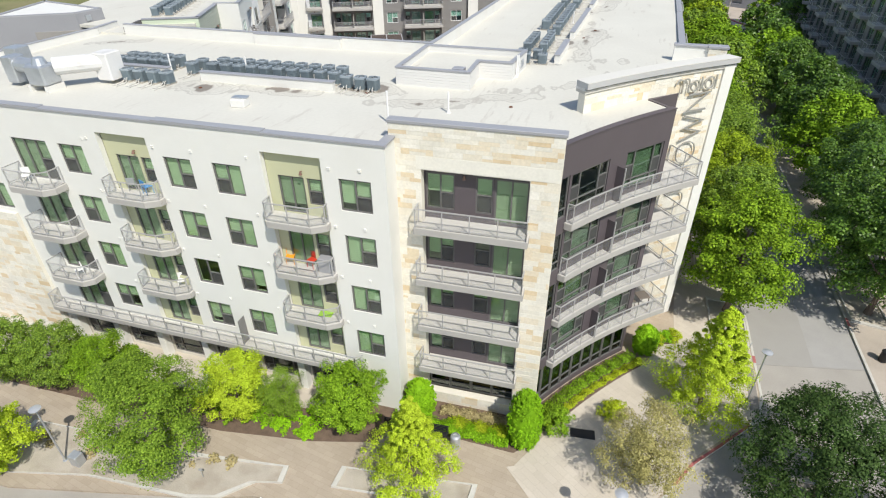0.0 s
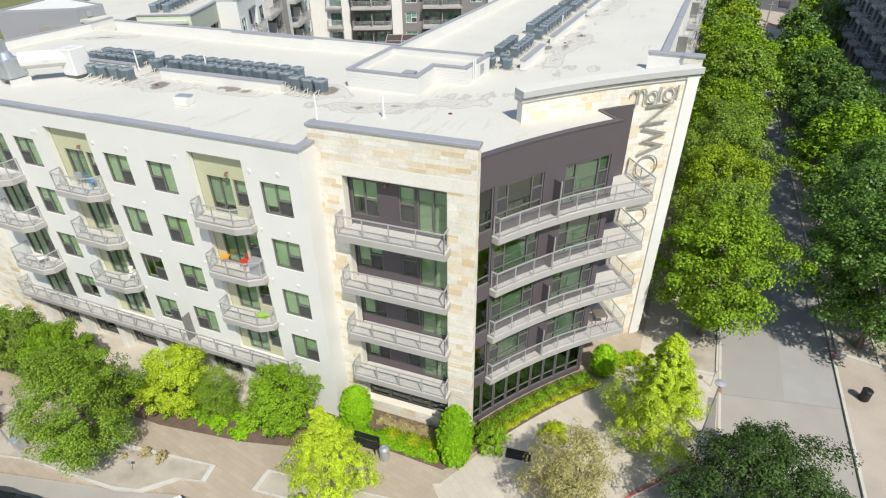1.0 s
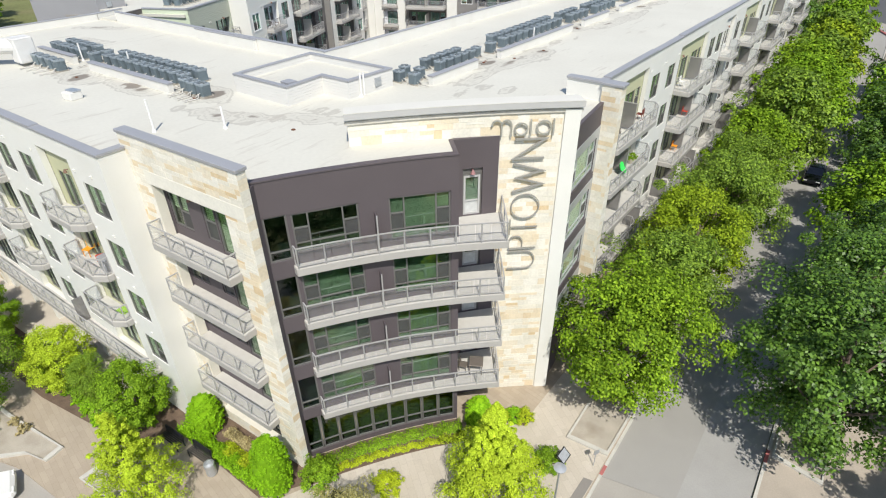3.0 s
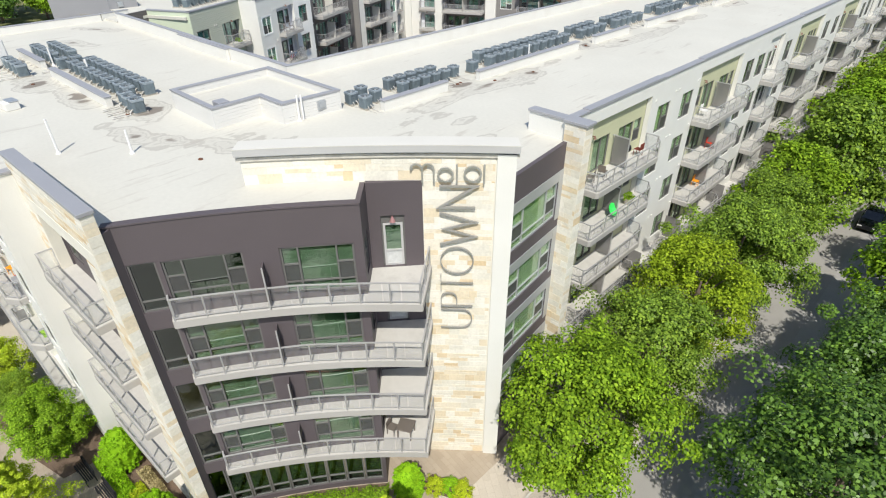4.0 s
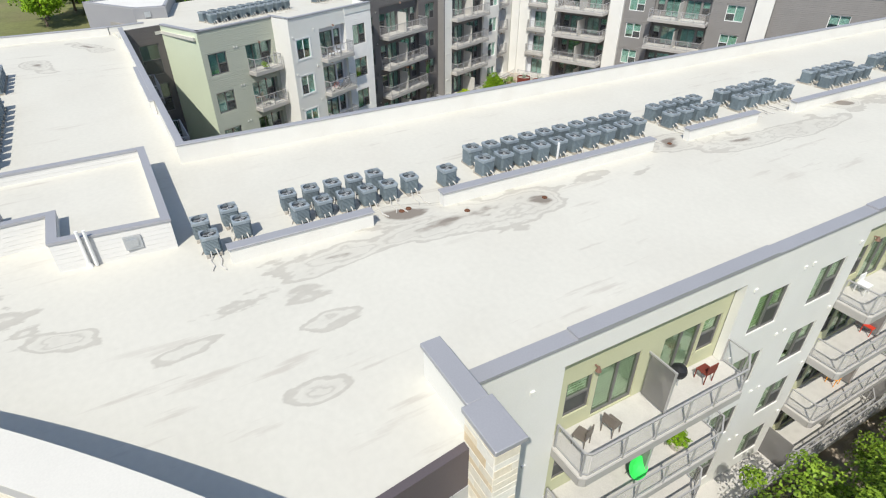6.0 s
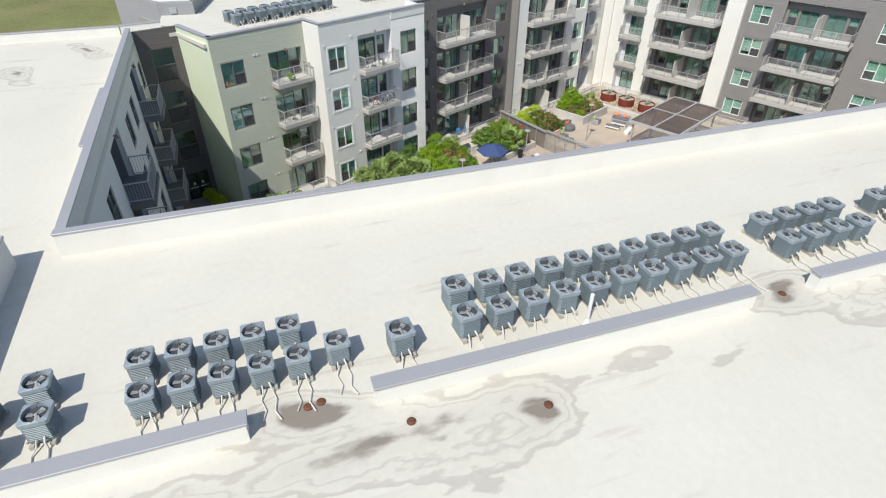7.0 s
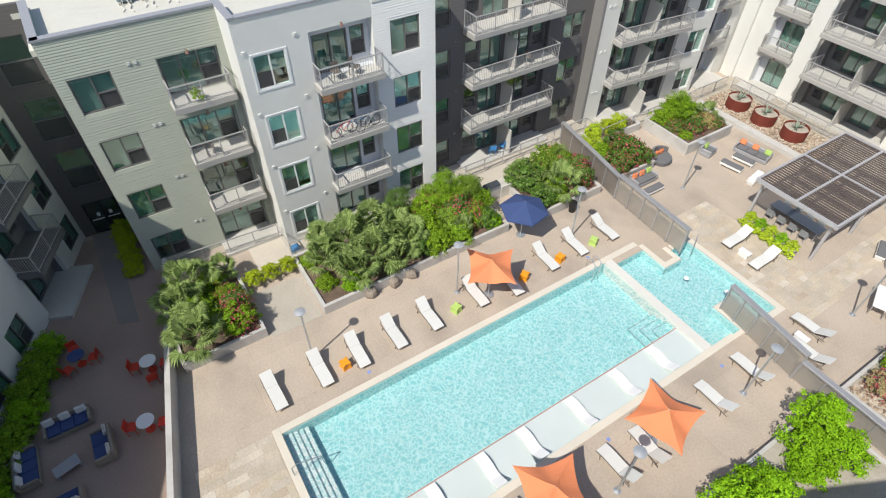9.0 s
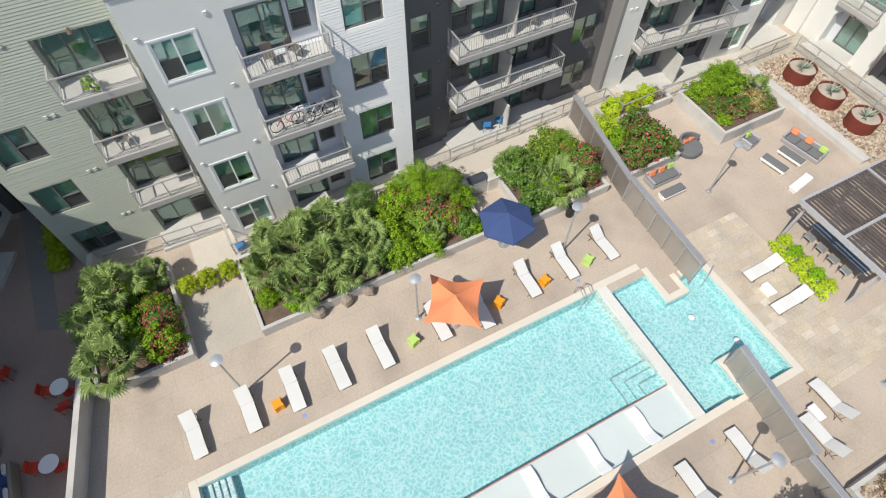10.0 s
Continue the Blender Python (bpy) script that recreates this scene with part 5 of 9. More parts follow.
# courtyard face of the street wing, in shade
CSW = thing("apartment_building", CS_M, "courtyard face of the white street wing with projecting balconies", **TAGS)
h = row_windows(CSW, [(5.5, "hung_right"), (14.6, "hung_left"), (17.4, "hung_right"), (24.6, "hung_left"), (2.2, "hung_left")], FC, top_w, 1.5, 1.75)
# Slab concrete again, with the court balconies' shade painted in as dark grey.
M["slab_shade"] = material("shaded_balcony_concrete", (0.17, 0.165, 0.16), 0.8, vary=0.12, scale=1.5)
for u in (9.0, 20.4):
    h += court_bay(CSW, u, u + 3.1, 0, FC, "siding_mid", 1.1, [(0.25, 1.8, "slider"), (2.15, 0.85, "single")], 0.7, 2.7, slab_mat="slab_shade")
part("wall", holed_wall(0, 25.4 + 1.3, 3.0, 16.88, h, 0.25), M["stucco"], CSW)

# roofs and cores of the courtyard wings
court_roofs = [
    ("green", [(-0.2, 0.3), (7.4, 0.3), (7.4, -1.78), (17.3, -1.78), (17.3, -0.42), (30.95, -0.42), (31.1, -1.3), (41.5, -2.3), (41.5, -1.37), (46.9, -1.37), (47.3, 15), (1.5, 15), (1.08, 10.3), (-0.58, 6.78), (-2.65, 7.31), (-3.3, 5.2), (-0.16, 4.72)]),
]
for nm, poly in court_roofs:
    pts = [tuple((CW_M @ Vector((x, y, 0)))[:2]) for x, y in poly]
    tagged(part("roof", Geo().prism(pts, 16.9, 17.15), M["roof"]), "white membrane roof of the courtyard wing", "roof", kind="structure")
pts = [tuple((CN_M @ Vector(p + (0,)))[:2]) for p in ((-2, 0.5), (60, 0.5), (60, 16), (-2, 16))]
tagged(part("roof", Geo().prism(pts, 16.9, 17.15), M["roof"]), "white membrane roof of the far courtyard wing", "roof", kind="structure")
cores = [(FW.matrix_basis, [(-31.5, 2.6), (-1.0, 2.6), (-1.0, 13.5), (-31.5, 13.5)]), (Matrix.Identity(4), [(-9.4, 24.3), (-3.6, 24.6), (0.6, 31.4), (3.5, 35.6), (3.5, 40), (-9.4, 40)]),
         (EW.matrix_basis, [(1, 2.6), (89, 2.6), (89, 14), (1, 14)]), (CW_M, [(0.5, 2.2), (46, 2.2), (46, 14), (0.5, 14)]), (CN_M, [(0, 2.4), (59, 2.4), (59, 15), (0, 15)]),
         (CS_M, [(0.3, 1.8), (26, 1.8), (26, 2.0), (0.3, 2.0)])]
for m, poly in cores:
    tagged(part("inner_wall", Geo().prism(poly, -0.2, 16.7), M["room"], m=m), "plain dim interior walls behind the windows", "wall", kind="structure")
ACS = [(4.0 + 1.0 * k, y) for k in range(9) for y in (3.6, 4.8)] + [(16 + 1.0 * k, 3.8) for k in range(5)]
for u, y in ACS:
    w = (CW_M @ Vector((u, y, 0)))
    copy_thing(AC, pose(w.x, w.y, 17.15, 0, 0, 25 + rng.uniform(-4, 4)))

# ---- ground ----
M["soil"] = material("dry_soil_and_grass", (0.16, 0.17, 0.06), 0.95, vary=0.3, scale=0.08, fine=1.5, dirt=(0.28, 0.22, 0.13), dirt_amount=0.6, dirt_scale=0.05)
M["asphalt"] = material("worn_asphalt", (0.345, 0.33, 0.305), 0.9, vary=0.12, scale=0.3, fine=30, bump=0.3, dirt=(0.22, 0.21, 0.20), dirt_amount=0.35, dirt_scale=0.3)
M["paving"] = material("tan_brick_paving", (0.41, 0.345, 0.27), 0.9, vary=0.1, scale=0.5, fine=14, bump=0.25, dirt=(0.30, 0.25, 0.2), dirt_amount=0.3)
M["concrete"] = material("pale_concrete", (0.54, 0.485, 0.41), 0.9, vary=0.1, scale=0.7, fine=12, bump=0.2, dirt=(0.33, 0.29, 0.24), dirt_amount=0.35)
def patched(ma, w, h, amount, turn=0.0):
    """Tints a surface stone by stone in an irregular running bond, with fine darker joints."""
    nt = ma.node_tree
    N, L = nt.nodes, nt.links
    bs = N["Principled BSDF"]
    col = bs.inputs["Base Color"].links[0].from_socket
    pos, mp, bk, mx = N.new("ShaderNodeNewGeometry"), N.new("ShaderNodeMapping"), N.new("ShaderNodeTexBrick"), N.new("ShaderNodeMix")
    mp.inputs["Rotation"].default_value = (0, 0, radians(turn))
    L.new(pos.outputs["Position"], mp.inputs["Vector"])
    L.new(mp.outputs[0], bk.inputs["Vector"])
    bk.squash, bk.squash_frequency, bk.offset_frequency = 1.6, 3, 2
    for k, v in (("Scale", 1.0), ("Brick Width", w), ("Row Height", h), ("Mortar Size", 0.008), ("Bias", 0.0)):
        bk.inputs[k].default_value = v
    bk.inputs["Color1"].default_value = (1 - amount, 1 - amount * 1.15, 1 - amount * 1.4, 1)
    bk.inputs["Color2"].default_value = (1 + amount * 0.5, 1 + amount * 0.45, 1 + amount * 0.4, 1)
    bk.inputs["Mortar"].default_value = (0.82, 0.8, 0.78, 1)
    mx.data_type, mx.blend_type = "RGBA", "MULTIPLY"
    mx.inputs[0].default_value = 1.0
    L.new(col, mx.inputs[6])
    L.new(bk.outputs["Color"], mx.inputs[7])
    L.new(mx.outputs[2], bs.inputs["Base Color"])
    return ma


M["plaza"] = patched(material("cream_stamped_concrete", (0.54, 0.485, 0.41), 0.9, vary=0.1, scale=0.7, fine=12, bump=0.2, dirt=(0.36, 0.32, 0.26), dirt_amount=0.35), 0.75, 0.4, 0.06, 35)
M["paving"] = patched(M["paving"], 0.6, 0.3, 0.07, 8)
M["kerb"] = material("kerb_concrete", (0.55, 0.53, 0.48), 0.9, vary=0.1, dirt=(0.3, 0.28, 0.25), dirt_amount=0.3, dirt_scale=2)
M["mulch"] = material("bark_mulch", (0.15, 0.105, 0.075), 0.95, vary=0.35, scale=2, fine=30, bump=0.8, bump_scale=40)
M["granite"] = material("decomposed_granite", (0.43, 0.385, 0.32), 0.95, vary=0.2, scale=1.0, fine=20, bump=0.5, bump_scale=60, dirt=(0.25, 0.2, 0.14), dirt_amount=0.5, dirt_scale=0.8)
single("ground", Geo().prism([(-1500, -1500), (1500, -1500), (1500, 1500), (-1500, 1500)], -0.6, -0.18), M["soil"], "dry grass and soil reaching to the horizon", "ground", kind="structure")
M["road_tan"] = material("tan_grey_concrete_road", (0.37, 0.345, 0.308), 0.9, vary=0.1, scale=0.5, fine=14, bump=0.2, dirt=(0.3, 0.27, 0.24), dirt_amount=0.35)
M["asphalt_new"] = material("paler_asphalt_lane", (0.362, 0.35, 0.332), 0.9, vary=0.1, scale=0.6, fine=20, bump=0.2)
M["walk_tan"] = material("tan_grey_pavement", (0.45, 0.39, 0.325), 0.9, vary=0.12, scale=0.6, fine=12, bump=0.2, dirt=(0.27, 0.23, 0.19), dirt_amount=0.4)
single("road", Geo().prism([(11.35, 31.95), (18.17, 33.5), (18.25, 200), (11.45, 200)], -0.18, -0.13), M["asphalt"], "worn grey asphalt street", "road", kind="structure")
single("road", Geo().prism([(15.0, 32.9), (18.15, 33.6), (18.2, 110), (15.05, 110)], -0.13, -0.126), M["asphalt_new"], "paler resurfaced lane of the street", "road", kind="structure")
single("road", Geo().prism([(11.35, -60), (18.15, -60), (18.16, 33.48), (11.35, 31.93)], -0.18, -0.135), M["road_tan"], "tan concrete crossing at the street's mouth", "road", kind="structure")
single("road", Geo().prism([(-120, -30), (11.34, -30), (11.34, 30.0), (4, 24.0), (-14, 16.0), (-120, 6.0)], -0.18, -0.135), M["road_tan"], "worn tan concrete street in front of the garden", "road", kind="structure")
pav = [(-120, 4.2), (-28, 9.6), (-17.6, 12.3), (-15.0, 13.2), (0.0, 15.0), (3.8, 15.6), (4.8, 18.8), (6.9, 22.4), (8.4, 24.1), (10.9, 27.0), (11.2, 29.0), (11.25, 44), (11.3, 200), (3.0, 200), (3.0, 40), (-62, 40), (-120, 40)]
single("pavement", Geo().prism(pav, -0.18, 0.0), M["paving"], "tan pavement round the building", "pavement", kind="structure")
single("pavement", Geo().prism([(18.35, 20), (60, 20), (60, 200), (18.45, 200)], -0.18, 0.0), M["walk_tan"], "tan concrete pavement across the street", "pavement", kind="structure")
kb = Geo()
for a, b in (((11.2, 17.5), (11.3, 200)),):
    corner = [(3.8, 15.6), (4.8, 18.8), (6.9, 22.4), (8.4, 24.1), (10.9, 27.0), (11.2, 29.0), (11.3, 200)]
    kb.rings([[(x, y, -0.18), (x + 0.15, y - 0.06, -0.18), (x + 0.15, y - 0.06, 0.015), (x, y, 0.015)] for x, y in corner])
kb.prism([(18.2, 20), (18.36, 20), (18.46, 200), (18.3, 200)], -0.18, 0.015)
single("kerb", kb, M["kerb"], "pale concrete kerb", "kerb", kind="structure")

# pool terrace: a slab with the pool cut out
M["deck"] = patched(material("tan_terrace_concrete", (0.475, 0.395, 0.32), 0.9, vary=0.16, scale=0.5, fine=10, bump=0.15, dirt=(0.31, 0.26, 0.22), dirt_amount=0.75, dirt_scale=0.28), 3.2, 3.2, 0.035, 64.9)
POOL = [(2.55, 22.15, 13.15, 20.25), (22.6, 24.75, 13.55, 20.35), (24.75, 26.1, 15.3, 18.6), (26.1, 27.6, 14.45, 20.45)]
us = sorted({*[k * 2.0 - 22 for k in range(36)], *[h[0] for h in POOL], *[h[1] for h in POOL]})
vs = sorted({*[k * 2.0 - 10 for k in range(24)], *[h[2] for h in POOL], *[h[3] for h in POOL]})
g = Geo()
for a, b in zip(us, us[1:]):
    for c, d in zip(vs, vs[1:]):
        um, vm = (a + b) / 2, (c + d) / 2
        w = CW_M @ Vector((um, -vm, 0))
        if w.x > -9 or w.y < 33 or any(h[0] < um < h[1] and h[2] < vm < h[3] for h in POOL):
            continue
        g.quad((a, -d, DECK), (b, -d, DECK), (b, -c, DECK), (a, -c, DECK))
        for (p, q, un, vn) in (((a, c), (b, c), um, c - 0.01), ((b, d), (a, d), um, d + 0.01), ((a, d), (a, c), a - 0.01, vm), ((b, c), (b, d), b + 0.01, vm)):
            if any(h[0] < un < h[1] and h[2] < vn < h[3] for h in POOL):
                g.quad((p[0], -p[1], DECK - 0.05), (q[0], -q[1], DECK - 0.05), (q[0], -q[1], DECK), (p[0], -p[1], DECK))
deck = single("pool_terrace", g, M["deck"], "tan concrete pool terrace with worn patches", "terrace", kind="structure", m=CW_M)

M["plaster"] = material("aqua_pool_plaster", (0.44, 0.65, 0.645), 0.6, vary=0.08, scale=1.6, fine=5, bump=0.0)
M["plaster_pale"] = material("pale_pool_ledge_plaster", (0.63, 0.655, 0.64), 0.6, vary=0.06, bump=0)
M["coping"] = material("cream_pool_coping", (0.66, 0.60, 0.51), 0.8, vary=0.08, bump=0.1)
M["marker"] = material("blue_depth_tile", (0.22, 0.30, 0.62), 0.4, vary=0.2, bump=0)
M["coping_grey"] = material("grey_weir_stone", (0.66, 0.635, 0.59), 0.85, vary=0.12, bump=0.2)
M["red_line"] = material("terracotta_tile_line", (0.45, 0.16, 0.12), 0.5, bump=0)
M["tile_dark"] = material("grey_step_tile", (0.33, 0.42, 0.42), 0.4, bump=0)
M["pool_white"] = material("white_moulded_plastic", (0.86, 0.86, 0.85), 0.35, vary=0.03, bump=0)


def water_material():
    """Clear aqua water; ripples bend the surface, and white caustic lines are painted into its tint."""
    ma = bpy.data.materials.new("pool_water")
    ma.use_nodes = True
    nt = ma.node_tree
    nt.nodes.remove(nt.nodes["Principled BSDF"])
    tr, gl = nt.nodes.new("ShaderNodeBsdfTransparent"), nt.nodes.new("ShaderNodeBsdfGlossy")
    gl.inputs["Roughness"].default_value = 0.06
    pos = nt.nodes.new("ShaderNodeNewGeometry")
    no = nt.nodes.new("ShaderNodeTexNoise")
    no.inputs["Scale"].default_value, no.inputs["Detail"].default_value = 1.6, 3
    nt.links.new(pos.outputs["Position"], no.inputs["Vector"])
    sc = nt.nodes.new("ShaderNodeVectorMath")
    sc.operation = "SCALE"
    sc.inputs["Scale"].default_value = 0.9
    nt.links.new(no.outputs["Color"], sc.inputs[0])
    wp = nt.nodes.new("ShaderNodeVectorMath")
    nt.links.new(pos.outputs["Position"], wp.inputs[0])
    nt.links.new(sc.outputs[0], wp.inputs[1])
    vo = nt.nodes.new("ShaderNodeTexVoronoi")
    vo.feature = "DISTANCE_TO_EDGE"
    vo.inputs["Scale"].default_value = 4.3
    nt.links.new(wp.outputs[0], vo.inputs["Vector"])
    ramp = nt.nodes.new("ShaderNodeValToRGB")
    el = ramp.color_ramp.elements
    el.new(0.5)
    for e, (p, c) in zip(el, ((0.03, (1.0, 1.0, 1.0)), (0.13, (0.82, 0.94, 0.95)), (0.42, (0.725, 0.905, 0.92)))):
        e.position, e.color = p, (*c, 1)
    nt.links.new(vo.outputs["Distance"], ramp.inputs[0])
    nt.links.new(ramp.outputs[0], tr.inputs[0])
    bp = nt.nodes.new("ShaderNodeBump")
    bp.inputs["Strength"].default_value, bp.inputs["Distance"].default_value = 0.35, 0.06
    nt.links.new(vo.outputs["Distance"], bp.inputs["Height"])
    nt.links.new(bp.outputs[0], gl.inputs["Normal"])
    ad = schlick(nt, 0.03)
    mx = nt.nodes.new("ShaderNodeMixShader")
    nt.links.new(ad.outputs[0], mx.inputs[0])
    nt.links.new(tr.outputs[0], mx.inputs[1])
    nt.links.new(gl.outputs[0], mx.inputs[2])
    nt.links.new(mx.outputs[0], nt.nodes["Material Output"].inputs[0])
    return ma


M["water"] = water_material()
M["water_thin"] = glass("shallow_water", (0.965, 0.985, 0.985), 0.03)
PO = thing("swimming_pool", CW_M, "aqua swimming pool with a shallow lounging ledge and raised spa end", "swimming pool")


def cbox(u0, u1, v0, v1, z0, z1):
    return Geo().box(u0, -v1, z0, u1, -v0, z1)


part("basin_floor", cbox(2.3, 22.3, 13.0, 20.4, 3.2, 3.38), M["plaster"], PO)
part("basin_wall", cbox(2.3, 2.55, 12.9, 20.5, 2.75, 4.19).box(22.15, -20.5, 2.75, 22.2, -12.9, 4.19).box(2.55, -13.15, 2.75, 22.15, -12.9, 4.19).box(2.55, -20.5, 2.75, 22.15, -20.25, 4.19), M["plaster"], PO)
def liner(outline, z0):
    """Plaster walls inside an outline of (u, v) corners."""
    for (a, b), (c, d) in zip(outline, outline[1:] + outline[:1]):
        part("basin_lining", cbox(min(a, c) - 0.015, max(a, c) + 0.015, min(b, d) - 0.015, max(b, d) + 0.015, z0, 4.165), M["plaster"], PO)


liner([(2.55, 13.15), (22.15, 13.15), (22.15, 20.25), (2.55, 20.25)], 2.75)
liner([(22.6, 13.55), (24.75, 13.55), (24.75, 15.3), (26.1, 15.3), (26.1, 14.45), (27.6, 14.45), (27.6, 20.45), (26.1, 20.45), (26.1, 18.6), (24.75, 18.6), (24.75, 20.35), (22.6, 20.35)], 3.4)
part("ledge", cbox(5.5, 22.14, 18.45, 20.25, 2.76, 4.0), M["plaster_pale"], PO)
part("ledge_line", cbox(5.46, 22.1, 18.43, 18.475, 3.93, 4.01).box(5.45, -20.2, 3.93, 5.495, -18.475, 4.01), M["red_line"], PO)
part("spa_floor", cbox(22.55, 27.7, 13.45, 20.55, 3.4, 3.6), M["plaster"], PO)
for k in range(4):
    part("step", cbox(2.56, 3.7 - 0.25 * k, 13.16, 20.24, 3.381 if k == 0 else 3.701 + 0.06 * (k - 1), 3.70 + 0.06 * k), M["plaster_pale"], PO)
    part("step_edge", cbox(3.675 - 0.25 * k, 3.71 - 0.25 * k, 13.17, 20.22, 3.68 + 0.06 * k, 3.706 + 0.06 * k), M["tile_dark"], PO)
for k in range(3):
    part("corner_step", cbox(20.2 + 0.42 * k, 22.13, 17.0 + 0.42 * k, 18.42, 3.385, 3.6 + 0.13 * k), M["plaster"], PO)
    part("step_edge", cbox(20.17 + 0.42 * k, 20.23 + 0.42 * k, 17.0 + 0.42 * k, 18.4, 3.56 + 0.13 * k, 3.605 + 0.13 * k).box(20.24 + 0.42 * k, -17.03 - 0.42 * k, 3.56 + 0.13 * k, 22.12, -16.97 - 0.42 * k, 3.605 + 0.13 * k), M["tile_dark"], PO)
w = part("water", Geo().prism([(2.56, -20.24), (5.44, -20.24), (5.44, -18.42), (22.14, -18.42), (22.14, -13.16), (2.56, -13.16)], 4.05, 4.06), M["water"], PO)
w.visible_shadow = False
w = part("shallow_water", cbox(5.48, 22.14, 18.46, 20.24, 4.045, 4.051), M["water_thin"], PO)
w.visible_shadow = False
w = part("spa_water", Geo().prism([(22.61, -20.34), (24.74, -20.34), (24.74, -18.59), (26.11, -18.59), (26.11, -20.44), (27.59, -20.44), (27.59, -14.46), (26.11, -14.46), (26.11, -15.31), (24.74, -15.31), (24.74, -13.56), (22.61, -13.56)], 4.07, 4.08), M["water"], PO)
w.visible_shadow = False
part("weir", cbox(22.12, 22.62, 13.1, 20.4, 3.0, 4.215), M["coping_grey"], PO)
cop = [(2.2, 2.55, 12.8, 20.6), (2.55, 24.75, 12.8, 13.15), (2.55, 24.1, 20.25, 20.6), (24.75, 25.08, 13.2, 15.28), (25.08, 26.1, 14.96, 15.28), (25.8, 26.1, 14.1, 14.96), (24.75, 25.05, 18.92, 20.8), (24.75, 26.08, 18.62, 18.92), (25.78, 26.08, 18.92, 20.8), (24.1, 24.75, 20.35, 20.6), (27.6, 27.95, 14.1, 20.8), (26.3, 27.6, 14.1, 14.45), (26.1, 27.6, 20.45, 20.8)]
for c in cop:
    part("coping", Geo().bevbox(c[0], -c[3], DECK - 0.05, c[1], -c[2], DECK + 0.03, 0.012), M["coping"], PO)
for v in (15.2, 18.2):
    part("step_rail", Geo().tube([(2.35, -v, 4.2), (2.35, -v, 4.9), (2.6, -v, 5.05), (3.6, -v, 4.6), (3.7, -v, 3.2)], 0.025), M["galv"], PO)
for du in (0.0, 0.45):
    part("ladder_rail", Geo().tube([(21.0 + du, -12.75, 4.2), (21.0 + du, -12.75, 4.8), (21.0 + du, -13.0, 4.98), (21.0 + du, -13.35, 4.8), (21.0 + du, -13.4, 3.4)], 0.025), M["galv"], PO)
part("spa_rail", Geo().tube([(27.75, -14.9, 4.2), (27.6, -14.9, 4.95), (27.0, -15.2, 5.0), (26.9, -15.3, 4.0)], 0.025), M["galv"], PO)
for u, v in ((25.3, 16.4), (26.4, 18.3)):
    part("bubbler", Geo().lathe([(0.16, 4.085), (0.12, 4.13), (0.04, 4.16)], 10, (u, -v)), M["white_paint"], PO)
for u, v in ((7.2, 12.3), (21.5, 12.2), (14.6, 21.0), (0.7, 17.2), (22.0, 21.2), (9.0, 21.0)):
    part("depth_marker", cbox(u, u + 0.16, v, v + 0.16, DECK + 0.002, DECK + 0.008), M["marker"], PO)

# ---- plants ----
M["bark"] = material("grey_brown_bark", (0.17, 0.13, 0.10), 0.95, vary=0.25, scale=3, fine=20, bump=0.6, bump_scale=20)
LEAF = {
    "street": leaf_material("street_tree_leaves", (0.07, 0.155, 0.008), (0.335, 0.50, 0.03)),
    "street_yellow": leaf_material("yellowing_street_tree_leaves", (0.11, 0.19, 0.008), (0.41, 0.53, 0.03)),
    "deep": leaf_material("deep_green_leaves", (0.036, 0.09, 0.010), (0.185, 0.325, 0.042), 0.45, 0.4),
    "mid": leaf_material("mid_green_leaves", (0.10, 0.21, 0.01), (0.32, 0.50, 0.03)),
    "soft": leaf_material("soft_green_leaves", (0.085, 0.17, 0.015), (0.29, 0.42, 0.045)),
    "lime": leaf_material("lime_green_leaves", (0.33, 0.45, 0.02), (0.56, 0.69, 0.05)),
    "olive": leaf_material("sparse_olive_leaves", (0.26, 0.24, 0.08), (0.52, 0.47, 0.19)),
    "dusty": leaf_material("dusty_green_leaves", (0.065, 0.138, 0.014), (0.32, 0.46, 0.05), 0.5, 0.22),
    "oak": leaf_material("dusty_oak_leaves", (0.02, 0.05, 0.01), (0.10, 0.165, 0.042)),
    "hedge": leaf_material("clipped_hedge_leaves", (0.14, 0.31, 0.008), (0.34, 0.60, 0.02)),
    "gold": leaf_material("yellow_green_hedge_leaves", (0.27, 0.36, 0.015), (0.54, 0.62, 0.03)),
    "palm": leaf_material("palm_fronds", (0.10, 0.16, 0.04), (0.33, 0.42, 0.14)),
    "agave": leaf_material("blue_grey_agave_blades", (0.22, 0.29, 0.22), (0.44, 0.50, 0.40)),
    "flower": leaf_material("crimson_blossom", (0.34, 0.06, 0.075), (0.52, 0.15, 0.14)),
    "dry": leaf_material("dry_straw_grass", (0.32, 0.26, 0.12), (0.56, 0.48, 0.25)),
}


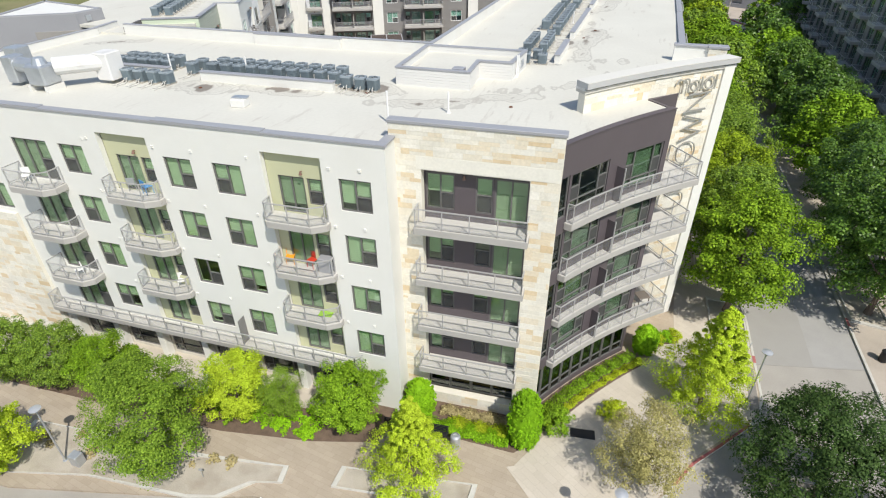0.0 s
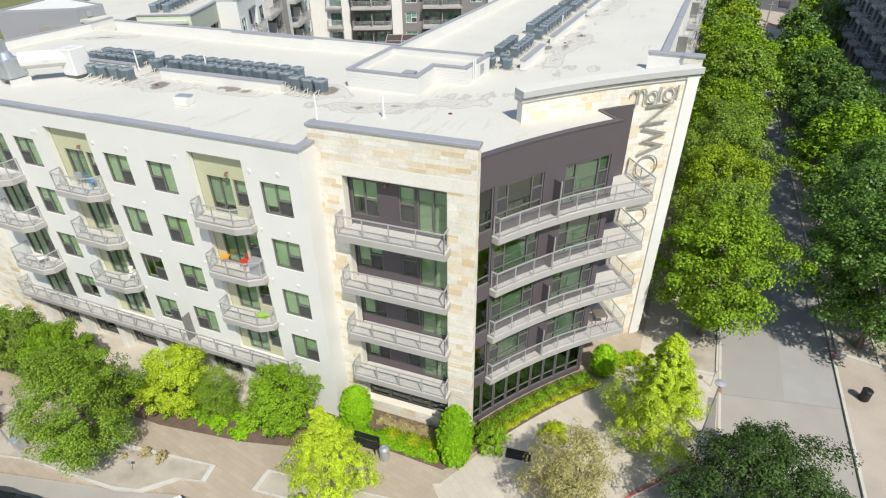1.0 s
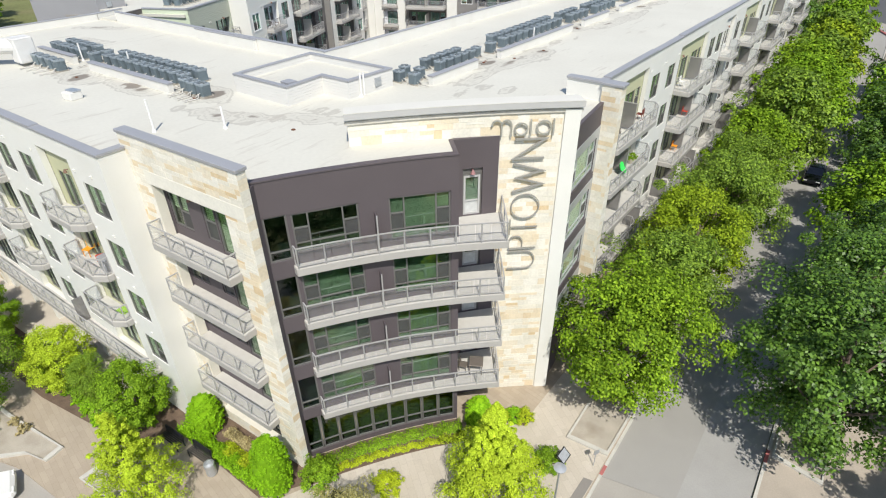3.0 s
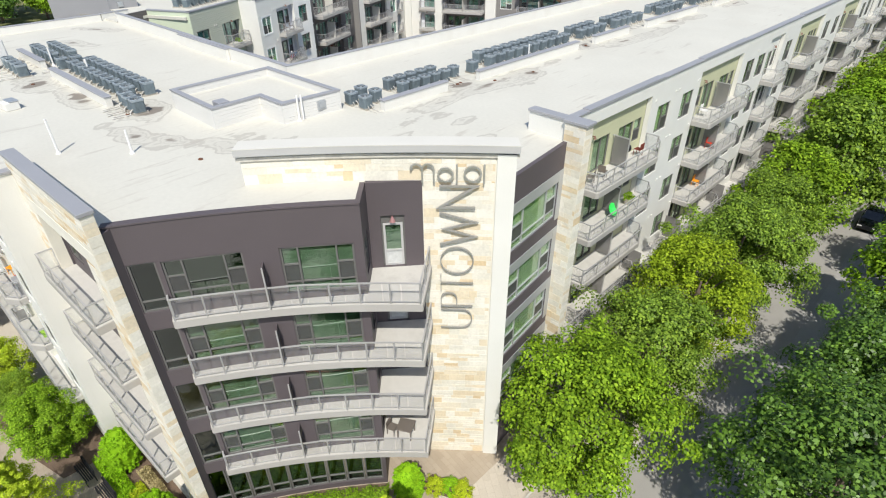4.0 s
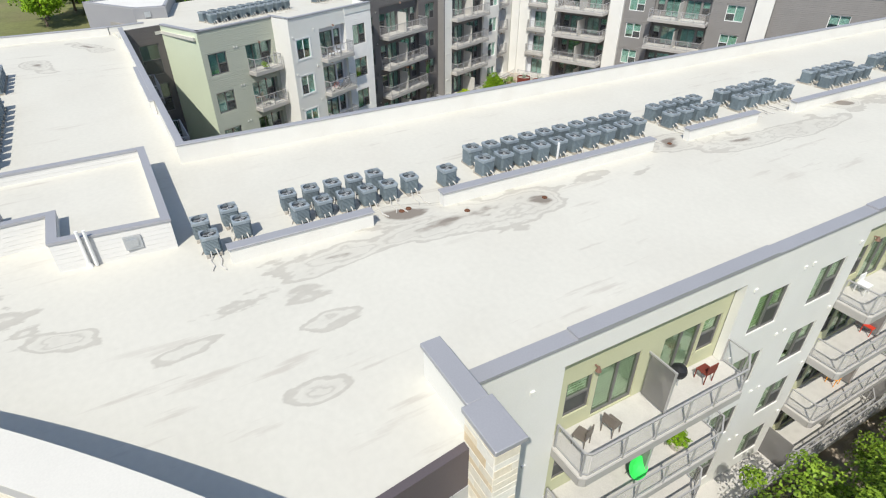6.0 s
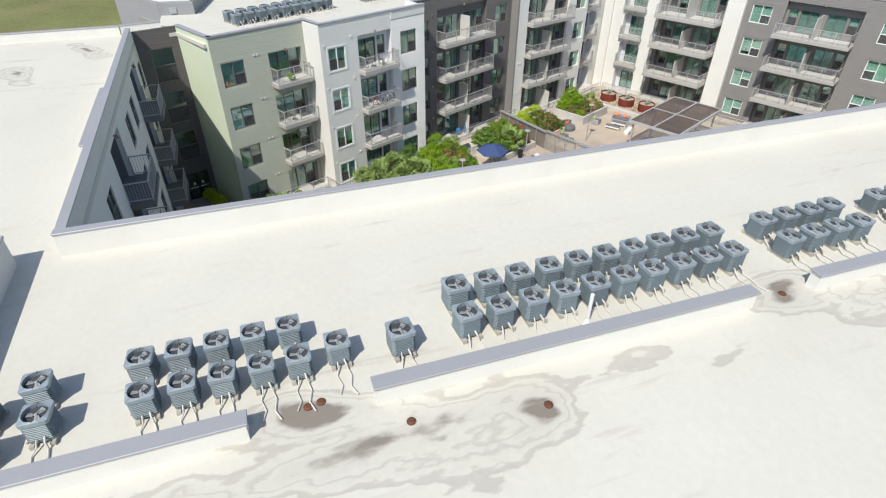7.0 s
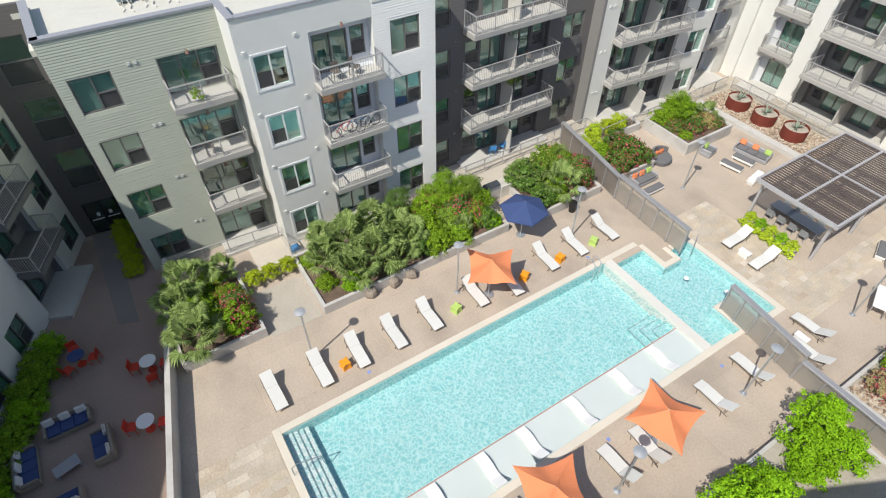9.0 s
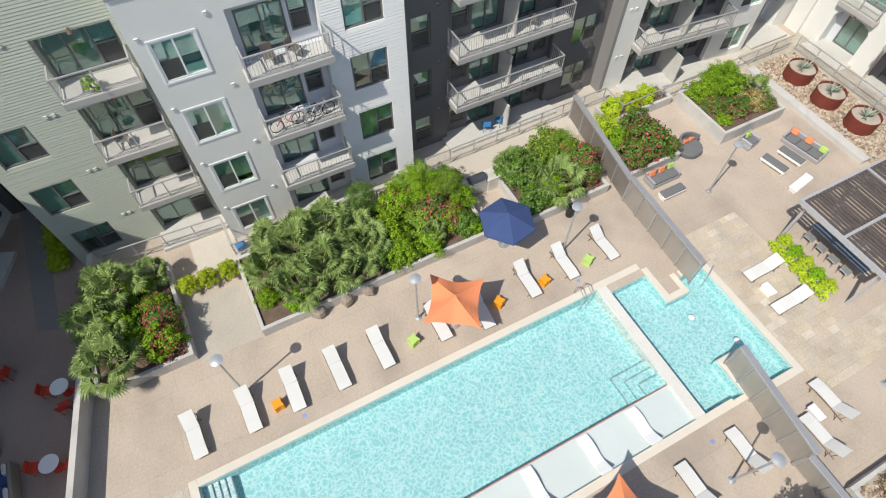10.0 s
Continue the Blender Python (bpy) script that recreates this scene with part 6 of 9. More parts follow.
def leaf_mesh(name, centres, normals, size, seed, long=1.5):
    """Small folded leaf blades at the centres."""
    r = np.random.RandomState(seed)
    n = len(centres)
    nn = normals + r.normal(0, 0.42, (n, 3))
    nn /= np.linalg.norm(nn, axis=1)[:, None]
    t = np.cross(nn, r.normal(0, 1, (n, 3)))
    t /= np.linalg.norm(t, axis=1)[:, None]
    b = np.cross(nn, t)
    s = (size * r.uniform(0.65, 1.3, n))[:, None]
    p0, p2 = centres - t * s * long / 2, centres + t * s * long / 2 - nn * s * 0.15
    p1, p3 = centres + b * s / 2 + nn * s * 0.12, centres - b * s / 2 + nn * s * 0.12
    v = np.stack([p0, p1, p2, p3], 1).reshape(-1, 3)
    me = bpy.data.meshes.new(name)
    me.vertices.add(4 * n)
    me.vertices.foreach_set("co", v.astype(np.float32).ravel())
    me.loops.add(4 * n)
    me.loops.foreach_set("vertex_index", np.arange(4 * n, dtype=np.int32))
    me.polygons.add(n)
    me.polygons.foreach_set("loop_start", np.arange(0, 4 * n, 4, dtype=np.int32))
    me.update(calc_edges=True)
    return me


def crown_mesh(name, leaves, clumps, radius, z0, z1, seed, size, form="round", clump_r=0.2, fill=0.25):
    """A crown of leaf clumps. form: round, cone or flat."""
    r = np.random.RandomState(seed)
    h = z1 - z0
    a = r.uniform(0, 2 * np.pi, clumps)
    k = r.uniform(0.02, 0.98, clumps)
    if form == "cone":
        prof = np.minimum(1.0, (1 - k) * 1.15 + 0.01) * np.minimum(1, k / 0.12 + 0.35)
    elif form == "flat":
        prof = np.sqrt(np.clip(1 - (k * 1.05 - 0.25) ** 2 / 0.62, 0.05, 1))
    else:
        prof = np.sqrt(np.clip(1 - (2 * k - 1) ** 2, 0.02, 1)) * (1.05 - 0.25 * k)
    if form == "column":
        prof = np.clip(1 - np.abs(2 * k - 0.85) ** 2.6 / 1.5, 0.03, 1) ** 0.6
    lobes = np.ones(clumps) if form == "column" else 1 + 0.17 * np.sin(3 * a + seed + 3 * k) + 0.16 * np.sin(5 * a + 2 * seed + 7 * k) + 0.10 * np.sin(9 * a + 11 * k)
    depth = np.where(r.rand(clumps) < fill, r.uniform(0.25, 0.8, clumps), r.uniform(0.74, 1.05, clumps))
    rad = radius * prof * lobes * depth
    c = np.stack([rad * np.cos(a), rad * np.sin(a), z0 + h * k], 1)
    c += r.normal(0, 0.03 * radius, c.shape)
    per = leaves // clumps
    cr = radius * clump_r * r.uniform(0.6, 1.35, clumps) * (np.clip(prof * 1.25, 0.4, 1) if form == "cone" else 1)
    d = r.normal(0, 1, (clumps, per, 3))
    d /= np.linalg.norm(d, axis=2)[:, :, None]
    d[:, :, 2] = np.where(d[:, :, 2] < -0.35, -d[:, :, 2], d[:, :, 2])
    pts = c[:, None, :] + d * (cr[:, None, None] * r.uniform(0.55, 1.05, (clumps, per, 1)))
    mid = np.array([0, 0, z0 + h * 0.4])
    out = pts - mid
    out /= np.linalg.norm(out, axis=2)[:, :, None]
    nrm = d * 0.7 + out * 0.5 + np.array([0, 0, 0.45])
    return leaf_mesh(name, pts.reshape(-1, 3), nrm.reshape(-1, 3), size, seed + 1)


def trunk_geo(height, r0, seed, limbs=6, spread=1.2):
    r = random.Random(seed)
    g = Geo()
    bend = [(r.uniform(-0.12, 0.12) * k, r.uniform(-0.12, 0.12) * k) for k in range(4)]
    pts = [(bend[k][0], bend[k][1], height * k / 3) for k in range(4)]
    g.tube(pts, [r0 * 1.25, r0, r0 * 0.75, r0 * 0.35], 8)
    for i in range(limbs):
        a = 2 * math.pi * i / limbs + r.uniform(-0.3, 0.3)
        z = height * r.uniform(0.35, 0.8)
        L = spread * r.uniform(0.7, 1.1)
        g.tube([(0, 0, z), (L * 0.5 * math.cos(a), L * 0.5 * math.sin(a), z + L * 0.4), (L * math.cos(a), L * math.sin(a), z + L * 0.95)], [r0 * 0.45, r0 * 0.3, r0 * 0.12], 5)
    return g


def tree(name, kinds, x, y, label, crown_key, leaf, rz=0, s=1.0, z=0.0, category="tree", group="", trunk=True):
    me, tg = kinds[crown_key]
    t = thing(name, pose(x, y, z, 0, 0, rz) @ Matrix.Diagonal((s, s, s, 1)), label, category, group)
    if tg is not None:
        part("trunk", tg, M["bark"], t)
    if (crown_key, leaf) not in CROWNS:
        c = me.copy()
        c.materials.append(LEAF[leaf])
        CROWNS[crown_key, leaf] = c
    part("crown", CROWNS[crown_key, leaf], None, t)
    return t


def with_core(me, prof, n=18):
    """Joins a closed inner body of twigs and leaves to a clipped shrub, so that no light shows through it."""
    g = Geo().lathe(prof, n)
    v0, f0 = [tuple(v.co) for v in me.vertices], [tuple(p.vertices) for p in me.polygons]
    g.v, g.f = v0 + g.v, f0 + [tuple(i + len(v0) for i in f) for f in g.f]
    return g.mesh("crown")


K, CROWNS = {}, {}
for k in range(3):
    K["street%d" % k] = (crown_mesh("crown", 30000, 150, 4.0, 1.9, 9.4, 11 + k, 0.118, "round", 0.2, 0.25), trunk_geo(7.0, 0.2, 11 + k, 7, 2.0).mesh("trunk"))
K["middle"] = (crown_mesh("crown", 13000, 130, 4.0, 1.9, 9.4, 17, 0.18, "round", 0.2, 0.25), K["street0"][1])
K["middle_b"] = (crown_mesh("crown", 13000, 130, 4.0, 1.9, 9.4, 18, 0.18, "round", 0.2, 0.25), K["street1"][1])
K["far"] = (crown_mesh("crown", 5000, 100, 4.0, 2.0, 9.4, 19, 0.29, "round", 0.22, 0.25), K["street0"][1])
K["cone"] = (crown_mesh("crown", 48000, 420, 2.3, 0.4, 6.8, 31, 0.058, "cone", 0.15, 0.35), trunk_geo(4.0, 0.1, 31, 4, 0.8).mesh("trunk"))
K["cone_b"] = (crown_mesh("crown", 50000, 440, 2.6, 0.4, 7.0, 37, 0.06, "cone", 0.15, 0.35), trunk_geo(4.0, 0.1, 37, 4, 0.8).mesh("trunk"))
K["cone_low"] = (crown_mesh("crown", 9000, 200, 2.3, 0.4, 5.2, 39, 0.14, "round", 0.17, 0.35), None)
K["small"] = (crown_mesh("crown", 30000, 230, 1.9, 0.6, 4.6, 41, 0.066, "round", 0.18), trunk_geo(3.2, 0.1, 41, 5, 1.0).mesh("trunk"))
K["small_b"] = (crown_mesh("crown", 30000, 230, 2.0, 0.6, 4.4, 43, 0.066, "round", 0.18), trunk_geo(3.2, 0.1, 43, 5, 1.0).mesh("trunk"))
K["soft"] = (crown_mesh("crown", 46000, 210, 2.5, 0.5, 6.3, 47, 0.058, "round", 0.19, 0.3), trunk_geo(4.5, 0.13, 47, 6, 1.6).mesh("trunk"))
K["sparse"] = (crown_mesh("crown", 20000, 260, 2.2, 0.8, 5.2, 53, 0.056, "round", 0.2, 0.5), trunk_geo(3.4, 0.07, 53, 9, 1.3).mesh("trunk"))
K["oak"] = (crown_mesh("crown", 38000, 240, 3.9, 1.2, 6.2, 59, 0.085, "flat", 0.15, 0.35), trunk_geo(4.2, 0.16, 59, 9, 2.0).mesh("trunk"))
K["bush"] = (crown_mesh("crown", 4800, 100, 0.9, 0.05, 1.25, 61, 0.062, "flat", 0.22, 0.3), None)
K["bush_b"] = (crown_mesh("crown", 4600, 90, 0.9, 0.05, 1.35, 63, 0.062, "round", 0.24, 0.3), None)
K["ball"] = (with_core(crown_mesh("crown", 24000, 500, 0.8, 0.05, 2.3, 67, 0.04, "column", 0.09, 0.05), [(0.2, 0.06), (0.55, 0.3), (0.72, 0.8), (0.72, 1.3), (0.55, 1.85), (0.2, 2.22)]), None)
K["topiary"] = (with_core(crown_mesh("crown", 40000, 900, 0.9, 0.02, 3.9, 71, 0.04, "column", 0.08, 0.05), [(0.35, 0.04), (0.7, 0.4), (0.83, 1.3), (0.83, 2.1), (0.68, 3.0), (0.25, 3.76)]), None)
K["tuft"] = (crown_mesh("crown", 380, 26, 0.35, 0.02, 0.5, 73, 0.085, "flat", 0.3), None)

# trees along the street
street_label = "broad leafy green street tree beside the asphalt road"
ys = [37.2, 43.6, 50.0, 56.4, 63.0, 70.0, 77.0, 84.5, 92.5, 101, 110, 120]
for i, y in enumerate(ys):
    x = 9.9 + 0.25 * math.sin(i * 2.1) + (0.9 if i > 5 else 0)
    leaf = ("street", "dusty", "street_yellow", "dusty", "dusty", "street", "dusty", "mid")[i % 8]
    tree("street_tree", K, x, y, "yellowing leafy street tree beside the asphalt road" if leaf == "street_yellow" else street_label, "street%d" % (i % 3) if i < 5 else ("middle", "middle_b")[i % 2] if i < 9 else "far", leaf, 67 * i, (1.0, 0.93, 0.95)[i % 3] if i < 6 else 1.18, group="street trees")
for i, y in enumerate([40.0, 46.5, 53.5, 61, 69, 77, 86, 95, 105, 116]):
    tree("street_tree", K, (19.9 if i < 2 else 20.9) + 0.3 * math.sin(i * 1.7), y, "dark green street tree on the far pavement", "street%d" % ((i + 1) % 3) if i < 3 else ("middle", "middle_b")[i % 2] if i < 7 else "far", "mid" if i % 4 == 3 else "deep", 40 + 80 * i, (1.18, 1.1, 1.04)[min(i, 2)], group="street trees")
for i, (x, y, s) in enumerate(((27, 45, 1.0), (28, 60, 1.1), (30, 36, 0.9), (28.0, 34.9, 0.85))):
    tree("street_tree", K, x, y, "dark green tree behind the far pavement", ("middle", "middle_b")[i % 2], "deep", 55 * i, s, group="street trees")

for i in range(16):
    tree("far_tree", K, -150 - 9 * (i % 4) + rng.uniform(-3, 3), 24 + 5.5 * (i // 2) + rng.uniform(-2, 2), "leafy green tree beyond the far end of the roof", "far", ("mid", "street", "deep")[i % 3], 50 * i, 1.1 + 0.3 * rng.random(), group="far trees")

for i, (x, y) in enumerate(((3.5, 131), (9.5, 136), (24.5, 131), (28, 124), (33, 140), (11.5, 146), (6.0, 150))):
    tree("street_tree", K, x, y, "leafy green tree at the far end of the street", "far", ("deep", "mid", "street")[i % 3], 60 * i, 1.1, group="street trees")

# garden trees in front of the white wing
tree("ornamental_tree", K, -7.3, 16.4, "bright lime-green young conical tree in a kerbed bed", "cone", "lime", 20, 0.98)
tree("ornamental_tree", K, 7.5, 26.7, "bright lime-green conical tree in the plaza", "cone_b", "lime", 130, 1.1)
tree("ornamental_tree", K, -12.1, 18.9, "round mid-green tree beside the walkway", "small", "mid", 0, 1.0)
tree("ornamental_tree", K, -19.0, 17.8, "yellow-green rounded tree beside the wall", "small_b", "lime", 75, 0.98)
tree("ornamental_tree", K, -16.2, 18.4, "thin olive-green sapling among bedding plants", "sparse", "soft", 20, 0.68)
tree("ornamental_tree", K, -21.0, 13.6, "feathery soft-green tree in a gravel bed", "soft", "soft", 10, 1.14)
tree("ornamental_tree", K, -31.0, 16.4, "dense green tree before the arcade", "small", "dusty", 150, 1.0)
tree("ornamental_tree", K, -27.6, 16.8, "dense green tree before the arcade", "small_b", "mid", 200, 0.95)
tree("ornamental_tree", K, -34.4, 15.8, "dense green tree before the arcade", "small", "dusty", 20, 1.0)
tree("ornamental_tree", K, -29.3, 10.4, "yellow-green tree at the kerb", "small_b", "lime", 240, 1.0)
tree("ornamental_tree", K, 4.2, 20.2, "sparse olive-brown crape tree in the plaza", "sparse", "olive", 0, 1.05)
tree("ornamental_tree", K, 12.6, 22.0, "dark grey-green oak with open branches", "oak", "oak", 0, 1.0)
tree("ornamental_tree", K, 17.2, 17.0, "dark grey-green oak with open branches", "oak", "oak", 140, 1.1)

# shrubs at the tower's foot
tree("topiary_shrub", K, -2.25, 20.9, "tall smooth clipped bright green columnar shrub", "topiary", "hedge", 0, 1.05, category="shrub")
tree("topiary_shrub", K, -8.6, 21.1, "clipped rounded green shrub beside the stone wall", "ball", "hedge", 40, 1.15, category="shrub")
tree("topiary_shrub", K, 4.15, 30.7, "clipped rounded green shrub beside the glazed lobby", "ball", "hedge", 80, 1.0, category="shrub")
tree("shrub", K, -0.8, 22.6, "loose green shrub at the lobby corner", "bush", "mid", 0, 1.1, category="shrub")
tree("shrub", K, 2.5, 24.4, "small golden shrub in the plaza", "bush", "gold", 30, 0.85, category="shrub")
tree("shrub", K, 8.6, 30.6, "green shrub beside the information stand", "bush", "mid", 70, 0.9, category="shrub")
for i, (x, y, lf) in enumerate(((4.9, 31.9, "gold"), (5.5, 32.4, "hedge"), (6.1, 32.7, "gold"))):
    tree("shrub", K, x, y, "low mixed bedding shrub in the kerbed corner bed", "bush", lf, 50 * i, 0.6, category="shrub", group="corner bed shrubs")


def hedge(x0, y0, x1, y1, w, h, leaf, seed, label, dens=650):
    r = np.random.RandomState(seed)
    L = math.hypot(x1 - x0, y1 - y0)
    n = int(L * (w + 2 * h) * dens)
    s, t, zz = r.uniform(0, L, n), r.uniform(-0.5, 0.5, n) * w, h * np.sqrt(r.uniform(0, 1, n)) * (0.85 + 0.15 * np.sin(r.uniform(0, 6, n)))
    d = np.array([(x1 - x0) / L, (y1 - y0) / L])
    pts = np.stack([x0 + d[0] * s - d[1] * t, y0 + d[1] * s + d[0] * t, zz + 0.02 + 0.12 * np.sin(s * 5 + seed)], 1)
    pts[:, 2] = np.maximum(pts[:, 2], 0.03)
    nrm = np.stack([-d[1] * t / w, d[0] * t / w, np.full(n, 0.6)], 1) * 1.5
    me = leaf_mesh("hedge", pts, nrm, 0.06, seed)
    me.materials.append(LEAF[leaf])
    return tagged(part("hedge", me, None), label, "hedge", "garden hedges")


hedge(-10.0, 20.2, -3.0, 20.5, 0.9, 0.55, "hedge", 3, "low clipped green hedge along the bed")
hedge(-6.8, 20.75, -3.2, 21.0, 0.8, 0.5, "gold", 4, "low golden-green hedge along the bed")
hedge(-7.4, 21.5, -3.4, 21.75, 0.6, 0.6, "dry", 5, "dry straw-coloured ornamental grass by the wall")
pb = [Vector(PB(brown_len * k / 8, -0.75, 0)[:2]) for k in range(9)]
pc = [Vector(PB(brown_len * k / 8, -1.45, 0)[:2]) for k in range(9)]
for k in range(8):
    hedge(*pb[k], *pb[k + 1], 0.8, 0.4, "mid", 20 + k, "green groundcover along the lobby glass", 520)
    hedge(*pc[k], *pc[k + 1], 0.45, 0.3, "gold", 40 + k, "yellow-green edging plants along the lobby", 560)


def scatter_tufts(cells, key, leaf, label, group, smin, smax, z=0.02, seed=1, m=Matrix.Identity(4)):
    r = random.Random(seed)
    for x, y in cells:
        p = m @ Vector((x, y, 0))
        tree("bedding_plant", K, p.x, p.y, label, key, leaf, r.uniform(0, 360), r.uniform(smin, smax), z, "plant", group)


rr = random.Random(5)
scatter_tufts([(-18.3 + 0.42 * k + rr.uniform(-0.12, 0.12), 17.3 + 0.55 * j + rr.uniform(-0.15, 0.15)) for k in range(11) for j in range(4) if rr.random() < 0.75], "tuft", "hedge", "small bright green bedding plant in mulch", "bedding plants", 0.6, 1.0)
scatter_tufts([(-26 + 0.8 * k + rr.uniform(-0.2, 0.2), 17.2 + rr.uniform(-0.4, 0.4)) for k in range(9)], "tuft", "mid", "low green bedding plant in mulch", "bedding plants", 0.8, 1.4)
scatter_tufts([(-29 + 0.95 * k + rr.uniform(-0.3, 0.3), 12.6 + 0.14 * k + rr.uniform(-0.6, 0.6)) for k in range(13) if rr.random() < 0.6], "tuft", "dry", "dry straw tuft in the gravel bed", "straw tufts", 0.5, 1.0)

# terrace planting
def palm(u, v, s, seed, z=DECK + 0.45):
    """A low fan palm: short stem and folded fans on arching stalks."""
    r = random.Random(seed)
    w = court(u, v, z)
    t = thing("palm", w @ pose(0, 0, 0, 0, 0, r.uniform(0, 360)) @ Matrix.Diagonal((s, s, s, 1)), "grey-green fan palm with arching fronds in a planter", "palm", "terrace palms")
    part("stem", shared(("stem",), lambda: Geo().cyl((0, 0, -0.1), (0, 0, 0.7), 0.14, 0.1, 8)), M["bark"], t)

    def fans():
        g = Geo()
        q = random.Random(seed % 3)
        for i in range(26):
            a = i * 2.4 + q.uniform(-0.2, 0.2)
            el = q.uniform(0.0, 1.35)
            L = q.uniform(0.55, 0.95)
            d = Vector((math.cos(a) * math.cos(el), math.sin(a) * math.cos(el), math.sin(el)))
            base = Vector((0, 0, 0.6))
            tip = base + d * L
            side = d.cross(Vector((0, 0, 1))).normalized()
            up = side.cross(d).normalized()
            g.quad(base + side * 0.012, tip + side * 0.012, tip - side * 0.012, base - side * 0.012)
            for k in range(17):
                b = -1.7 + 3.4 * k / 16
                v1 = d * math.cos(b) + side * math.sin(b)
                l2 = 0.56 * (1 - 0.14 * abs(b)) * q.uniform(0.85, 1.1)
                wv = (side * math.cos(b) - d * math.sin(b)) * 0.034
                p1 = tip + v1 * l2 * 0.6 + up * 0.03
                p2 = tip + v1 * l2 + Vector((0, 0, -0.14))
                g.add([tip, p1 - wv, p2, p1 + wv], [(0, 1, 2, 3)])
        return g
    part("fronds", shared(("fronds", seed % 3), fans), LEAF["palm"], t)


def terrace_shrub(u, v, key, leaf, s, label, rz=0, z=DECK + 0.4, flowers=0):
    w = court(u, v, z).translation
    t = tree("shrub", K, w.x, w.y, label, key if int(u * 10 + v * 10) % 3 else "bush_b", leaf, rz, s, z, "shrub", "terrace shrubs")
    if flowers:
        r = np.random.RandomState(int(u * 10) + 3)
        d = r.normal(0, 1, (flowers, 3))
        d /= np.linalg.norm(d, axis=1)[:, None]
        d[:, 2] = abs(d[:, 2])
        pts = d * np.array([0.95, 0.95, 1.2]) * r.uniform(0.98, 1.14, (flowers, 1)) + np.array([0, 0, 0.1])
        me = leaf_mesh("blossom", pts, d, 0.08, 9)
        me.materials.append(LEAF["flower"])
        part("blossom", me, None, t)


for u, v, s in ((9.3, 7.2, 1.25), (10.6, 6.5, 1.4), (8.3, 5.4, 1.2), (9.8, 4.9, 1.4), (11.4, 4.5, 1.35), (12.5, 5.5, 1.2), (8.8, 3.9, 1.05), (11.7, 7.3, 1.05), (10.4, 3.8, 1.0), (1.6, 3.3, 1.3), (0.6, 4.5, 1.2), (1.0, 6.9, 1.3), (0.8, 5.7, 1.0), (23.6, 7.2, 1.25), (21.8, 5.2, 1.0), (12.8, 6.3, 1.2), (36.9, 5.2, 1.0), (38.3, 6.6, 0.9), (16.2, 7.0, 0.75), (3.2, 2.9, 0.8), (22.6, 6.2, 0.9)):
    palm(u, v, s, int(u * 7 + v))
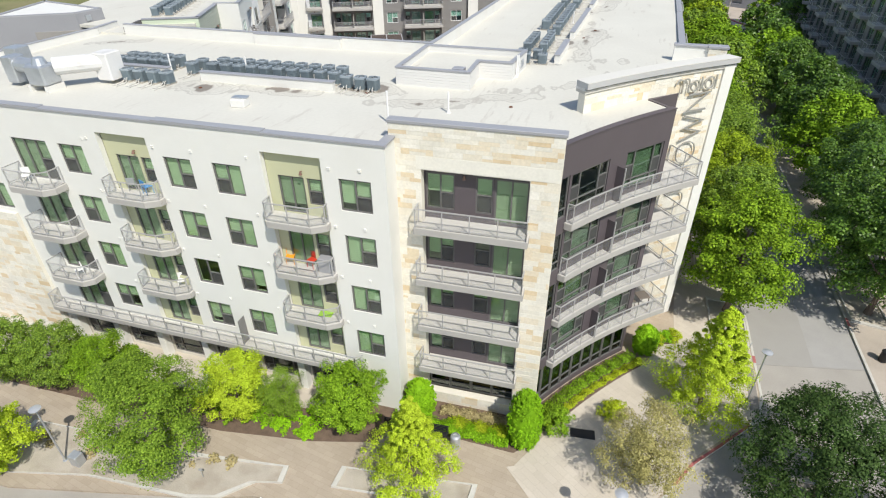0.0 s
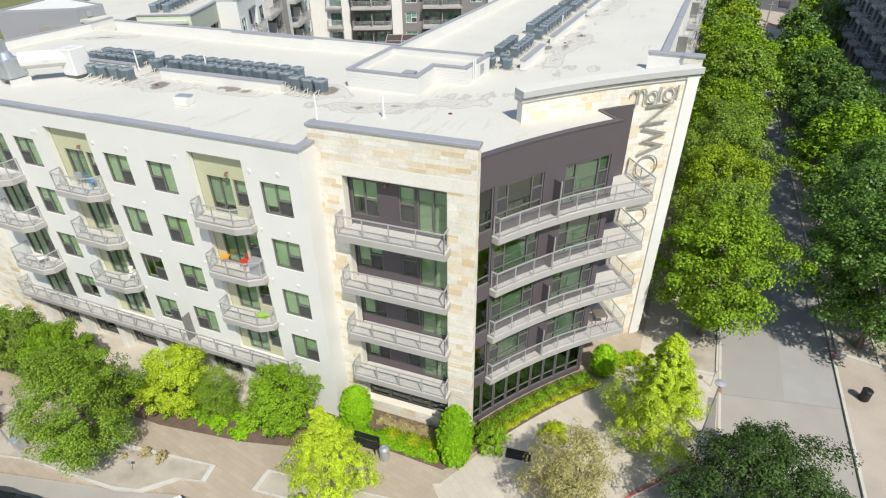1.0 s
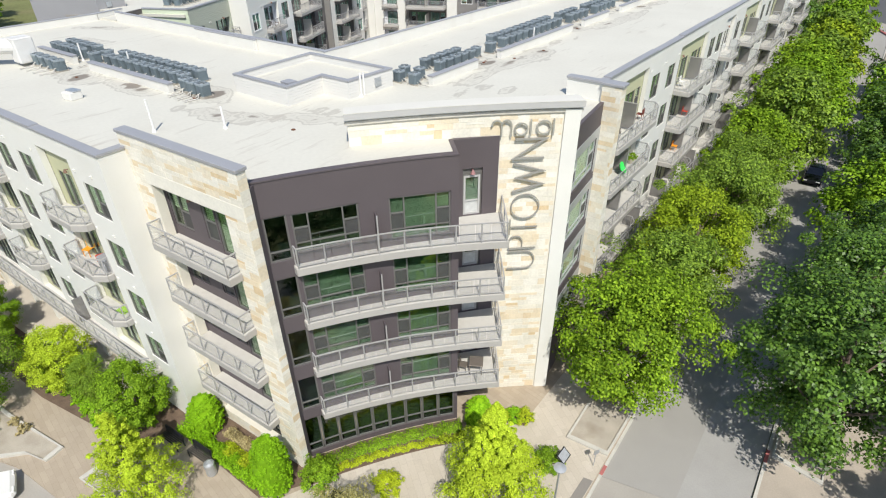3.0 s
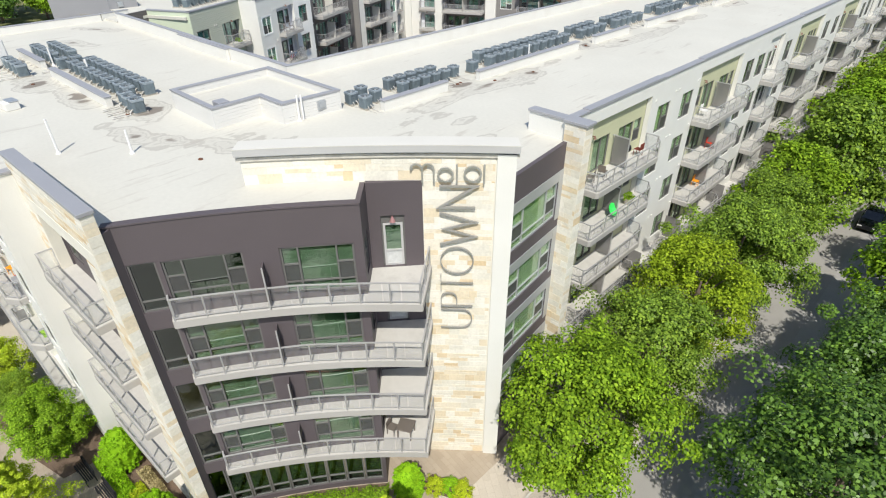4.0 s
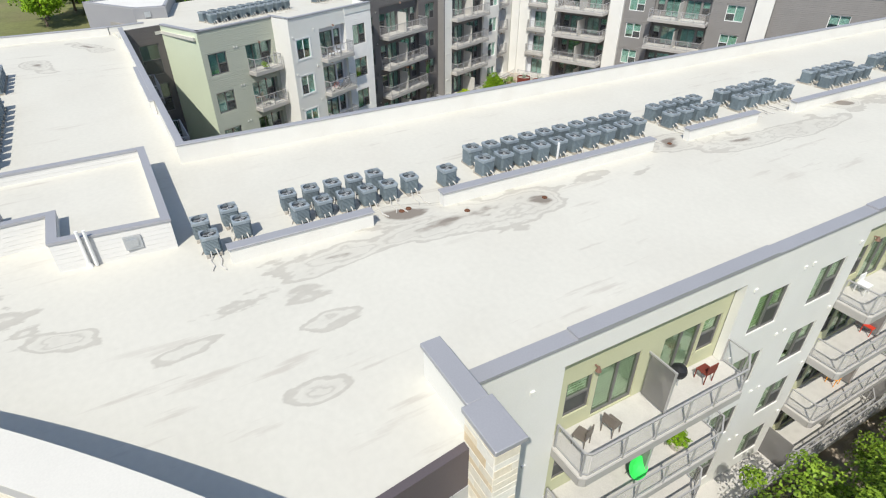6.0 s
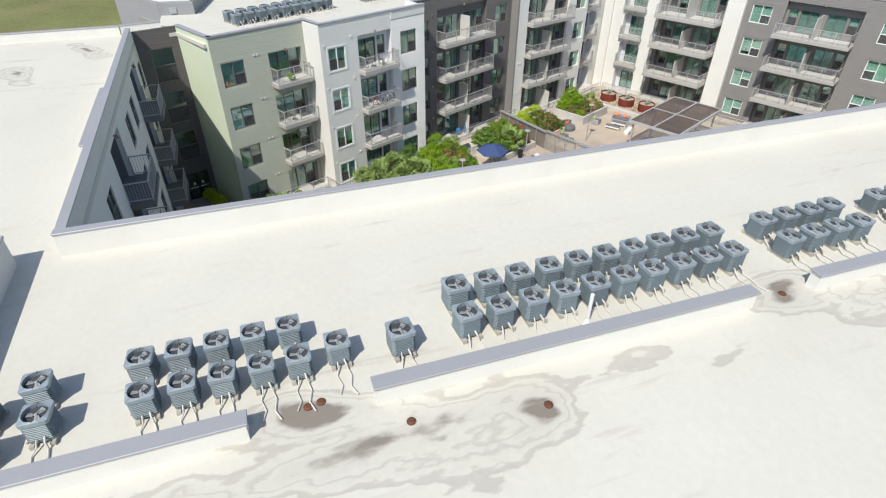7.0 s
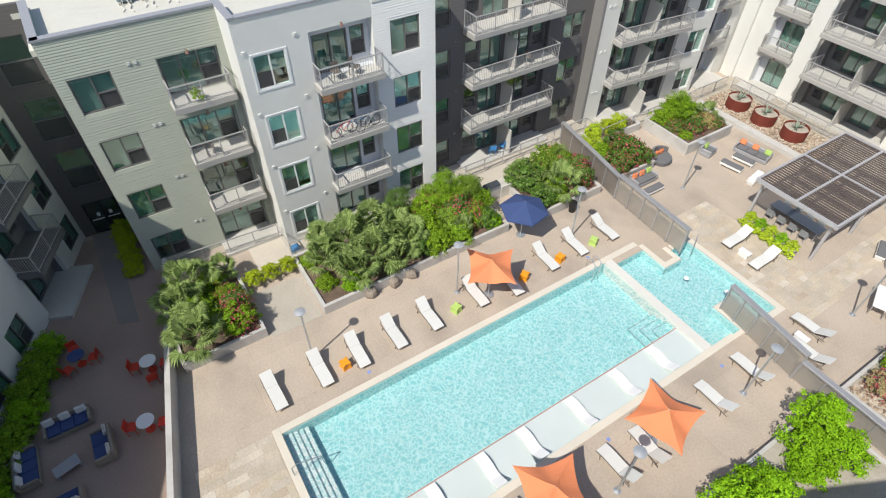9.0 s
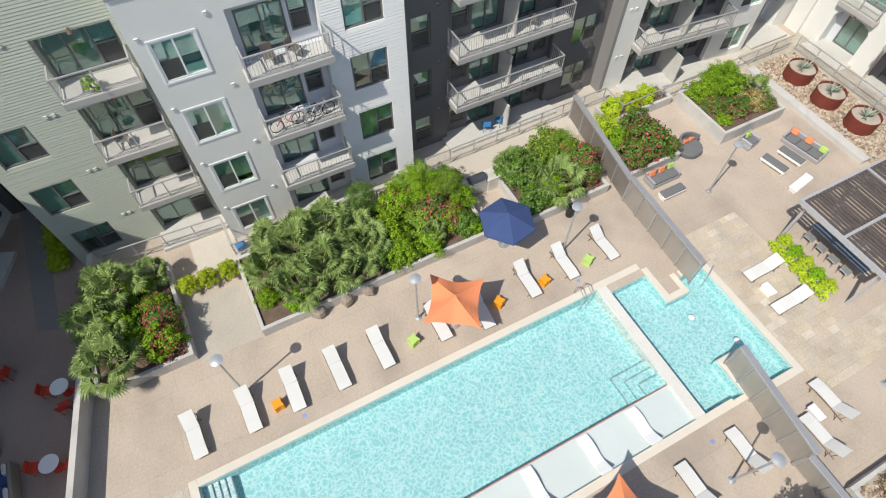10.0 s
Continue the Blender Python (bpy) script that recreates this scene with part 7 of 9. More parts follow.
for u, v, key, leaf, s, fl in (
        (14.2, 6.0, "bush", "street", 1.2, 0), (15.2, 4.6, "bush", "mid", 1.2, 260), (15.9, 6.2, "bush", "dusty", 1.05, 0), (17.1, 5.0, "bush", "mid", 1.1, 60), (17.4, 6.5, "bush", "mid", 1.0, 380), (17.9, 7.1, "bush", "deep", 0.85, 0),
        (2.9, 6.7, "bush", "mid", 1.0, 420), (2.9, 4.7, "bush", "mid", 0.75, 260), (1.4, 5.1, "bush", "mid", 1.0, 0), (2.4, 3.4, "bush", "mid", 0.85, 40), (2.0, 5.9, "bush", "street", 0.7, 0),
        (7.6, 4.6, "bush", "street", 0.6, 0), (7.7, 6.6, "bush", "street", 0.6, 0), (9.0, 7.4, "bush", "hedge", 0.7, 0), (22.3, 5.6, "bush", "deep", 1.3, 0), (23.7, 5.6, "bush", "dusty", 1.35, 30), (25.2, 5.6, "bush", "mid", 1.1, 240),
        (25.2, 7.2, "bush", "deep", 1.0, 320), (23.4, 6.9, "bush", "mid", 0.9, 20), (28.3, 5.0, "bush", "lime", 0.95, 0), (29.9, 6.9, "bush", "deep", 1.3, 320), (30.2, 5.5, "bush", "deep", 1.0, 200), (29.9, 3.7, "bush", "lime", 0.7, 0),
        (31.2, 3.7, "bush", "gold", 0.75, 0), (32.3, 3.7, "bush", "lime", 0.75, 0), (35.3, 5.3, "bush", "street", 1.0, 0), (36.6, 5.4, "bush", "mid", 1.35, 0), (36.2, 7.3, "bush", "deep", 0.95, 300), (37.6, 7.2, "bush", "olive", 0.9, 240),
        (35.0, 7.6, "bush", "mid", 0.6, 60), (16.6, 26.0, "bush", "hedge", 1.35, 0), (17.9, 26.3, "bush", "hedge", 1.3, 0), (21.0, 26.2, "bush", "hedge", 1.2, 0), (22.2, 26.9, "bush", "hedge", 1.1, 0), (20.2, 26.6, "bush", "hedge", 0.8, 0),
        (13.4, 4.3, "bush", "deep", 1.0, 340), (16.4, 3.9, "bush", "dusty", 1.15, 0), (18.3, 4.3, "bush", "deep", 1.05, 0), (14.4, 7.3, "bush", "street", 0.95, 0), (18.5, 5.8, "bush", "mid", 0.9, 0), (15.9, 7.4, "bush", "mid", 0.8, 0), (16.8, 5.9, "bush", "deep", 1.2, 300),
        (18.3, 7.4, "bush", "hedge", 0.55, 0), (13.3, 7.0, "bush", "deep", 0.8, 0), (21.9, 7.5, "bush", "deep", 0.95, 0), (24.6, 4.9, "bush", "dusty", 1.3, 60), (25.6, 6.4, "bush", "deep", 1.15, 420), (22.9, 7.6, "bush", "dusty", 0.8, 0), (21.8, 4.9, "bush", "deep", 0.9, 0),
        (28.5, 7.3, "bush", "deep", 1.05, 300), (28.4, 6.0, "bush", "mid", 0.9, 0), (30.7, 7.6, "bush", "deep", 0.8, 240), (35.2, 6.4, "bush", "deep", 0.8, 260), (37.8, 5.6, "bush", "dusty", 0.9, 0), (38.2, 7.7, "bush", "deep", 0.7, 200), (3.1, 5.7, "bush", "deep", 0.95, 420), (0.5, 3.0, "bush", "dusty", 0.8, 0),
        (28.9, 26.2, "bush", "mid", 1.2, 60), (27.0, 26.3, "bush", "dry", 0.9, 260), (30.5, 27.0, "bush", "mid", 1.2, 0)):
    terrace_shrub(u, v, key, leaf, s, "flowering green shrub with crimson blossom" if fl > 50 else "leafy green shrub in a terrace planter", 37 * u, flowers=fl)
tree("shrub", K, *court(22.1, 25.6).translation[:2], "bright green multi-stem shrub in the terrace planter", "cone_low", "hedge", 10, 0.46, DECK + 0.4, "shrub", "terrace shrubs")
for u, v, k, leaf in ((16.7, 4.4, 0.52, "mid"), (13.7, 4.0, 0.46, "deep"), (18.0, 5.2, 0.45, "dusty"), (24.9, 5.3, 0.42, "dusty"), (36.4, 5.3, 0.48, "mid")):
    w = court(u, v).translation
    tree("shrub", K, w.x, w.y, "tall feathery shrub rising from a terrace planter", "sparse", leaf, 80 * u, k, DECK + 0.3, "shrub", "terrace shrubs")
for k in range(9):                                     # shaded bed under the street wing's courtyard face
    p = CS_M @ Vector((10.4 + 0.95 * k + rr.uniform(-0.2, 0.2), -1.0 + rr.uniform(-0.3, 0.3), 0))
    tree("shrub", K, p.x, p.y, "leafy green shrub in the shaded courtyard bed", "bush", "mid" if k % 4 else "hedge", 50 * k, rr.uniform(0.6, 0.95), DECK + 0.02, "shrub", "shaded bed shrubs")
for k in range(6):
    w = court(-0.95 + 0.05 * (k % 2), -0.4 - 0.8 * k).translation
    tree("shrub", K, w.x, w.y, "low golden-green shrub along the sage wall", "bush", "gold", 70 * k, 0.6, DECK + 0.02, "shrub", "alley shrubs")

# ---- terrace: walls, planters and screens ----
M["deck_wall"] = material("board_marked_concrete", (0.52, 0.50, 0.47), 0.9, vary=0.12, scale=0.8, bump=0.2, dirt=(0.3, 0.28, 0.26), dirt_amount=0.45, dirt_scale=1.0)
M["frosted"] = mesh_screen("streaked_frosted_glass", (0.52, 0.48, 0.42), 0.45)
M["screen_brown"] = material("taupe_screen_panel", (0.20, 0.175, 0.155), 0.6, vary=0.15, scale=1.5, bump=0.05)
M["steel"] = material("grey_steel_frame", (0.40, 0.395, 0.40), 0.5, 0.4, bump=0)
M["sling"] = material("white_sling_fabric", (0.66, 0.65, 0.62), 0.8, vary=0.08, fine=40, bump=0.1)
M["taupe_frame"] = material("taupe_aluminium", (0.22, 0.19, 0.165), 0.5, 0.4, bump=0)
M["orange"] = material("orange_sunshade_fabric", (0.82, 0.27, 0.12), 0.85, vary=0.06, bump=0.05)
M["orange_plastic"] = material("orange_moulded_plastic", (0.85, 0.33, 0.02), 0.5, vary=0.05, bump=0)
M["lime_plastic"] = material("lime_moulded_plastic", (0.45, 0.62, 0.16), 0.5, vary=0.05, bump=0)
M["navy"] = material("navy_canvas", (0.045, 0.075, 0.19), 0.85, vary=0.1, bump=0.1)
M["cushion_grey"] = material("charcoal_cushion", (0.16, 0.16, 0.165), 0.9, vary=0.1, bump=0.1)
M["cushion_white"] = material("off_white_cushion", (0.68, 0.67, 0.64), 0.9, vary=0.06, bump=0.1)
M["wicker"] = material("taupe_wicker", (0.27, 0.235, 0.19), 0.8, vary=0.25, fine=60, bump=0.4, bump_scale=50)
M["corten"] = material("rust_red_steel", (0.20, 0.045, 0.03), 0.7, 0.2, vary=0.25, scale=2, bump=0.1)
M["boulder"] = material("brown_grey_boulder", (0.30, 0.25, 0.205), 0.9, vary=0.25, scale=2, bump=0.5, bump_scale=12)
M["louvre"] = material("weathered_brown_louvre", (0.115, 0.092, 0.083), 0.85, spec=0.15, vary=0.2, scale=2, bump=0.1)
M["pot"] = material("cream_pot", (0.55, 0.50, 0.42), 0.8, vary=0.1)
M["red_metal"] = material("red_powder_coat", (0.55, 0.05, 0.025), 0.5, vary=0.05, bump=0)
M["blue_plastic"] = material("blue_moulded_plastic", (0.06, 0.25, 0.55), 0.5, bump=0)
M["flag"] = tint_by_piece(material("tan_flagstone", (0.5, 0.4, 0.28), 0.85, vary=0.2, scale=1.1, fine=10, bump=0.3, rnd=0.08),
                          [(0.0, (0.55, 0.48, 0.40)), (0.3, (0.49, 0.42, 0.335)), (0.55, (0.53, 0.45, 0.345)), (0.8, (0.46, 0.375, 0.285)), (1.0, (0.56, 0.50, 0.42))])


def deck_wall(name, a, b, z1, t=0.22, label="grey concrete planter wall", z0=DECK - 0.02, mat="deck_wall"):
    pa, pb = court(*a).translation, court(*b).translation
    w = run_wall(name, pa[:2], pb[:2], z0, z1, t, M[mat])
    return tagged(w, label, "wall", "terrace walls")


def planter(rects, h, label, soil="mulch"):
    """A rectangular bed (u0, u1, v0, v1): four walls and soil."""
    for u0, u1, v0, v1 in rects:
        p = thing("planter", CW_M @ pose(0, 0, DECK), label, "planter", "terrace planters")
        t = 0.18
        for a, b, c, d in ((u0, u1, v0, v0 + t), (u0, u1, v1 - t, v1), (u0, u0 + t, v0 + t, v1 - t), (u1 - t, u1, v0 + t, v1 - t)):
            part("planter_wall", Geo().bevbox(a, -d, -0.02, b, -c, h, 0.015), M["deck_wall"], p)
        part("soil", Geo().box(u0 + t, -(v1 - t), 0, u1 - t, -(v0 + t), h - 0.12), M[soil], p)


planter([(-0.22, 3.9, 2.3, 7.75)], 0.65, "grey concrete planter full of palms and flowering shrubs")
planter([(6.9, 19.0, 3.6, 8.05), (21.1, 26.3, 4.3, 8.35), (27.6, 31.3, 4.5, 8.3), (29.2, 34.0, 3.0, 4.45)], 0.62, "grey concrete planter full of mixed shrubs")
planter([(34.3, 39.1, 4.4, 8.5)], 0.9, "tall pale concrete planter with palm and flowering shrubs")
planter([(14.6, 23.7, 25.0, 31.0), (25.4, 33.0, 25.1, 31.0)], 0.5, "grey concrete planter with spreading green shrubs over pebbles", "granite")
deck_wall("terrace_wall", (-2.45, 16.3), (0.85, 0.5), 5.25, 0.25, "pale concrete wall dividing the pool terrace from the lower court")
deck_wall("terrace_wall", (41.0, 13.4), (41.0, 4.3), DECK + 0.3, 0.6, "low concrete wall edging the gravel bed")
deck_wall("terrace_wall", (41.0, 28.0), (41.0, 15.5), DECK + 0.55, 0.25, "low concrete wall behind the pergola")


def pebbles(name, u0, u1, v0, v1, n, seed, label, z=DECK + 0.1):
    """Rounded river stones strewn over a bed."""
    r = random.Random(seed)
    g = Geo()
    for _ in range(n):
        x, y, s = r.uniform(u0, u1), -r.uniform(v0, v1), r.uniform(0.05, 0.13)
        a = r.uniform(0, 6.28)
        ring = [(x + s * 1.2 * math.cos(a) * math.cos(t) - s * 0.8 * math.sin(a) * math.sin(t), y + s * 1.2 * math.sin(a) * math.cos(t) + s * 0.8 * math.cos(a) * math.sin(t)) for t in (0, 1.26, 2.51, 3.77, 5.03)]
        g.rings([[(p[0], p[1], z) for p in ring], [(x + (p[0] - x) * 0.6, y + (p[1] - y) * 0.6, z + 0.02 + s * 0.5) for p in ring]])
    single(name, g, M["pebble"], label, "pebbles", kind="stuff", m=CW_M)


M["pebble"] = tint_by_piece(material("river_pebble", (0.5, 0.4, 0.3), 0.8, vary=0.15, scale=3, bump=0.2, rnd=0.1), [(0.0, (0.20, 0.15, 0.115)), (0.35, (0.36, 0.27, 0.19)), (0.7, (0.44, 0.34, 0.24)), (1.0, (0.54, 0.47, 0.39))])
pebbles("river_pebbles", 41.05, 44.6, 4.3, 14.0, 3200, 4, "rounded tan and grey river stones round the drum planters")
pebbles("river_pebbles", 25.7, 32.7, 25.4, 28.5, 1600, 8, "rounded river stones in the shrub planter", DECK + 0.37)
single("gravel_bed", cbox(41.02, 46.6, 3.0, 28.0, DECK + 0.004, DECK + 0.12), M["granite"], "tan pebble bed under the far wing", "gravel", kind="structure", m=CW_M)
single("pavement", cbox(5.0, 46, 0.5, 4.0, DECK + 0.003, DECK + 0.02), M["concrete"], "pale concrete strip before the ground-floor patios", "pavement", kind="structure", m=CW_M)
M["slab_walk"] = material("grey_tan_concrete_slab", (0.44, 0.395, 0.335), 0.9, vary=0.12, scale=0.7, fine=10, bump=0.15, dirt=(0.3, 0.26, 0.22), dirt_amount=0.4)
single("pavement", cbox(4.02, 6.8, 4.7, 8.0, DECK + 0.002, DECK + 0.012), M["slab_walk"], "pale grey concrete slab between two planters", "pavement", kind="structure", m=CW_M)
M["dark_paving"] = material("grey_concrete_path", (0.25, 0.23, 0.21), 0.9, vary=0.1, scale=0.5, bump=0.2)
single("pavement", Geo().prism([(-2.6, 4.9), (-2.45, -2.9), (-1.5, -3.3), (-1.45, 4.9)], DECK + 0.003, DECK + 0.015), M["dark_paving"], "grey concrete path to the entrance doors", "pavement", kind="structure", m=CW_M)
# Reddish concrete; part of the court's shade is put into the darker base colour.
M["court_floor"] = material("reddish_court_concrete", (0.345, 0.26, 0.215), 0.9, vary=0.14, scale=0.4, fine=10, bump=0.15, dirt=(0.22, 0.16, 0.13), dirt_amount=0.45, dirt_scale=0.3)
single("pavement", Geo().prism([(-9.5, -16.0), (-2.75, -16.0), (-0.6, -6.0), (0.7, 0.3), (-0.2, 4.6), (-3.6, 4.6), (-9.5, -4.0)], DECK + 0.001, DECK + 0.002), M["court_floor"], "reddish concrete floor of the shaded lower court", "pavement", kind="structure", m=CW_M)
RF = thing("patio_fence", CW_M @ pose(0, 0, DECK + 0.25), "grey steel patio railing in front of the ground-floor flats", "railing")
railing(RF, [(1.2, -0.9), (6.95, -1.25), (7.0, -3.2), (17.8, -3.4), (18.0, -2.55), (30.3, -2.4), (30.3, -4.1), (44.5, -3.9)], 0.0, 0.95, 1.5)
for k, u in enumerate((2.6, 18.0)):
    RF2 = thing("patio_fence", CW_M @ pose(44.8, -4.2, DECK + 0.25, 0, 0, -90), "grey steel patio railing in front of the far flats", "railing") if k == 0 else None
    if RF2:
        railing(RF2, [(0, 0), (24, 0)], 0.0, 0.95, 1.6)


def glass_screen(u0, v0, u1, v1, h, n, label, infill="frosted"):
    a, b = court(u0, v0).translation, court(u1, v1).translation
    d = b - a
    t = thing("glass_screen", Matrix.Translation((a.x, a.y, DECK)) @ Matrix.Rotation(math.atan2(d.y, d.x), 4, "Z"), label, "screen", "terrace screens")
    L = d.length
    w = L / n
    for k in range(n + 1):
        part("post", Geo().box(k * w - 0.04, -0.05, 0, k * w + 0.04, 0.05, h), M["steel"], t)
    for k in range(n):
        part("pane", Geo().box(k * w + 0.04, -0.01, 0.08, (k + 1) * w - 0.04, 0.01, h - 0.08), M[infill], t)
    part("top_rail", Geo().bevbox(-0.05, -0.15, h - 0.08, L + 0.05, 0.15, h + 0.05, 0.01), M["steel"], t)


glass_screen(26.65, 9.25, 26.35, 14.9, 1.9, 5, "streaked frosted glass screen in a grey steel frame")
glass_screen(24.95, 18.9, 24.35, 23.45, 1.9, 5, "streaked frosted glass screen in a grey steel frame")
glass_screen(24.35, 23.5, 24.2, 33.0, 1.4, 8, "grey steel and glass fence running into the shrub bed")
glass_screen(27.75, 2.6, 26.68, 9.2, 1.75, 5, "grey steel panel screen between the planted beds", "screen_brown")
FN = thing("metal_fence", CW_M @ pose(-2.5, -16.4, DECK, 0, 0, -98), "rusty brown slatted metal fence on the terrace edge", "fence")
for k in range(46):
    part("slat", shared(("slat",), lambda: Geo().box(-0.02, -0.012, 0.1, 0.02, 0.012, 1.15)), M["lamp_metal"], FN, m=pose(k * 0.13, 0, 0))
part("top_rail", Geo().box(-0.05, -0.02, 1.12, 5.95, 0.02, 1.18), M["lamp_metal"], FN)
for x in (0, 2.0, 3.9, 5.9):
    part("post", Geo().box(x - 0.03, -0.03, 0, x + 0.03, 0.03, 1.2), M["lamp_metal"], FN)
part("bottom_rail", Geo().box(-0.05, -0.02, 0.08, 5.95, 0.02, 0.13), M["lamp_metal"], FN)

# ---- loungers ----
def lounger_proto():
    t = thing("sun_lounger", court(3.0, 11.2), "white sling sun lounger with raised back on the terrace", "lounger", "sun loungers by the pool")
    # local: x across, y from the foot (-) to the head (+)
    for sx in (-0.3, 0.3):
        part("side_rail", Geo().tube([(sx, -0.98, 0.26), (sx, -0.6, 0.33), (sx, 0.25, 0.34), (sx, 0.9, 0.30)], 0.022, 6), M["taupe_frame"], t)
        for y in (-0.75, 0.6):
            part("leg", Geo().tube([(sx, y, 0.32), (sx * 1.08, y + 0.08, 0.0)], 0.02, 6), M["taupe_frame"], t)
    seat = Geo()
    prof = [(-0.98, 0.30), (-0.6, 0.37), (-0.1, 0.38), (0.27, 0.38)]
    seat.rings([[(-0.29, y, z), (0.29, y, z), (0.29, y, z + 0.03), (-0.29, y, z + 0.03)][::-1] for y, z in prof])
    part("seat", seat, M["sling"], t)
    back = Geo()
    back.rings([[(-0.29, y, z), (0.29, y, z), (0.29, y - 0.02, z + 0.03), (-0.29, y - 0.02, z + 0.03)][::-1] for y, z in ((0.30, 0.38), (0.62, 0.60), (0.95, 0.80))])
    part("backrest", back, M["sling"], t)
    part("back_brace", Geo().tube([(-0.3, 0.75, 0.30), (-0.3, 0.8, 0.66)], 0.015, 5).tube([(0.3, 0.75, 0.30), (0.3, 0.8, 0.66)], 0.015, 5), M["taupe_frame"], t)
    return t


LG = lounger_proto()
# the head points away from the pool (towards -v) on the garden side
for u in (5.3, 7.25, 9.3, 11.4, 14.3, 16.4, 19.2, 21.4, 23.8):
    copy_thing(LG, court(u, 11.2 if u != 16.4 else 11.6, DECK, rng.uniform(-3, 3)))
LG.matrix_basis = court(3.0, 11.2, DECK, 2)
for u, v, a in ((9.35, 21.95, 180), (14.05, 22.2, 182), (15.75, 22.3, 176), (20.1, 22.3, 180), (22.85, 22.2, 178), (7.1, 21.9, 184), (5.0, 22.0, 180)):
    copy_thing(LG, court(u, v, DECK, a))
for u, v, a in ((29.9, 16.05, -90), (29.75, 18.0, -90), (27.65, 22.3, 180), (26.1, 23.2, 180)):
    copy_thing(LG, court(u, v, DECK, a))

for i, u in enumerate((6.9, 9.4, 11.65, 14.5, 17.3, 19.85)):
    g = Geo()
    prof = [(-0.93, 0.06), (-0.72, 0.13), (-0.48, 0.19), (-0.24, 0.19), (0.0, 0.13), (0.22, 0.1), (0.42, 0.15), (0.62, 0.27), (0.8, 0.4), (0.93, 0.47)]
    g.rings([[(-0.28, y, z - 0.03), (-0.28, y, z + 0.05), (0.28, y, z + 0.05), (0.28, y, z - 0.03)] for y, z in prof])
    single("pool_lounger", g, M["pool_white"], "white moulded wave lounger standing in the shallow pool ledge", "lounger", "in-pool loungers", m=court(u + 0.05, 19.4, 4.005, 180) @ Matrix.Diagonal((0.95, 0.92, 0.9, 1)))


def cube_stool(u, v, mat, label):
    g = Geo()
    g.rings([[(x * k, y * k, z) for x, y in ((-0.22, -0.2), (-0.2, -0.22), (0.0, -0.18), (0.2, -0.22), (0.22, -0.2), (0.18, 0), (0.22, 0.2), (0.2, 0.22), (0, 0.18), (-0.2, 0.22), (-0.22, 0.2), (-0.18, 0))] for z, k in ((0, 1.1), (0.2, 0.92), (0.4, 1.05), (0.43, 0.98))])
    single("side_table", g, M[mat], label, "side table", "moulded side tables", m=court(u, v, DECK, rng.uniform(0, 60)))


for u, v, k in ((6.45, 11.5, "orange_plastic"), (20.0, 11.6, "orange_plastic"), (17.4, 11.6, "orange_plastic"), (8.4, 22.2, "orange_plastic")):
    cube_stool(u, v, k, "orange moulded plastic side table beside a lounger")
for u, v in ((12.9, 11.5), (22.6, 11.6)):
    cube_stool(u, v, "lime_plastic", "lime moulded plastic side table beside a lounger")
for u, v in ((29.4, 17.03), (26.7, 22.4)):
    single("side_table", Geo().bevbox(-0.2, -0.35, 0.3, 0.2, 0.35, 0.35, 0.01).box(-0.17, -0.3, 0, -0.13, 0.3, 0.3).box(0.13, -0.3, 0, 0.17, 0.3, 0.3), M["white_paint"], "low white table between two loungers", "side table", "low white tables", m=court(u, v))

# ---- sunshades and lamps ----
def sail_shade(u, v, rz, label):
    t = thing("sunshade", court(u, v, DECK, rz), label, "umbrella", "orange star sunshades")
    part("pole", Geo().cyl((0, 0, 0), (0, 0, 2.75), 0.035, n=8), M["galv"], t)
    part("base_plate", Geo().lathe([(0.3, 0), (0.3, 0.05), (0.06, 0.1)], 14), M["galv"], t)
    n, rings = 40, []
    for k in (0.02, 0.25, 0.5, 0.75, 1.0):
        ring = []
        for i in range(n):
            a = 2 * math.pi * i / n
            tip = abs(math.cos(2 * a)) ** 2
            rad = 1.75 / (abs(math.cos(a)) ** 0.8 + abs(math.sin(a)) ** 0.8) ** 1.25 * k
            z = 2.85 - 0.75 * k ** 0.8 + 0.22 * tip * k ** 2
            ring.append((rad * math.cos(a), rad * math.sin(a), z))
        rings.append(ring)
    cg = Geo().rings(rings[::-1], caps=False)
    cn = part("canopy", cg, M["orange"], t)
    for i in range(4):
        a = 2 * math.pi * i / 4
        part("rib", Geo().tube([(0, 0, 2.82), (0.85 * math.cos(a), 0.85 * math.sin(a), 2.33), (1.68 * math.cos(a), 1.68 * math.sin(a), 2.29)], 0.012, 5), M["galv"], cn)


sail_shade(15.0, 11.5, 12, "orange star-shaped fabric sunshade beside the pool")
sail_shade(16.2, 22.1, 63, "orange star-shaped fabric sunshade beside the shallow ledge")
sail_shade(10.3, 22.0, 24, "orange star-shaped fabric sunshade beside the shallow ledge")
UM = thing("patio_umbrella", court(19.4, 8.7), "navy six-sided patio umbrella beside the planter", "umbrella")
part("pole", Geo().cyl((0, 0, 0), (0, 0, 2.6), 0.03, n=8), M["galv"], UM)
part("base_plate", Geo().lathe([(0.28, 0), (0.28, 0.06), (0.05, 0.1)], 12), M["galv"], UM)
ring = lambda r, z: [(r * math.cos(2 * math.pi * i / 6 + 0.2), r * math.sin(2 * math.pi * i / 6 + 0.2), z) for i in range(6)]
cn = part("canopy", Geo().rings([ring(1.45, 2.0), ring(1.43, 2.08), ring(0.65, 2.42), ring(0.03, 2.66)], caps=False), M["navy"], UM)
for i in range(6):
    a = 2 * math.pi * i / 6 + 0.2
    part("rib", Geo().tube([(0, 0, 2.6), (1.28 * math.cos(a), 1.28 * math.sin(a), 2.09)], 0.01, 4), M["galv"], cn)

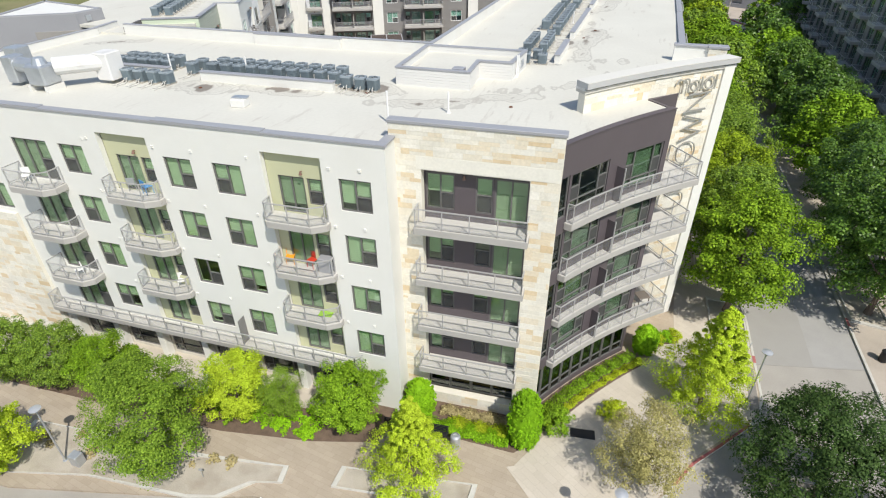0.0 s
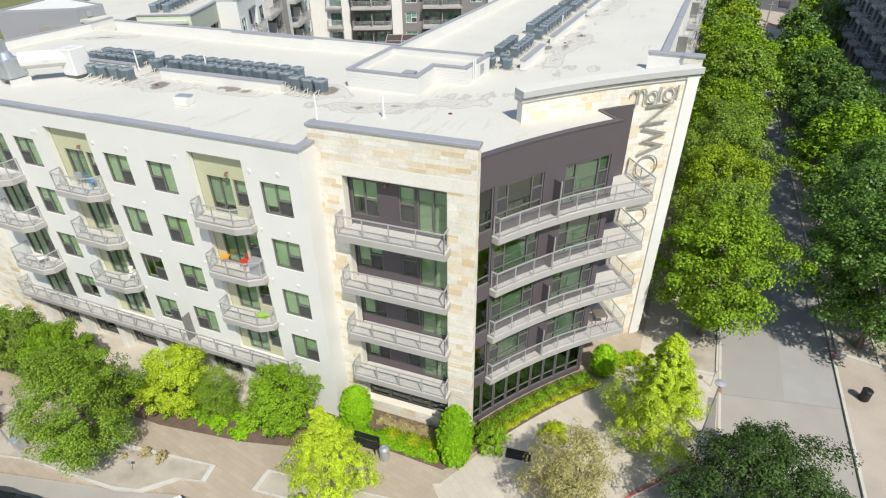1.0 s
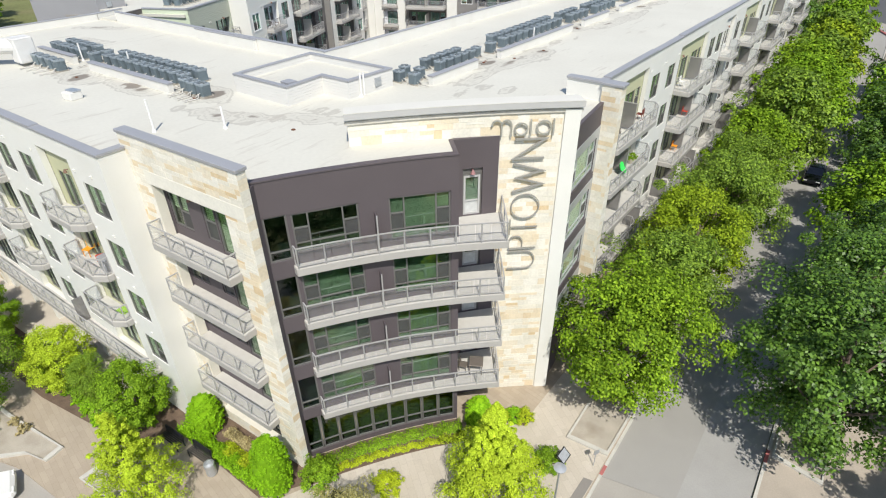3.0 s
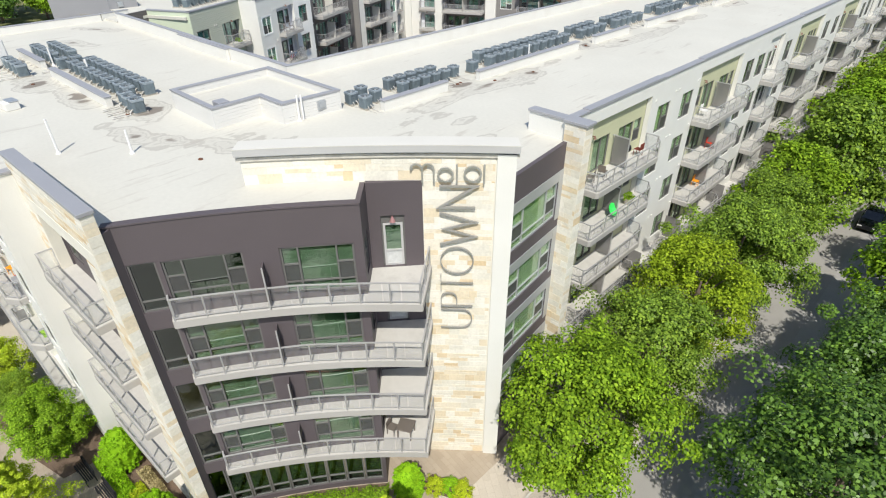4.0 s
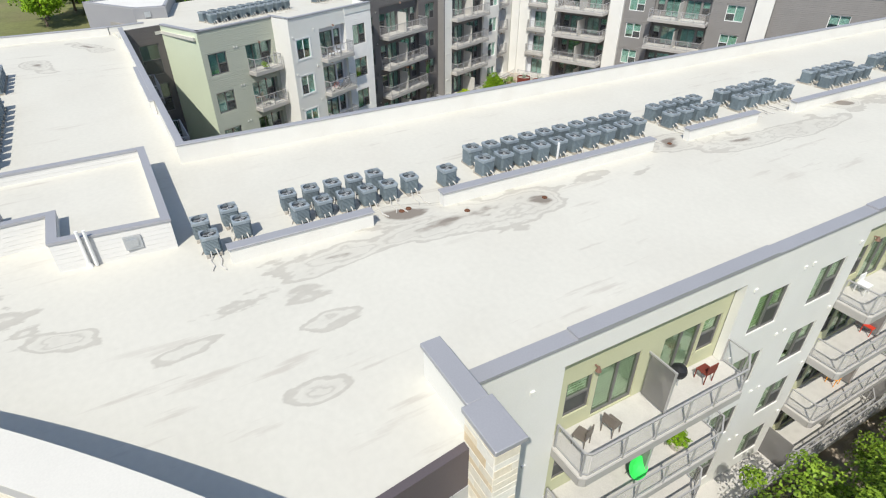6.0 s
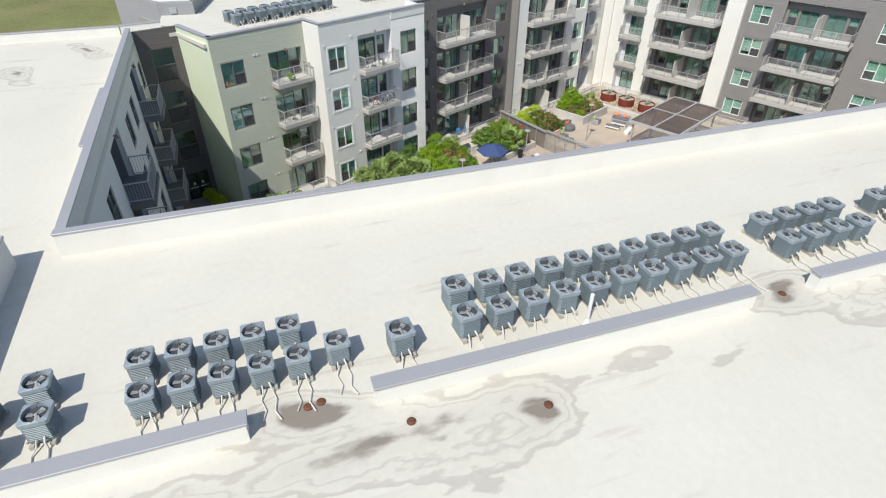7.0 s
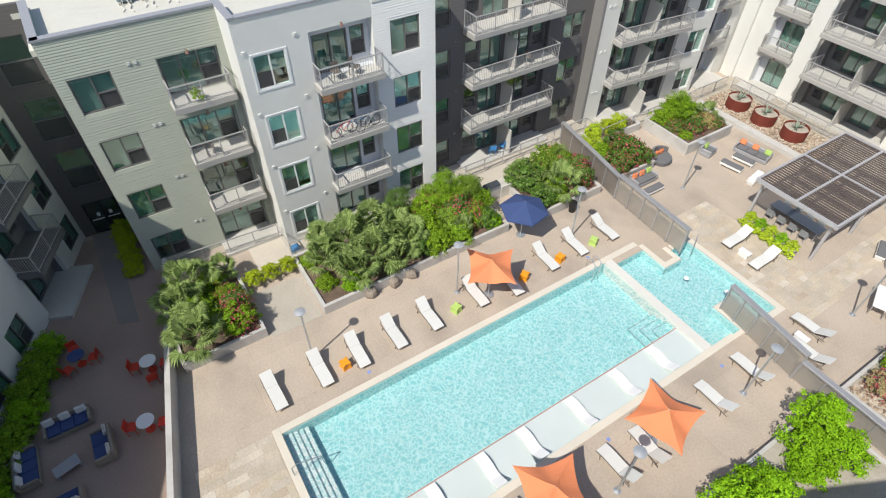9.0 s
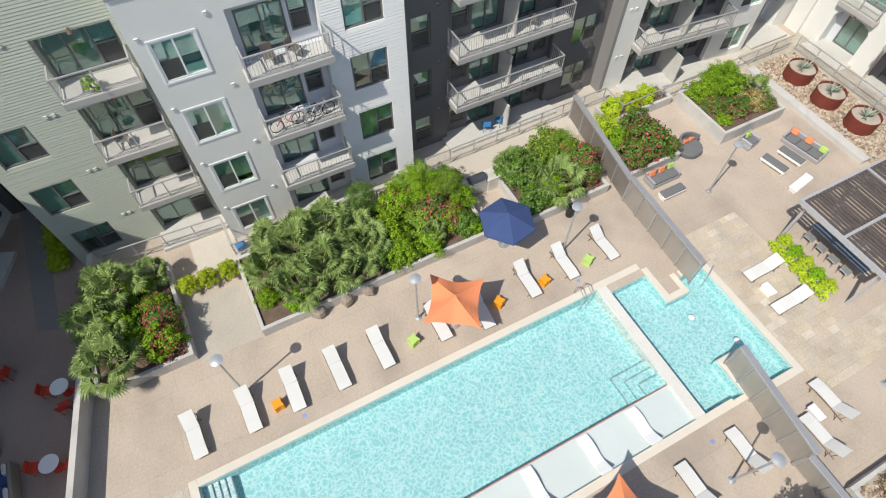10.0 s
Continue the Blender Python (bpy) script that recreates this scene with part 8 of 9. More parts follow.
LP = thing("terrace_lamp", court(5.3, 10.2), "slim grey pole lamp with a pale disc head", "lamp", "pole lamps with disc heads")
part("pole", Geo().cyl((0, 0, 0), (0, 0, 3.55), 0.05, 0.04, 8), M["galv"], LP)
part("base_plate", Geo().lathe([(0.16, 0), (0.16, 0.03), (0.06, 0.06)], 10), M["galv"], LP)
part("disc_head", Geo().lathe([(0.05, 3.5), (0.1, 3.62), (0.25, 3.66), (0.26, 3.70), (0.1, 3.75), (0.02, 3.76)], 18), M["frame_grey"], LP)
for u, v in ((13.65, 10.45), (21.9, 10.45), (21.7, 22.8), (13.4, 22.9), (31.3, 10.9), (30.6, 22.9), (5.2, 22.9)):
    copy_thing(LP, court(u, v))
for x, y, z in ((-26.4, 11.8, 0), (10.3, 28.0, 0), (2.8, 16.2, 0), (19.6, 60, 0)):
    copy_thing(LP, pose(x, y, z) @ Matrix.Diagonal((1.15, 1.15, 1.15, 1)))

# ---- pergola, dining and lounge groups ----
M["pergola_steel"] = material("pale_grey_pergola_steel", (0.50, 0.49, 0.50), 0.5, 0.3, vary=0.06, bump=0.02)
M["slate_top"] = material("slate_blue_tabletop", (0.15, 0.18, 0.23), 0.5, vary=0.1, bump=0.02)
PG = thing("pergola", court(32.0, 14.7), "grey steel pergola with weathered brown louvred roof", "pergola")
for u, v in ((0.4, 0.3), (9.0 - 0.4, 0.3), (0.4, 4.6), (4.5, 4.6), (9.0 - 0.4, 4.6), (4.5, 0.3)):
    part("post", Geo().box(u - 0.07, -v - 0.07, 0, u + 0.07, -v + 0.07, 2.85), M["pergola_steel"], PG)
for v in (0.0, 2.45, 4.9):
    part("beam", Geo().box(0, -v - 0.07, 2.85, 9.0, -v + 0.07, 3.09 if v != 2.45 else 3.14), M["pergola_steel"], PG)
for u in (0.0, 4.5, 9.0):
    part("beam", Geo().box(u - 0.06, -4.9, 2.88, u + 0.06, 0, 3.12), M["pergola_steel"], PG)
for half in (0.12, 4.62):
    for k in range(18):
        part("louvre", shared(("louvre",), lambda: Geo().box(-0.065, -4.85, -0.03, 0.065, -0.05, 0.015, Matrix.Rotation(0.1, 4, "Y"))), M["louvre"], PG, m=pose(half + 0.12 + k * 0.242, 0, 3.06))
DT = thing("dining_table", court(34.2, 17.0), "long slate-grey dining table with metal chairs under the pergola", "table")
part("tabletop", Geo().bevbox(-0.45, -1.6, 0.70, 0.45, 1.6, 0.75, 0.01), M["slate_top"], DT)
for x in (-0.38, 0.38):
    for y in (-1.5, 1.5):
        part("leg", Geo().box(x - 0.03, y - 0.03, 0, x + 0.03, y + 0.03, 0.7), M["steel"], DT)


def chair_proto(name, m, mat, label, group):
    t = thing(name, m, label, "chair", group)
    part("seat", Geo().bevbox(-0.23, -0.22, 0.43, 0.23, 0.22, 0.46, 0.008), mat, t)
    part("backrest", Geo().box(-0.22, 0.2, 0.5, 0.22, 0.23, 0.85), mat, t)
    for x in (-0.2, 0.2):
        for y in (-0.19, 0.2):
            part("leg", Geo().box(x - 0.014, y - 0.014, 0, x + 0.014, y + 0.014, 0.43 if y < 0 else 0.84), mat, t)
    return t


CH = chair_proto("dining_chair", court(33.45, 15.8, DECK, 90), M["galv"], "pale metal dining chair at the long table", "chairs at the long table")
for k in range(4):
    if k:
        copy_thing(CH, court(33.45, 15.8 + 0.75 * k, DECK, 90))
    copy_thing(CH, court(34.95, 15.8 + 0.75 * k, DECK, -90))


def pot_plant(u, v, leaf, s, label, group):
    t = thing("potted_plant", court(u, v), label, "potted plant", group)
    part("pot", shared(("pot",), lambda: Geo().lathe([(0.2, 0), (0.3, 0.3), (0.33, 0.42), (0.28, 0.42), (0.26, 0.36)], 14)), M["pot"], t)
    me = K["bush"][0].copy()
    me.materials.append(LEAF[leaf])
    part("foliage", me, None, t, m=pose(0, 0, 0.32) @ Matrix.Diagonal((s, s, s, 1)))


for u, v in ((4.5, 4.1), (5.4, 4.1), (6.4, 4.1)):
    pot_plant(u, v, "gold", 0.55, "bright green shrub in a cream pot beside the planter", "pots beside the planter")
for k in range(5):
    pot_plant(32.0 - 0.03 * k, 15.4 + 0.72 * k, "hedge" if k % 2 else "lime", 0.42, "lime-green shrub in a cream pot at the pergola's edge", "pots along the pergola")
for k in range(8):
    w = court(31.55, 15.3 + 0.45 * k).translation
    tree("bedding_plant", K, w.x, w.y, "lime sweet-potato vine spilling from the pots", "tuft", "lime", 40 * k, 0.75, DECK + 0.1, "plant", "vines along the pergola")


def sofa(m, w, mat, label, pillows, frame_mat="wicker", group="lounge seats"):
    """A low outdoor sofa; its back is at +y."""
    t = thing("outdoor_sofa", m, label, "sofa", group)
    part("frame", Geo().bevbox(-w / 2, -0.4, 0.03, w / 2, 0.42, 0.28, 0.02).bevbox(-w / 2, 0.3, 0.284, w / 2, 0.44, 0.68, 0.03).bevbox(-w / 2, -0.4, 0.284, -w / 2 + 0.12, 0.296, 0.55, 0.03).bevbox(w / 2 - 0.12, -0.4, 0.284, w / 2, 0.296, 0.55, 0.03), M[frame_mat], t)
    n = max(1, round(w / 0.75))
    sw = (w - 0.26) / n
    for k in range(n):
        x = -w / 2 + 0.13 + sw * k
        part("seat_cushion", Geo().bevbox(x + 0.01, -0.38, 0.288, x + sw - 0.01, 0.29, 0.44, 0.03), M[mat], t)
    for k, pm in enumerate(pillows):
        x = -w / 2 + 0.3 + (w - 0.6) * (k / max(1, len(pillows) - 1) if len(pillows) > 1 else 0.5)
        part("pillow", Geo().bevbox(-0.22, -0.07, 0, 0.22, 0.07, 0.38, 0.05), M[pm], t, m=pose(x, 0.18, 0.45, -14))
    return t


wh = ("cushion_white", "cushion_white", "cushion_white")
lower = ((-5.3, 7.8, 25, 1.9), (-7.0, 9.1, 115, 1.9), (-4.15, 9.7, -65, 1.6), (-6.0, 11.5, 205, 1.7), (-5.4, 13.2, -60, 1.9))
for u, v, a, w in lower:
    sofa(court(u, v, DECK, a - 25), w, "navy", "wicker sofa with navy cushions and pale pillows in the shaded court", wh[:3 if w > 1.7 else 2])
single("coffee_table", Geo().bevbox(-0.5, -0.28, 0.34, 0.5, 0.28, 0.38, 0.01).box(-0.45, -0.24, 0, -0.4, 0.24, 0.34).box(0.4, -0.24, 0, 0.45, 0.24, 0.34), M["cap"], "pale grey low table among the navy sofas", "coffee table", m=court(-5.6, 9.9, DECK, 15))


def cafe_set(u, v, top, chairs):
    t = thing("cafe_table", court(u, v), "round café table with red metal chairs", "table", "round café tables")
    part("tabletop", Geo().lathe([(0.38, 0.72), (0.38, 0.75)], 18), M[top], t)
    part("pedestal", Geo().cyl((0, 0, 0.02), (0, 0, 0.72), 0.03, n=8).lathe([(0.22, 0), (0.22, 0.02)], 12), M["red_metal"], t)
    for k in range(chairs):
        a = 20 + 360 * k / chairs
        p = (u + 0.68 * math.cos(radians(a)), v + 0.68 * math.sin(radians(a)))
        copy_thing(RC, court(*p, DECK, -a - 90 + 0))


RC = chair_proto("cafe_chair", court(-1.5, 6.0, DECK, 0), M["red_metal"], "red metal café chair", "red café chairs")
cafe_set(-1.55, 6.65, "white_paint", 2)
cafe_set(-2.3, 9.8, "white_paint", 2)
cafe_set(-4.4, 4.5, "navy", 3)
RC.matrix_basis = court(-1.6, 7.45, DECK, 180)
sofa(court(29.5, 9.0, DECK, 0), 1.9, "cushion_grey", "low charcoal lounge sofa with orange and lime pillows beside the planter", ("orange", "orange", "lime_plastic"), "cap")
sofa(court(38.3, 11.0, DECK, -80), 2.4, "cushion_grey", "low charcoal lounge sofa with orange pillows", ("orange", "orange", "lime_plastic"), "cap")
sofa(court(35.8, 9.2, DECK, 10), 0.95, "cushion_grey", "low charcoal lounge chair with a lime pillow", ("lime_plastic",), "cap")
sofa(court(37.6, 22.8, DECK, -60), 0.95, "cushion_grey", "low charcoal lounge chair with an orange pillow", ("orange",), "cap")
sofa(court(36.0, 22.2, DECK, 120), 0.95, "cushion_white", "low grey lounge chair beside the terrace wall", (), "cap")
for u, v, a, mat in ((29.3, 10.1, 0, "cushion_grey"), (37.1, 11.2, -80, "cushion_grey"), (35.8, 11.2, -80, "cushion_grey"), (36.05, 12.9, 10, "white_paint"), (36.4, 21.2, 20, "cushion_grey"), (36.9, 23.6, 20, "cushion_grey")):
    lb = thing("lounge_bench", court(u, v, DECK, a), "low lounge bench with a padded top on a pale frame" if mat != "white_paint" else "low white lounge bench on the terrace", "bench", "lounge benches")
    part("frame", Geo().bevbox(-0.76, -0.26, 0.16, 0.76, 0.26, 0.3, 0.01).box(-0.7, -0.2, 0, -0.65, 0.2, 0.16).box(0.65, -0.2, 0, 0.7, 0.2, 0.16), M["white_paint"], lb)
    part("cushion", Geo().bevbox(-0.74, -0.24, 0.3, 0.74, 0.24, 0.42, 0.03), M[mat], lb)
DB = thing("daybed", court(32.34, 8.0), "round charcoal daybed with orange pillows", "daybed")
part("base", Geo().lathe([(0.7, 0.02), (0.75, 0.3), (0.7, 0.42), (0.1, 0.43)], 20), M["cushion_grey"], DB)
part("backrest", Geo().rings([[(0.75 * math.cos(a), 0.75 * math.sin(a), z) for a in [0.2 + k * 0.25 for k in range(12)]] + [(0.62 * math.cos(a), 0.62 * math.sin(a), z) for a in reversed([0.2 + k * 0.25 for k in range(12)])] for z in (0.3, 0.8)]), M["cushion_grey"], DB)
for x in (-0.2, 0.2):
    part("pillow", Geo().bevbox(x - 0.18, 0.2, 0.44, x + 0.18, 0.36, 0.78, 0.05), M["orange"], DB)
PT = thing("picnic_table", court(32.2, 23.3, DECK, 20), "white slatted picnic table with a bench", "table")
part("tabletop", Geo().bevbox(-0.95, -0.4, 0.72, 0.95, 0.4, 0.76, 0.01), M["white_paint"], PT)
for y in (-0.65,):
    part("bench", Geo().box(-0.9, y - 0.15, 0.42, 0.9, y + 0.15, 0.46), M["white_paint"], PT)
for x in (-0.8, 0.8):
    part("leg", Geo().box(x - 0.03, -0.75, 0, x + 0.03, -0.7, 0.44).box(x - 0.03, -0.35, 0, x + 0.03, -0.3, 0.72).box(x - 0.03, 0.3, 0, x + 0.03, 0.35, 0.72), M["steel"], PT)
for u, v in ((42.77, 6.34), (42.62, 8.75), (42.71, 11.2), (42.1, 23.0)):
    t = thing("drum_planter", court(u, v), "rust-red round steel planter with agave", "planter", "rust-red drum planters")
    part("drum", Geo().lathe([(0.88, 0.05), (0.88, 1.0), (0.84, 1.0), (0.84, 0.7)], 32), M["corten"], t)
    part("gravel", Geo().lathe([(0.84, 0.84), (0.5, 0.87), (0.05, 0.88)], 24), M["granite"], t)
    for k in range(16):
        a, el = k * 2.4, 0.4 + (k % 4) * 0.25
        d = Vector((math.cos(a) * math.cos(el), math.sin(a) * math.cos(el), math.sin(el)))
        s = d.cross(Vector((0, 0, 1))).normalized() * 0.05
        b0 = Vector((0, 0, 0.86))
        part("agave_leaf", Geo().add([b0 - s, b0 + d * 0.4 - s, b0 + d * 0.8, b0 + d * 0.4 + s, b0 + s], [(0, 1, 2, 3, 4)]), LEAF["agave"], t)
M["grill_hood"] = material("charcoal_grill_hood", (0.085, 0.09, 0.1), 0.4, 0.3, vary=0.1, bump=0.02)
GR = thing("barbecue_grill", court(19.9, 4.9), "charcoal-hooded steel grill built into a grey counter", "grill")
part("counter", Geo().bevbox(0.52, -0.4, 0, 1.9, 0.4, 0.9, 0.02).bevbox(-0.95, -0.4, 0, -0.52, 0.4, 0.9, 0.02), M["limestone_trim"], GR)
part("body", Geo().bevbox(-0.51, -0.34, 0.05, 0.51, 0.36, 0.88, 0.02), M["galv"], GR)
hood = [math.pi * k / 8 for k in range(9)]
part("hood", Geo().rings([[(x, 0.3 * math.cos(a), 0.89 + 0.3 * math.sin(a)) for a in hood] for x in (0.48, -0.48)]), M["grill_hood"], GR)
part("handle", Geo().tube([(-0.36, -0.3, 1.0), (-0.36, -0.37, 1.02), (0.36, -0.37, 1.02), (0.36, -0.3, 1.0)], 0.015, 5), M["galv"], GR)
for u, v in ((9.6, 8.15), (11.0, 8.1), (12.1, 8.05)):
    g = Geo().rings([[(r * math.cos(a) * (1 + 0.15 * math.sin(3 * a)), r * 0.8 * math.sin(a), z) for a in [2 * math.pi * k / 9 for k in range(9)]] for r, z in ((0.32, 0), (0.4, 0.2), (0.33, 0.45), (0.12, 0.58))])
    single("boulder", g, M["boulder"], "grey limestone boulder against the planter wall", "boulder", "boulders by the planter", m=court(u, v, DECK, 40 * u))
single("litter_bin", Geo().lathe([(0.2, 0), (0.24, 0.7), (0.26, 0.72), (0.2, 0.74)], 14), M["black"], "dark round litter bin on the terrace", "bin", m=court(23.5, 8.7))

# ---- flagstones on the terrace, last of the terrace pieces ----
def flagstones(rects, seed, limit):
    r = random.Random(seed)
    rest, made = Geo(), 0
    for u0, u1, v0, v1 in rects:
        v = v0
        while v < v1 - 0.05:
            hv = min(0.36, v1 - v)
            u = u0 - r.uniform(0, 0.4)
            while u < u1 - 0.05:
                wu = r.uniform(0.4, 0.95)
                a, b = max(u, u0), min(u + wu, u1)
                u += wu
                if b - a < 0.08:
                    continue
                z = DECK + 0.006 + r.uniform(0, 0.004)
                q = 0.004
                geo = Geo() if made < limit else rest
                geo.add([(a + q, -v - hv + q, DECK), (b - q, -v - hv + q, DECK), (b - q, -v - q, DECK), (a + q, -v - q, DECK), (a + q + 0.01, -v - hv + q + 0.01, z), (b - q - 0.01, -v - hv + q + 0.01, z), (b - q - 0.01, -v - q - 0.01, z), (a + q + 0.01, -v - q - 0.01, z)],
                        [(4, 5, 6, 7), (0, 1, 5, 4), (1, 2, 6, 5), (2, 3, 7, 6), (3, 0, 4, 7)])
                if geo is not rest:
                    made += 1
                    part("flagstone", geo, M["flag"], deck)
            v += hv
    if rest.v:
        part("flagstones", rest, M["flag"], deck)["kind"] = "stuff"


flagstones([(-1.2, 2.18, 12.9, 22.5), (27.98, 31.6, 12.6, 22.0), (31.62, 40.0, 20.1, 21.7)], 3, 190)

# ---- sign letters on the curved stone wall ----
M["letter"] = material("brushed_steel_letter", (0.40, 0.39, 0.37), 0.45, 0.4, vary=0.08, bump=0.02)
M["chrome"] = material("polished_steel_letter", (0.58, 0.57, 0.55), 0.3, 0.6, vary=0.08, bump=0.02)
SG = thing("wall_sign", pose(0, 0, 0), "large brushed steel letters standing off the curved limestone wall", "sign")


def letter(ch, u0, u1, z0, z1):
    """A letter turned to read upwards, fitted into the wall stretch u0..u1, z0..z1."""
    cu = bpy.data.curves.new("letter", "FONT")
    cu.body, cu.extrude, cu.offset = ch, 0.04, -0.036
    tmp = bpy.data.objects.new("letter", cu)
    me = bpy.data.meshes.new_from_object(tmp)
    co = [v.co.copy() for v in me.vertices]
    x0, x1 = min(c.x for c in co), max(c.x for c in co)
    y0, y1 = min(c.y for c in co), max(c.y for c in co)
    for v, c in zip(me.vertices, co):
        kz, ku = (c.x - x0) / (x1 - x0), (c.y - y0) / (y1 - y0)
        v.co = PS(u1 + (u0 - u1) * ku, -0.16 - c.z, z0 + (z1 - z0) * kz)
    me.update()
    part("letter", me, M["letter"], SG)


def stroke_letter(path, u0, u1, z0, z1, w=0.1):
    """A letter of straight mitred strokes, turned to read upwards; path runs in units of its width and height."""
    pts = [Vector((u1 + (u0 - u1) * y, z0 + (z1 - z0) * x)) for x, y in path]
    g = Geo()
    rings = []
    for i, p in enumerate(pts):
        d0 = (pts[max(i, 1)] - pts[max(i, 1) - 1]).normalized()
        d1 = (pts[min(i, len(pts) - 2) + 1] - pts[min(i, len(pts) - 2)]).normalized()
        n0, n1 = Vector((-d0.y, d0.x)), Vector((-d1.y, d1.x))
        t = (n0 + n1).normalized() if (n0 + n1).length > 0.05 else n1
        n = t * min(w * 1.6, w / 2 / max(0.2, t.dot(n1)))
        rings.append([PS(p.x + n.x, -0.12, p.y + n.y), PS(p.x - n.x, -0.12, p.y - n.y), PS(p.x - n.x, -0.2, p.y - n.y), PS(p.x + n.x, -0.2, p.y + n.y)])
    part("letter", g.rings(rings), M["letter"], SG)


for ch, z0, z1 in (("U", 9.37, 10.5), ("P", 10.66, 11.47), ("T", 11.54, 12.48), ("O", 12.5, 13.92), ("W", 14.05, 15.58), ("N", 15.85, 16.82)):
    if ch in "WN":
        stroke_letter({"W": ((0, 1), (0.27, 0), (0.5, 0.85), (0.73, 0), (1, 1)), "N": ((0, 0), (0, 1), (1, 0), (1, 1))}[ch], 7.72, 9.18, z0, z1)
    else:
        letter(ch, 7.72, 9.18, z0, z1)


def sign_ring(uc, zc, r):
    g = Geo()
    n = 20
    g.rings([[PS(uc + k * math.cos(2 * math.pi * i / n), y, zc + k * math.sin(2 * math.pi * i / n)) for i in range(n)] for k, y in ((r, -0.12), (r, -0.2), (r - 0.075, -0.2), (r - 0.075, -0.12))], caps=False)
    part("ring", g, M["chrome"], SG)


def sign_arch(u0, u1, z0, z1):
    """A stroke that rises, bends over and comes down, or stops at the bend."""
    r = (u1 - u0) / 2
    pts = [(u0 + r - r * math.cos(math.pi * k / 10), z1 - r + r * math.sin(math.pi * k / 10)) for k in range(11)] + [(u1, z0)]
    g, w = Geo(), 0.075
    rings = []
    for k, (u, z) in enumerate(pts):
        a, b = pts[max(k - 1, 0)], pts[min(k + 1, len(pts) - 1)]
        d = Vector((b[0] - a[0], b[1] - a[1])).normalized()
        n = Vector((-d.y, d.x)) * (w / 2)
        rings.append([PS(u + n.x, -0.12, z + n.y), PS(u - n.x, -0.12, z - n.y), PS(u - n.x, -0.2, z - n.y), PS(u + n.x, -0.2, z + n.y)])
    part("arch", g.rings(rings), M["chrome"], SG)


def sign_bar(u, z0, z1, w=0.075):
    g = Geo().rings([[PS(u - w / 2, -0.12, z), PS(u - w / 2, -0.2, z), PS(u + w / 2, -0.2, z), PS(u + w / 2, -0.12, z)] for z in (z0, z1)])
    part("bar", g, M["chrome"], SG)


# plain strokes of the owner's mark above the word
sign_arch(6.58, 7.04, 17.0, 17.79)
sign_arch(7.04, 7.5, 17.0, 17.79)
sign_ring(7.97, 17.33, 0.33)
sign_bar(8.42, 16.97, 17.78)
sign_ring(9.05, 17.38, 0.36)
sign_bar(9.5, 16.97, 17.79)

# ---- beds and paving before the building ----
def slab_poly(name, poly, z0, z1, mat, label, category, kind="structure"):
    area = sum(a[0] * b[1] - b[0] * a[1] for a, b in zip(poly, poly[1:] + poly[:1]))
    return single(name, Geo().prism(poly if area > 0 else poly[::-1], z0, z1), M[mat], label, category, kind=kind)


slab_poly("garden_bed", [(-40, 15.0), (-19.4, 16.2), (-13.9, 17.2), (-10.2, 18.3), (-10.0, 22.2), (-13.2, 21.0), (-14.5, 19.3), (-22.5, 18.4), (-40, 17.2)], 0.0, 0.05, "mulch", "brown bark mulch bed before the arcade", "bed")
slab_poly("garden_bed", [(-9.9, 19.9), (-2.6, 20.0), (-1.3, 21.9), (-2.2, 23.2), (-9.9, 22.4)], 0.0, 0.05, "mulch", "brown bark mulch bed at the tower's foot", "bed")
slab_poly("pavement", [(-40, 17.25), (-22.5, 18.45), (-14.5, 19.35), (-13.2, 21.0), (-13.0, 22.4), (-40, 21.6)], 0.0, 0.03, "concrete", "pale concrete patio under the arcade terrace", "pavement")
out1 = [tuple(Vector(PB(brown_len * k / 10, -1.75, 0)[:2])) for k in range(11)]
in1 = [tuple(Vector(PB(brown_len * k / 10, -0.1, 0)[:2])) for k in range(11)]
slab_poly("garden_bed", out1 + in1[::-1], 0.0, 0.06, "mulch", "planted bed along the lobby glass", "bed")
slab_poly("garden_bed", [(4.1, 31.3), (6.3, 32.3), (6.5, 33.1), (4.2, 32.4)], 0.0, 0.12, "mulch", "small kerbed corner bed", "bed")
out2 = [tuple(Vector(PB(brown_len * k / 10, -4.6, 0)[:2])) for k in range(11)]
slab_poly("pavement", [(-2.4, 19.2)] + out2[1:] + [(11.15, 35.0), (11.15, 44.0), (6.4, 44.0), (6.2, 33.5)] + out1[::-1], 0.0, 0.012, "plaza", "cream stamped concrete walk curving past the lobby", "pavement")
slab_poly("pavement", [(-2.8, 19.0), (0.4, 16.0), (3.7, 15.8), (4.7, 18.9), (6.8, 22.5), (8.3, 24.2), (10.8, 27.1), (11.1, 29.2), (11.15, 35.0)] + out2[1:][::-1], 0.0, 0.008, "plaza", "cream stamped concrete plaza", "pavement")
slab_poly("pavement", [(10.45, 27.4), (11.0, 27.6), (11.1, 31.3), (10.6, 31.2)], 0.0, 0.02, "dark_paving", "grey stone strip along the kerb", "pavement")
slab_poly("grate", [(0.3, 22.1), (1.7, 22.3), (1.6, 22.95), (0.2, 22.75)], 0.012, 0.03, "black", "dark metal grate in the plaza", "grate", kind="")


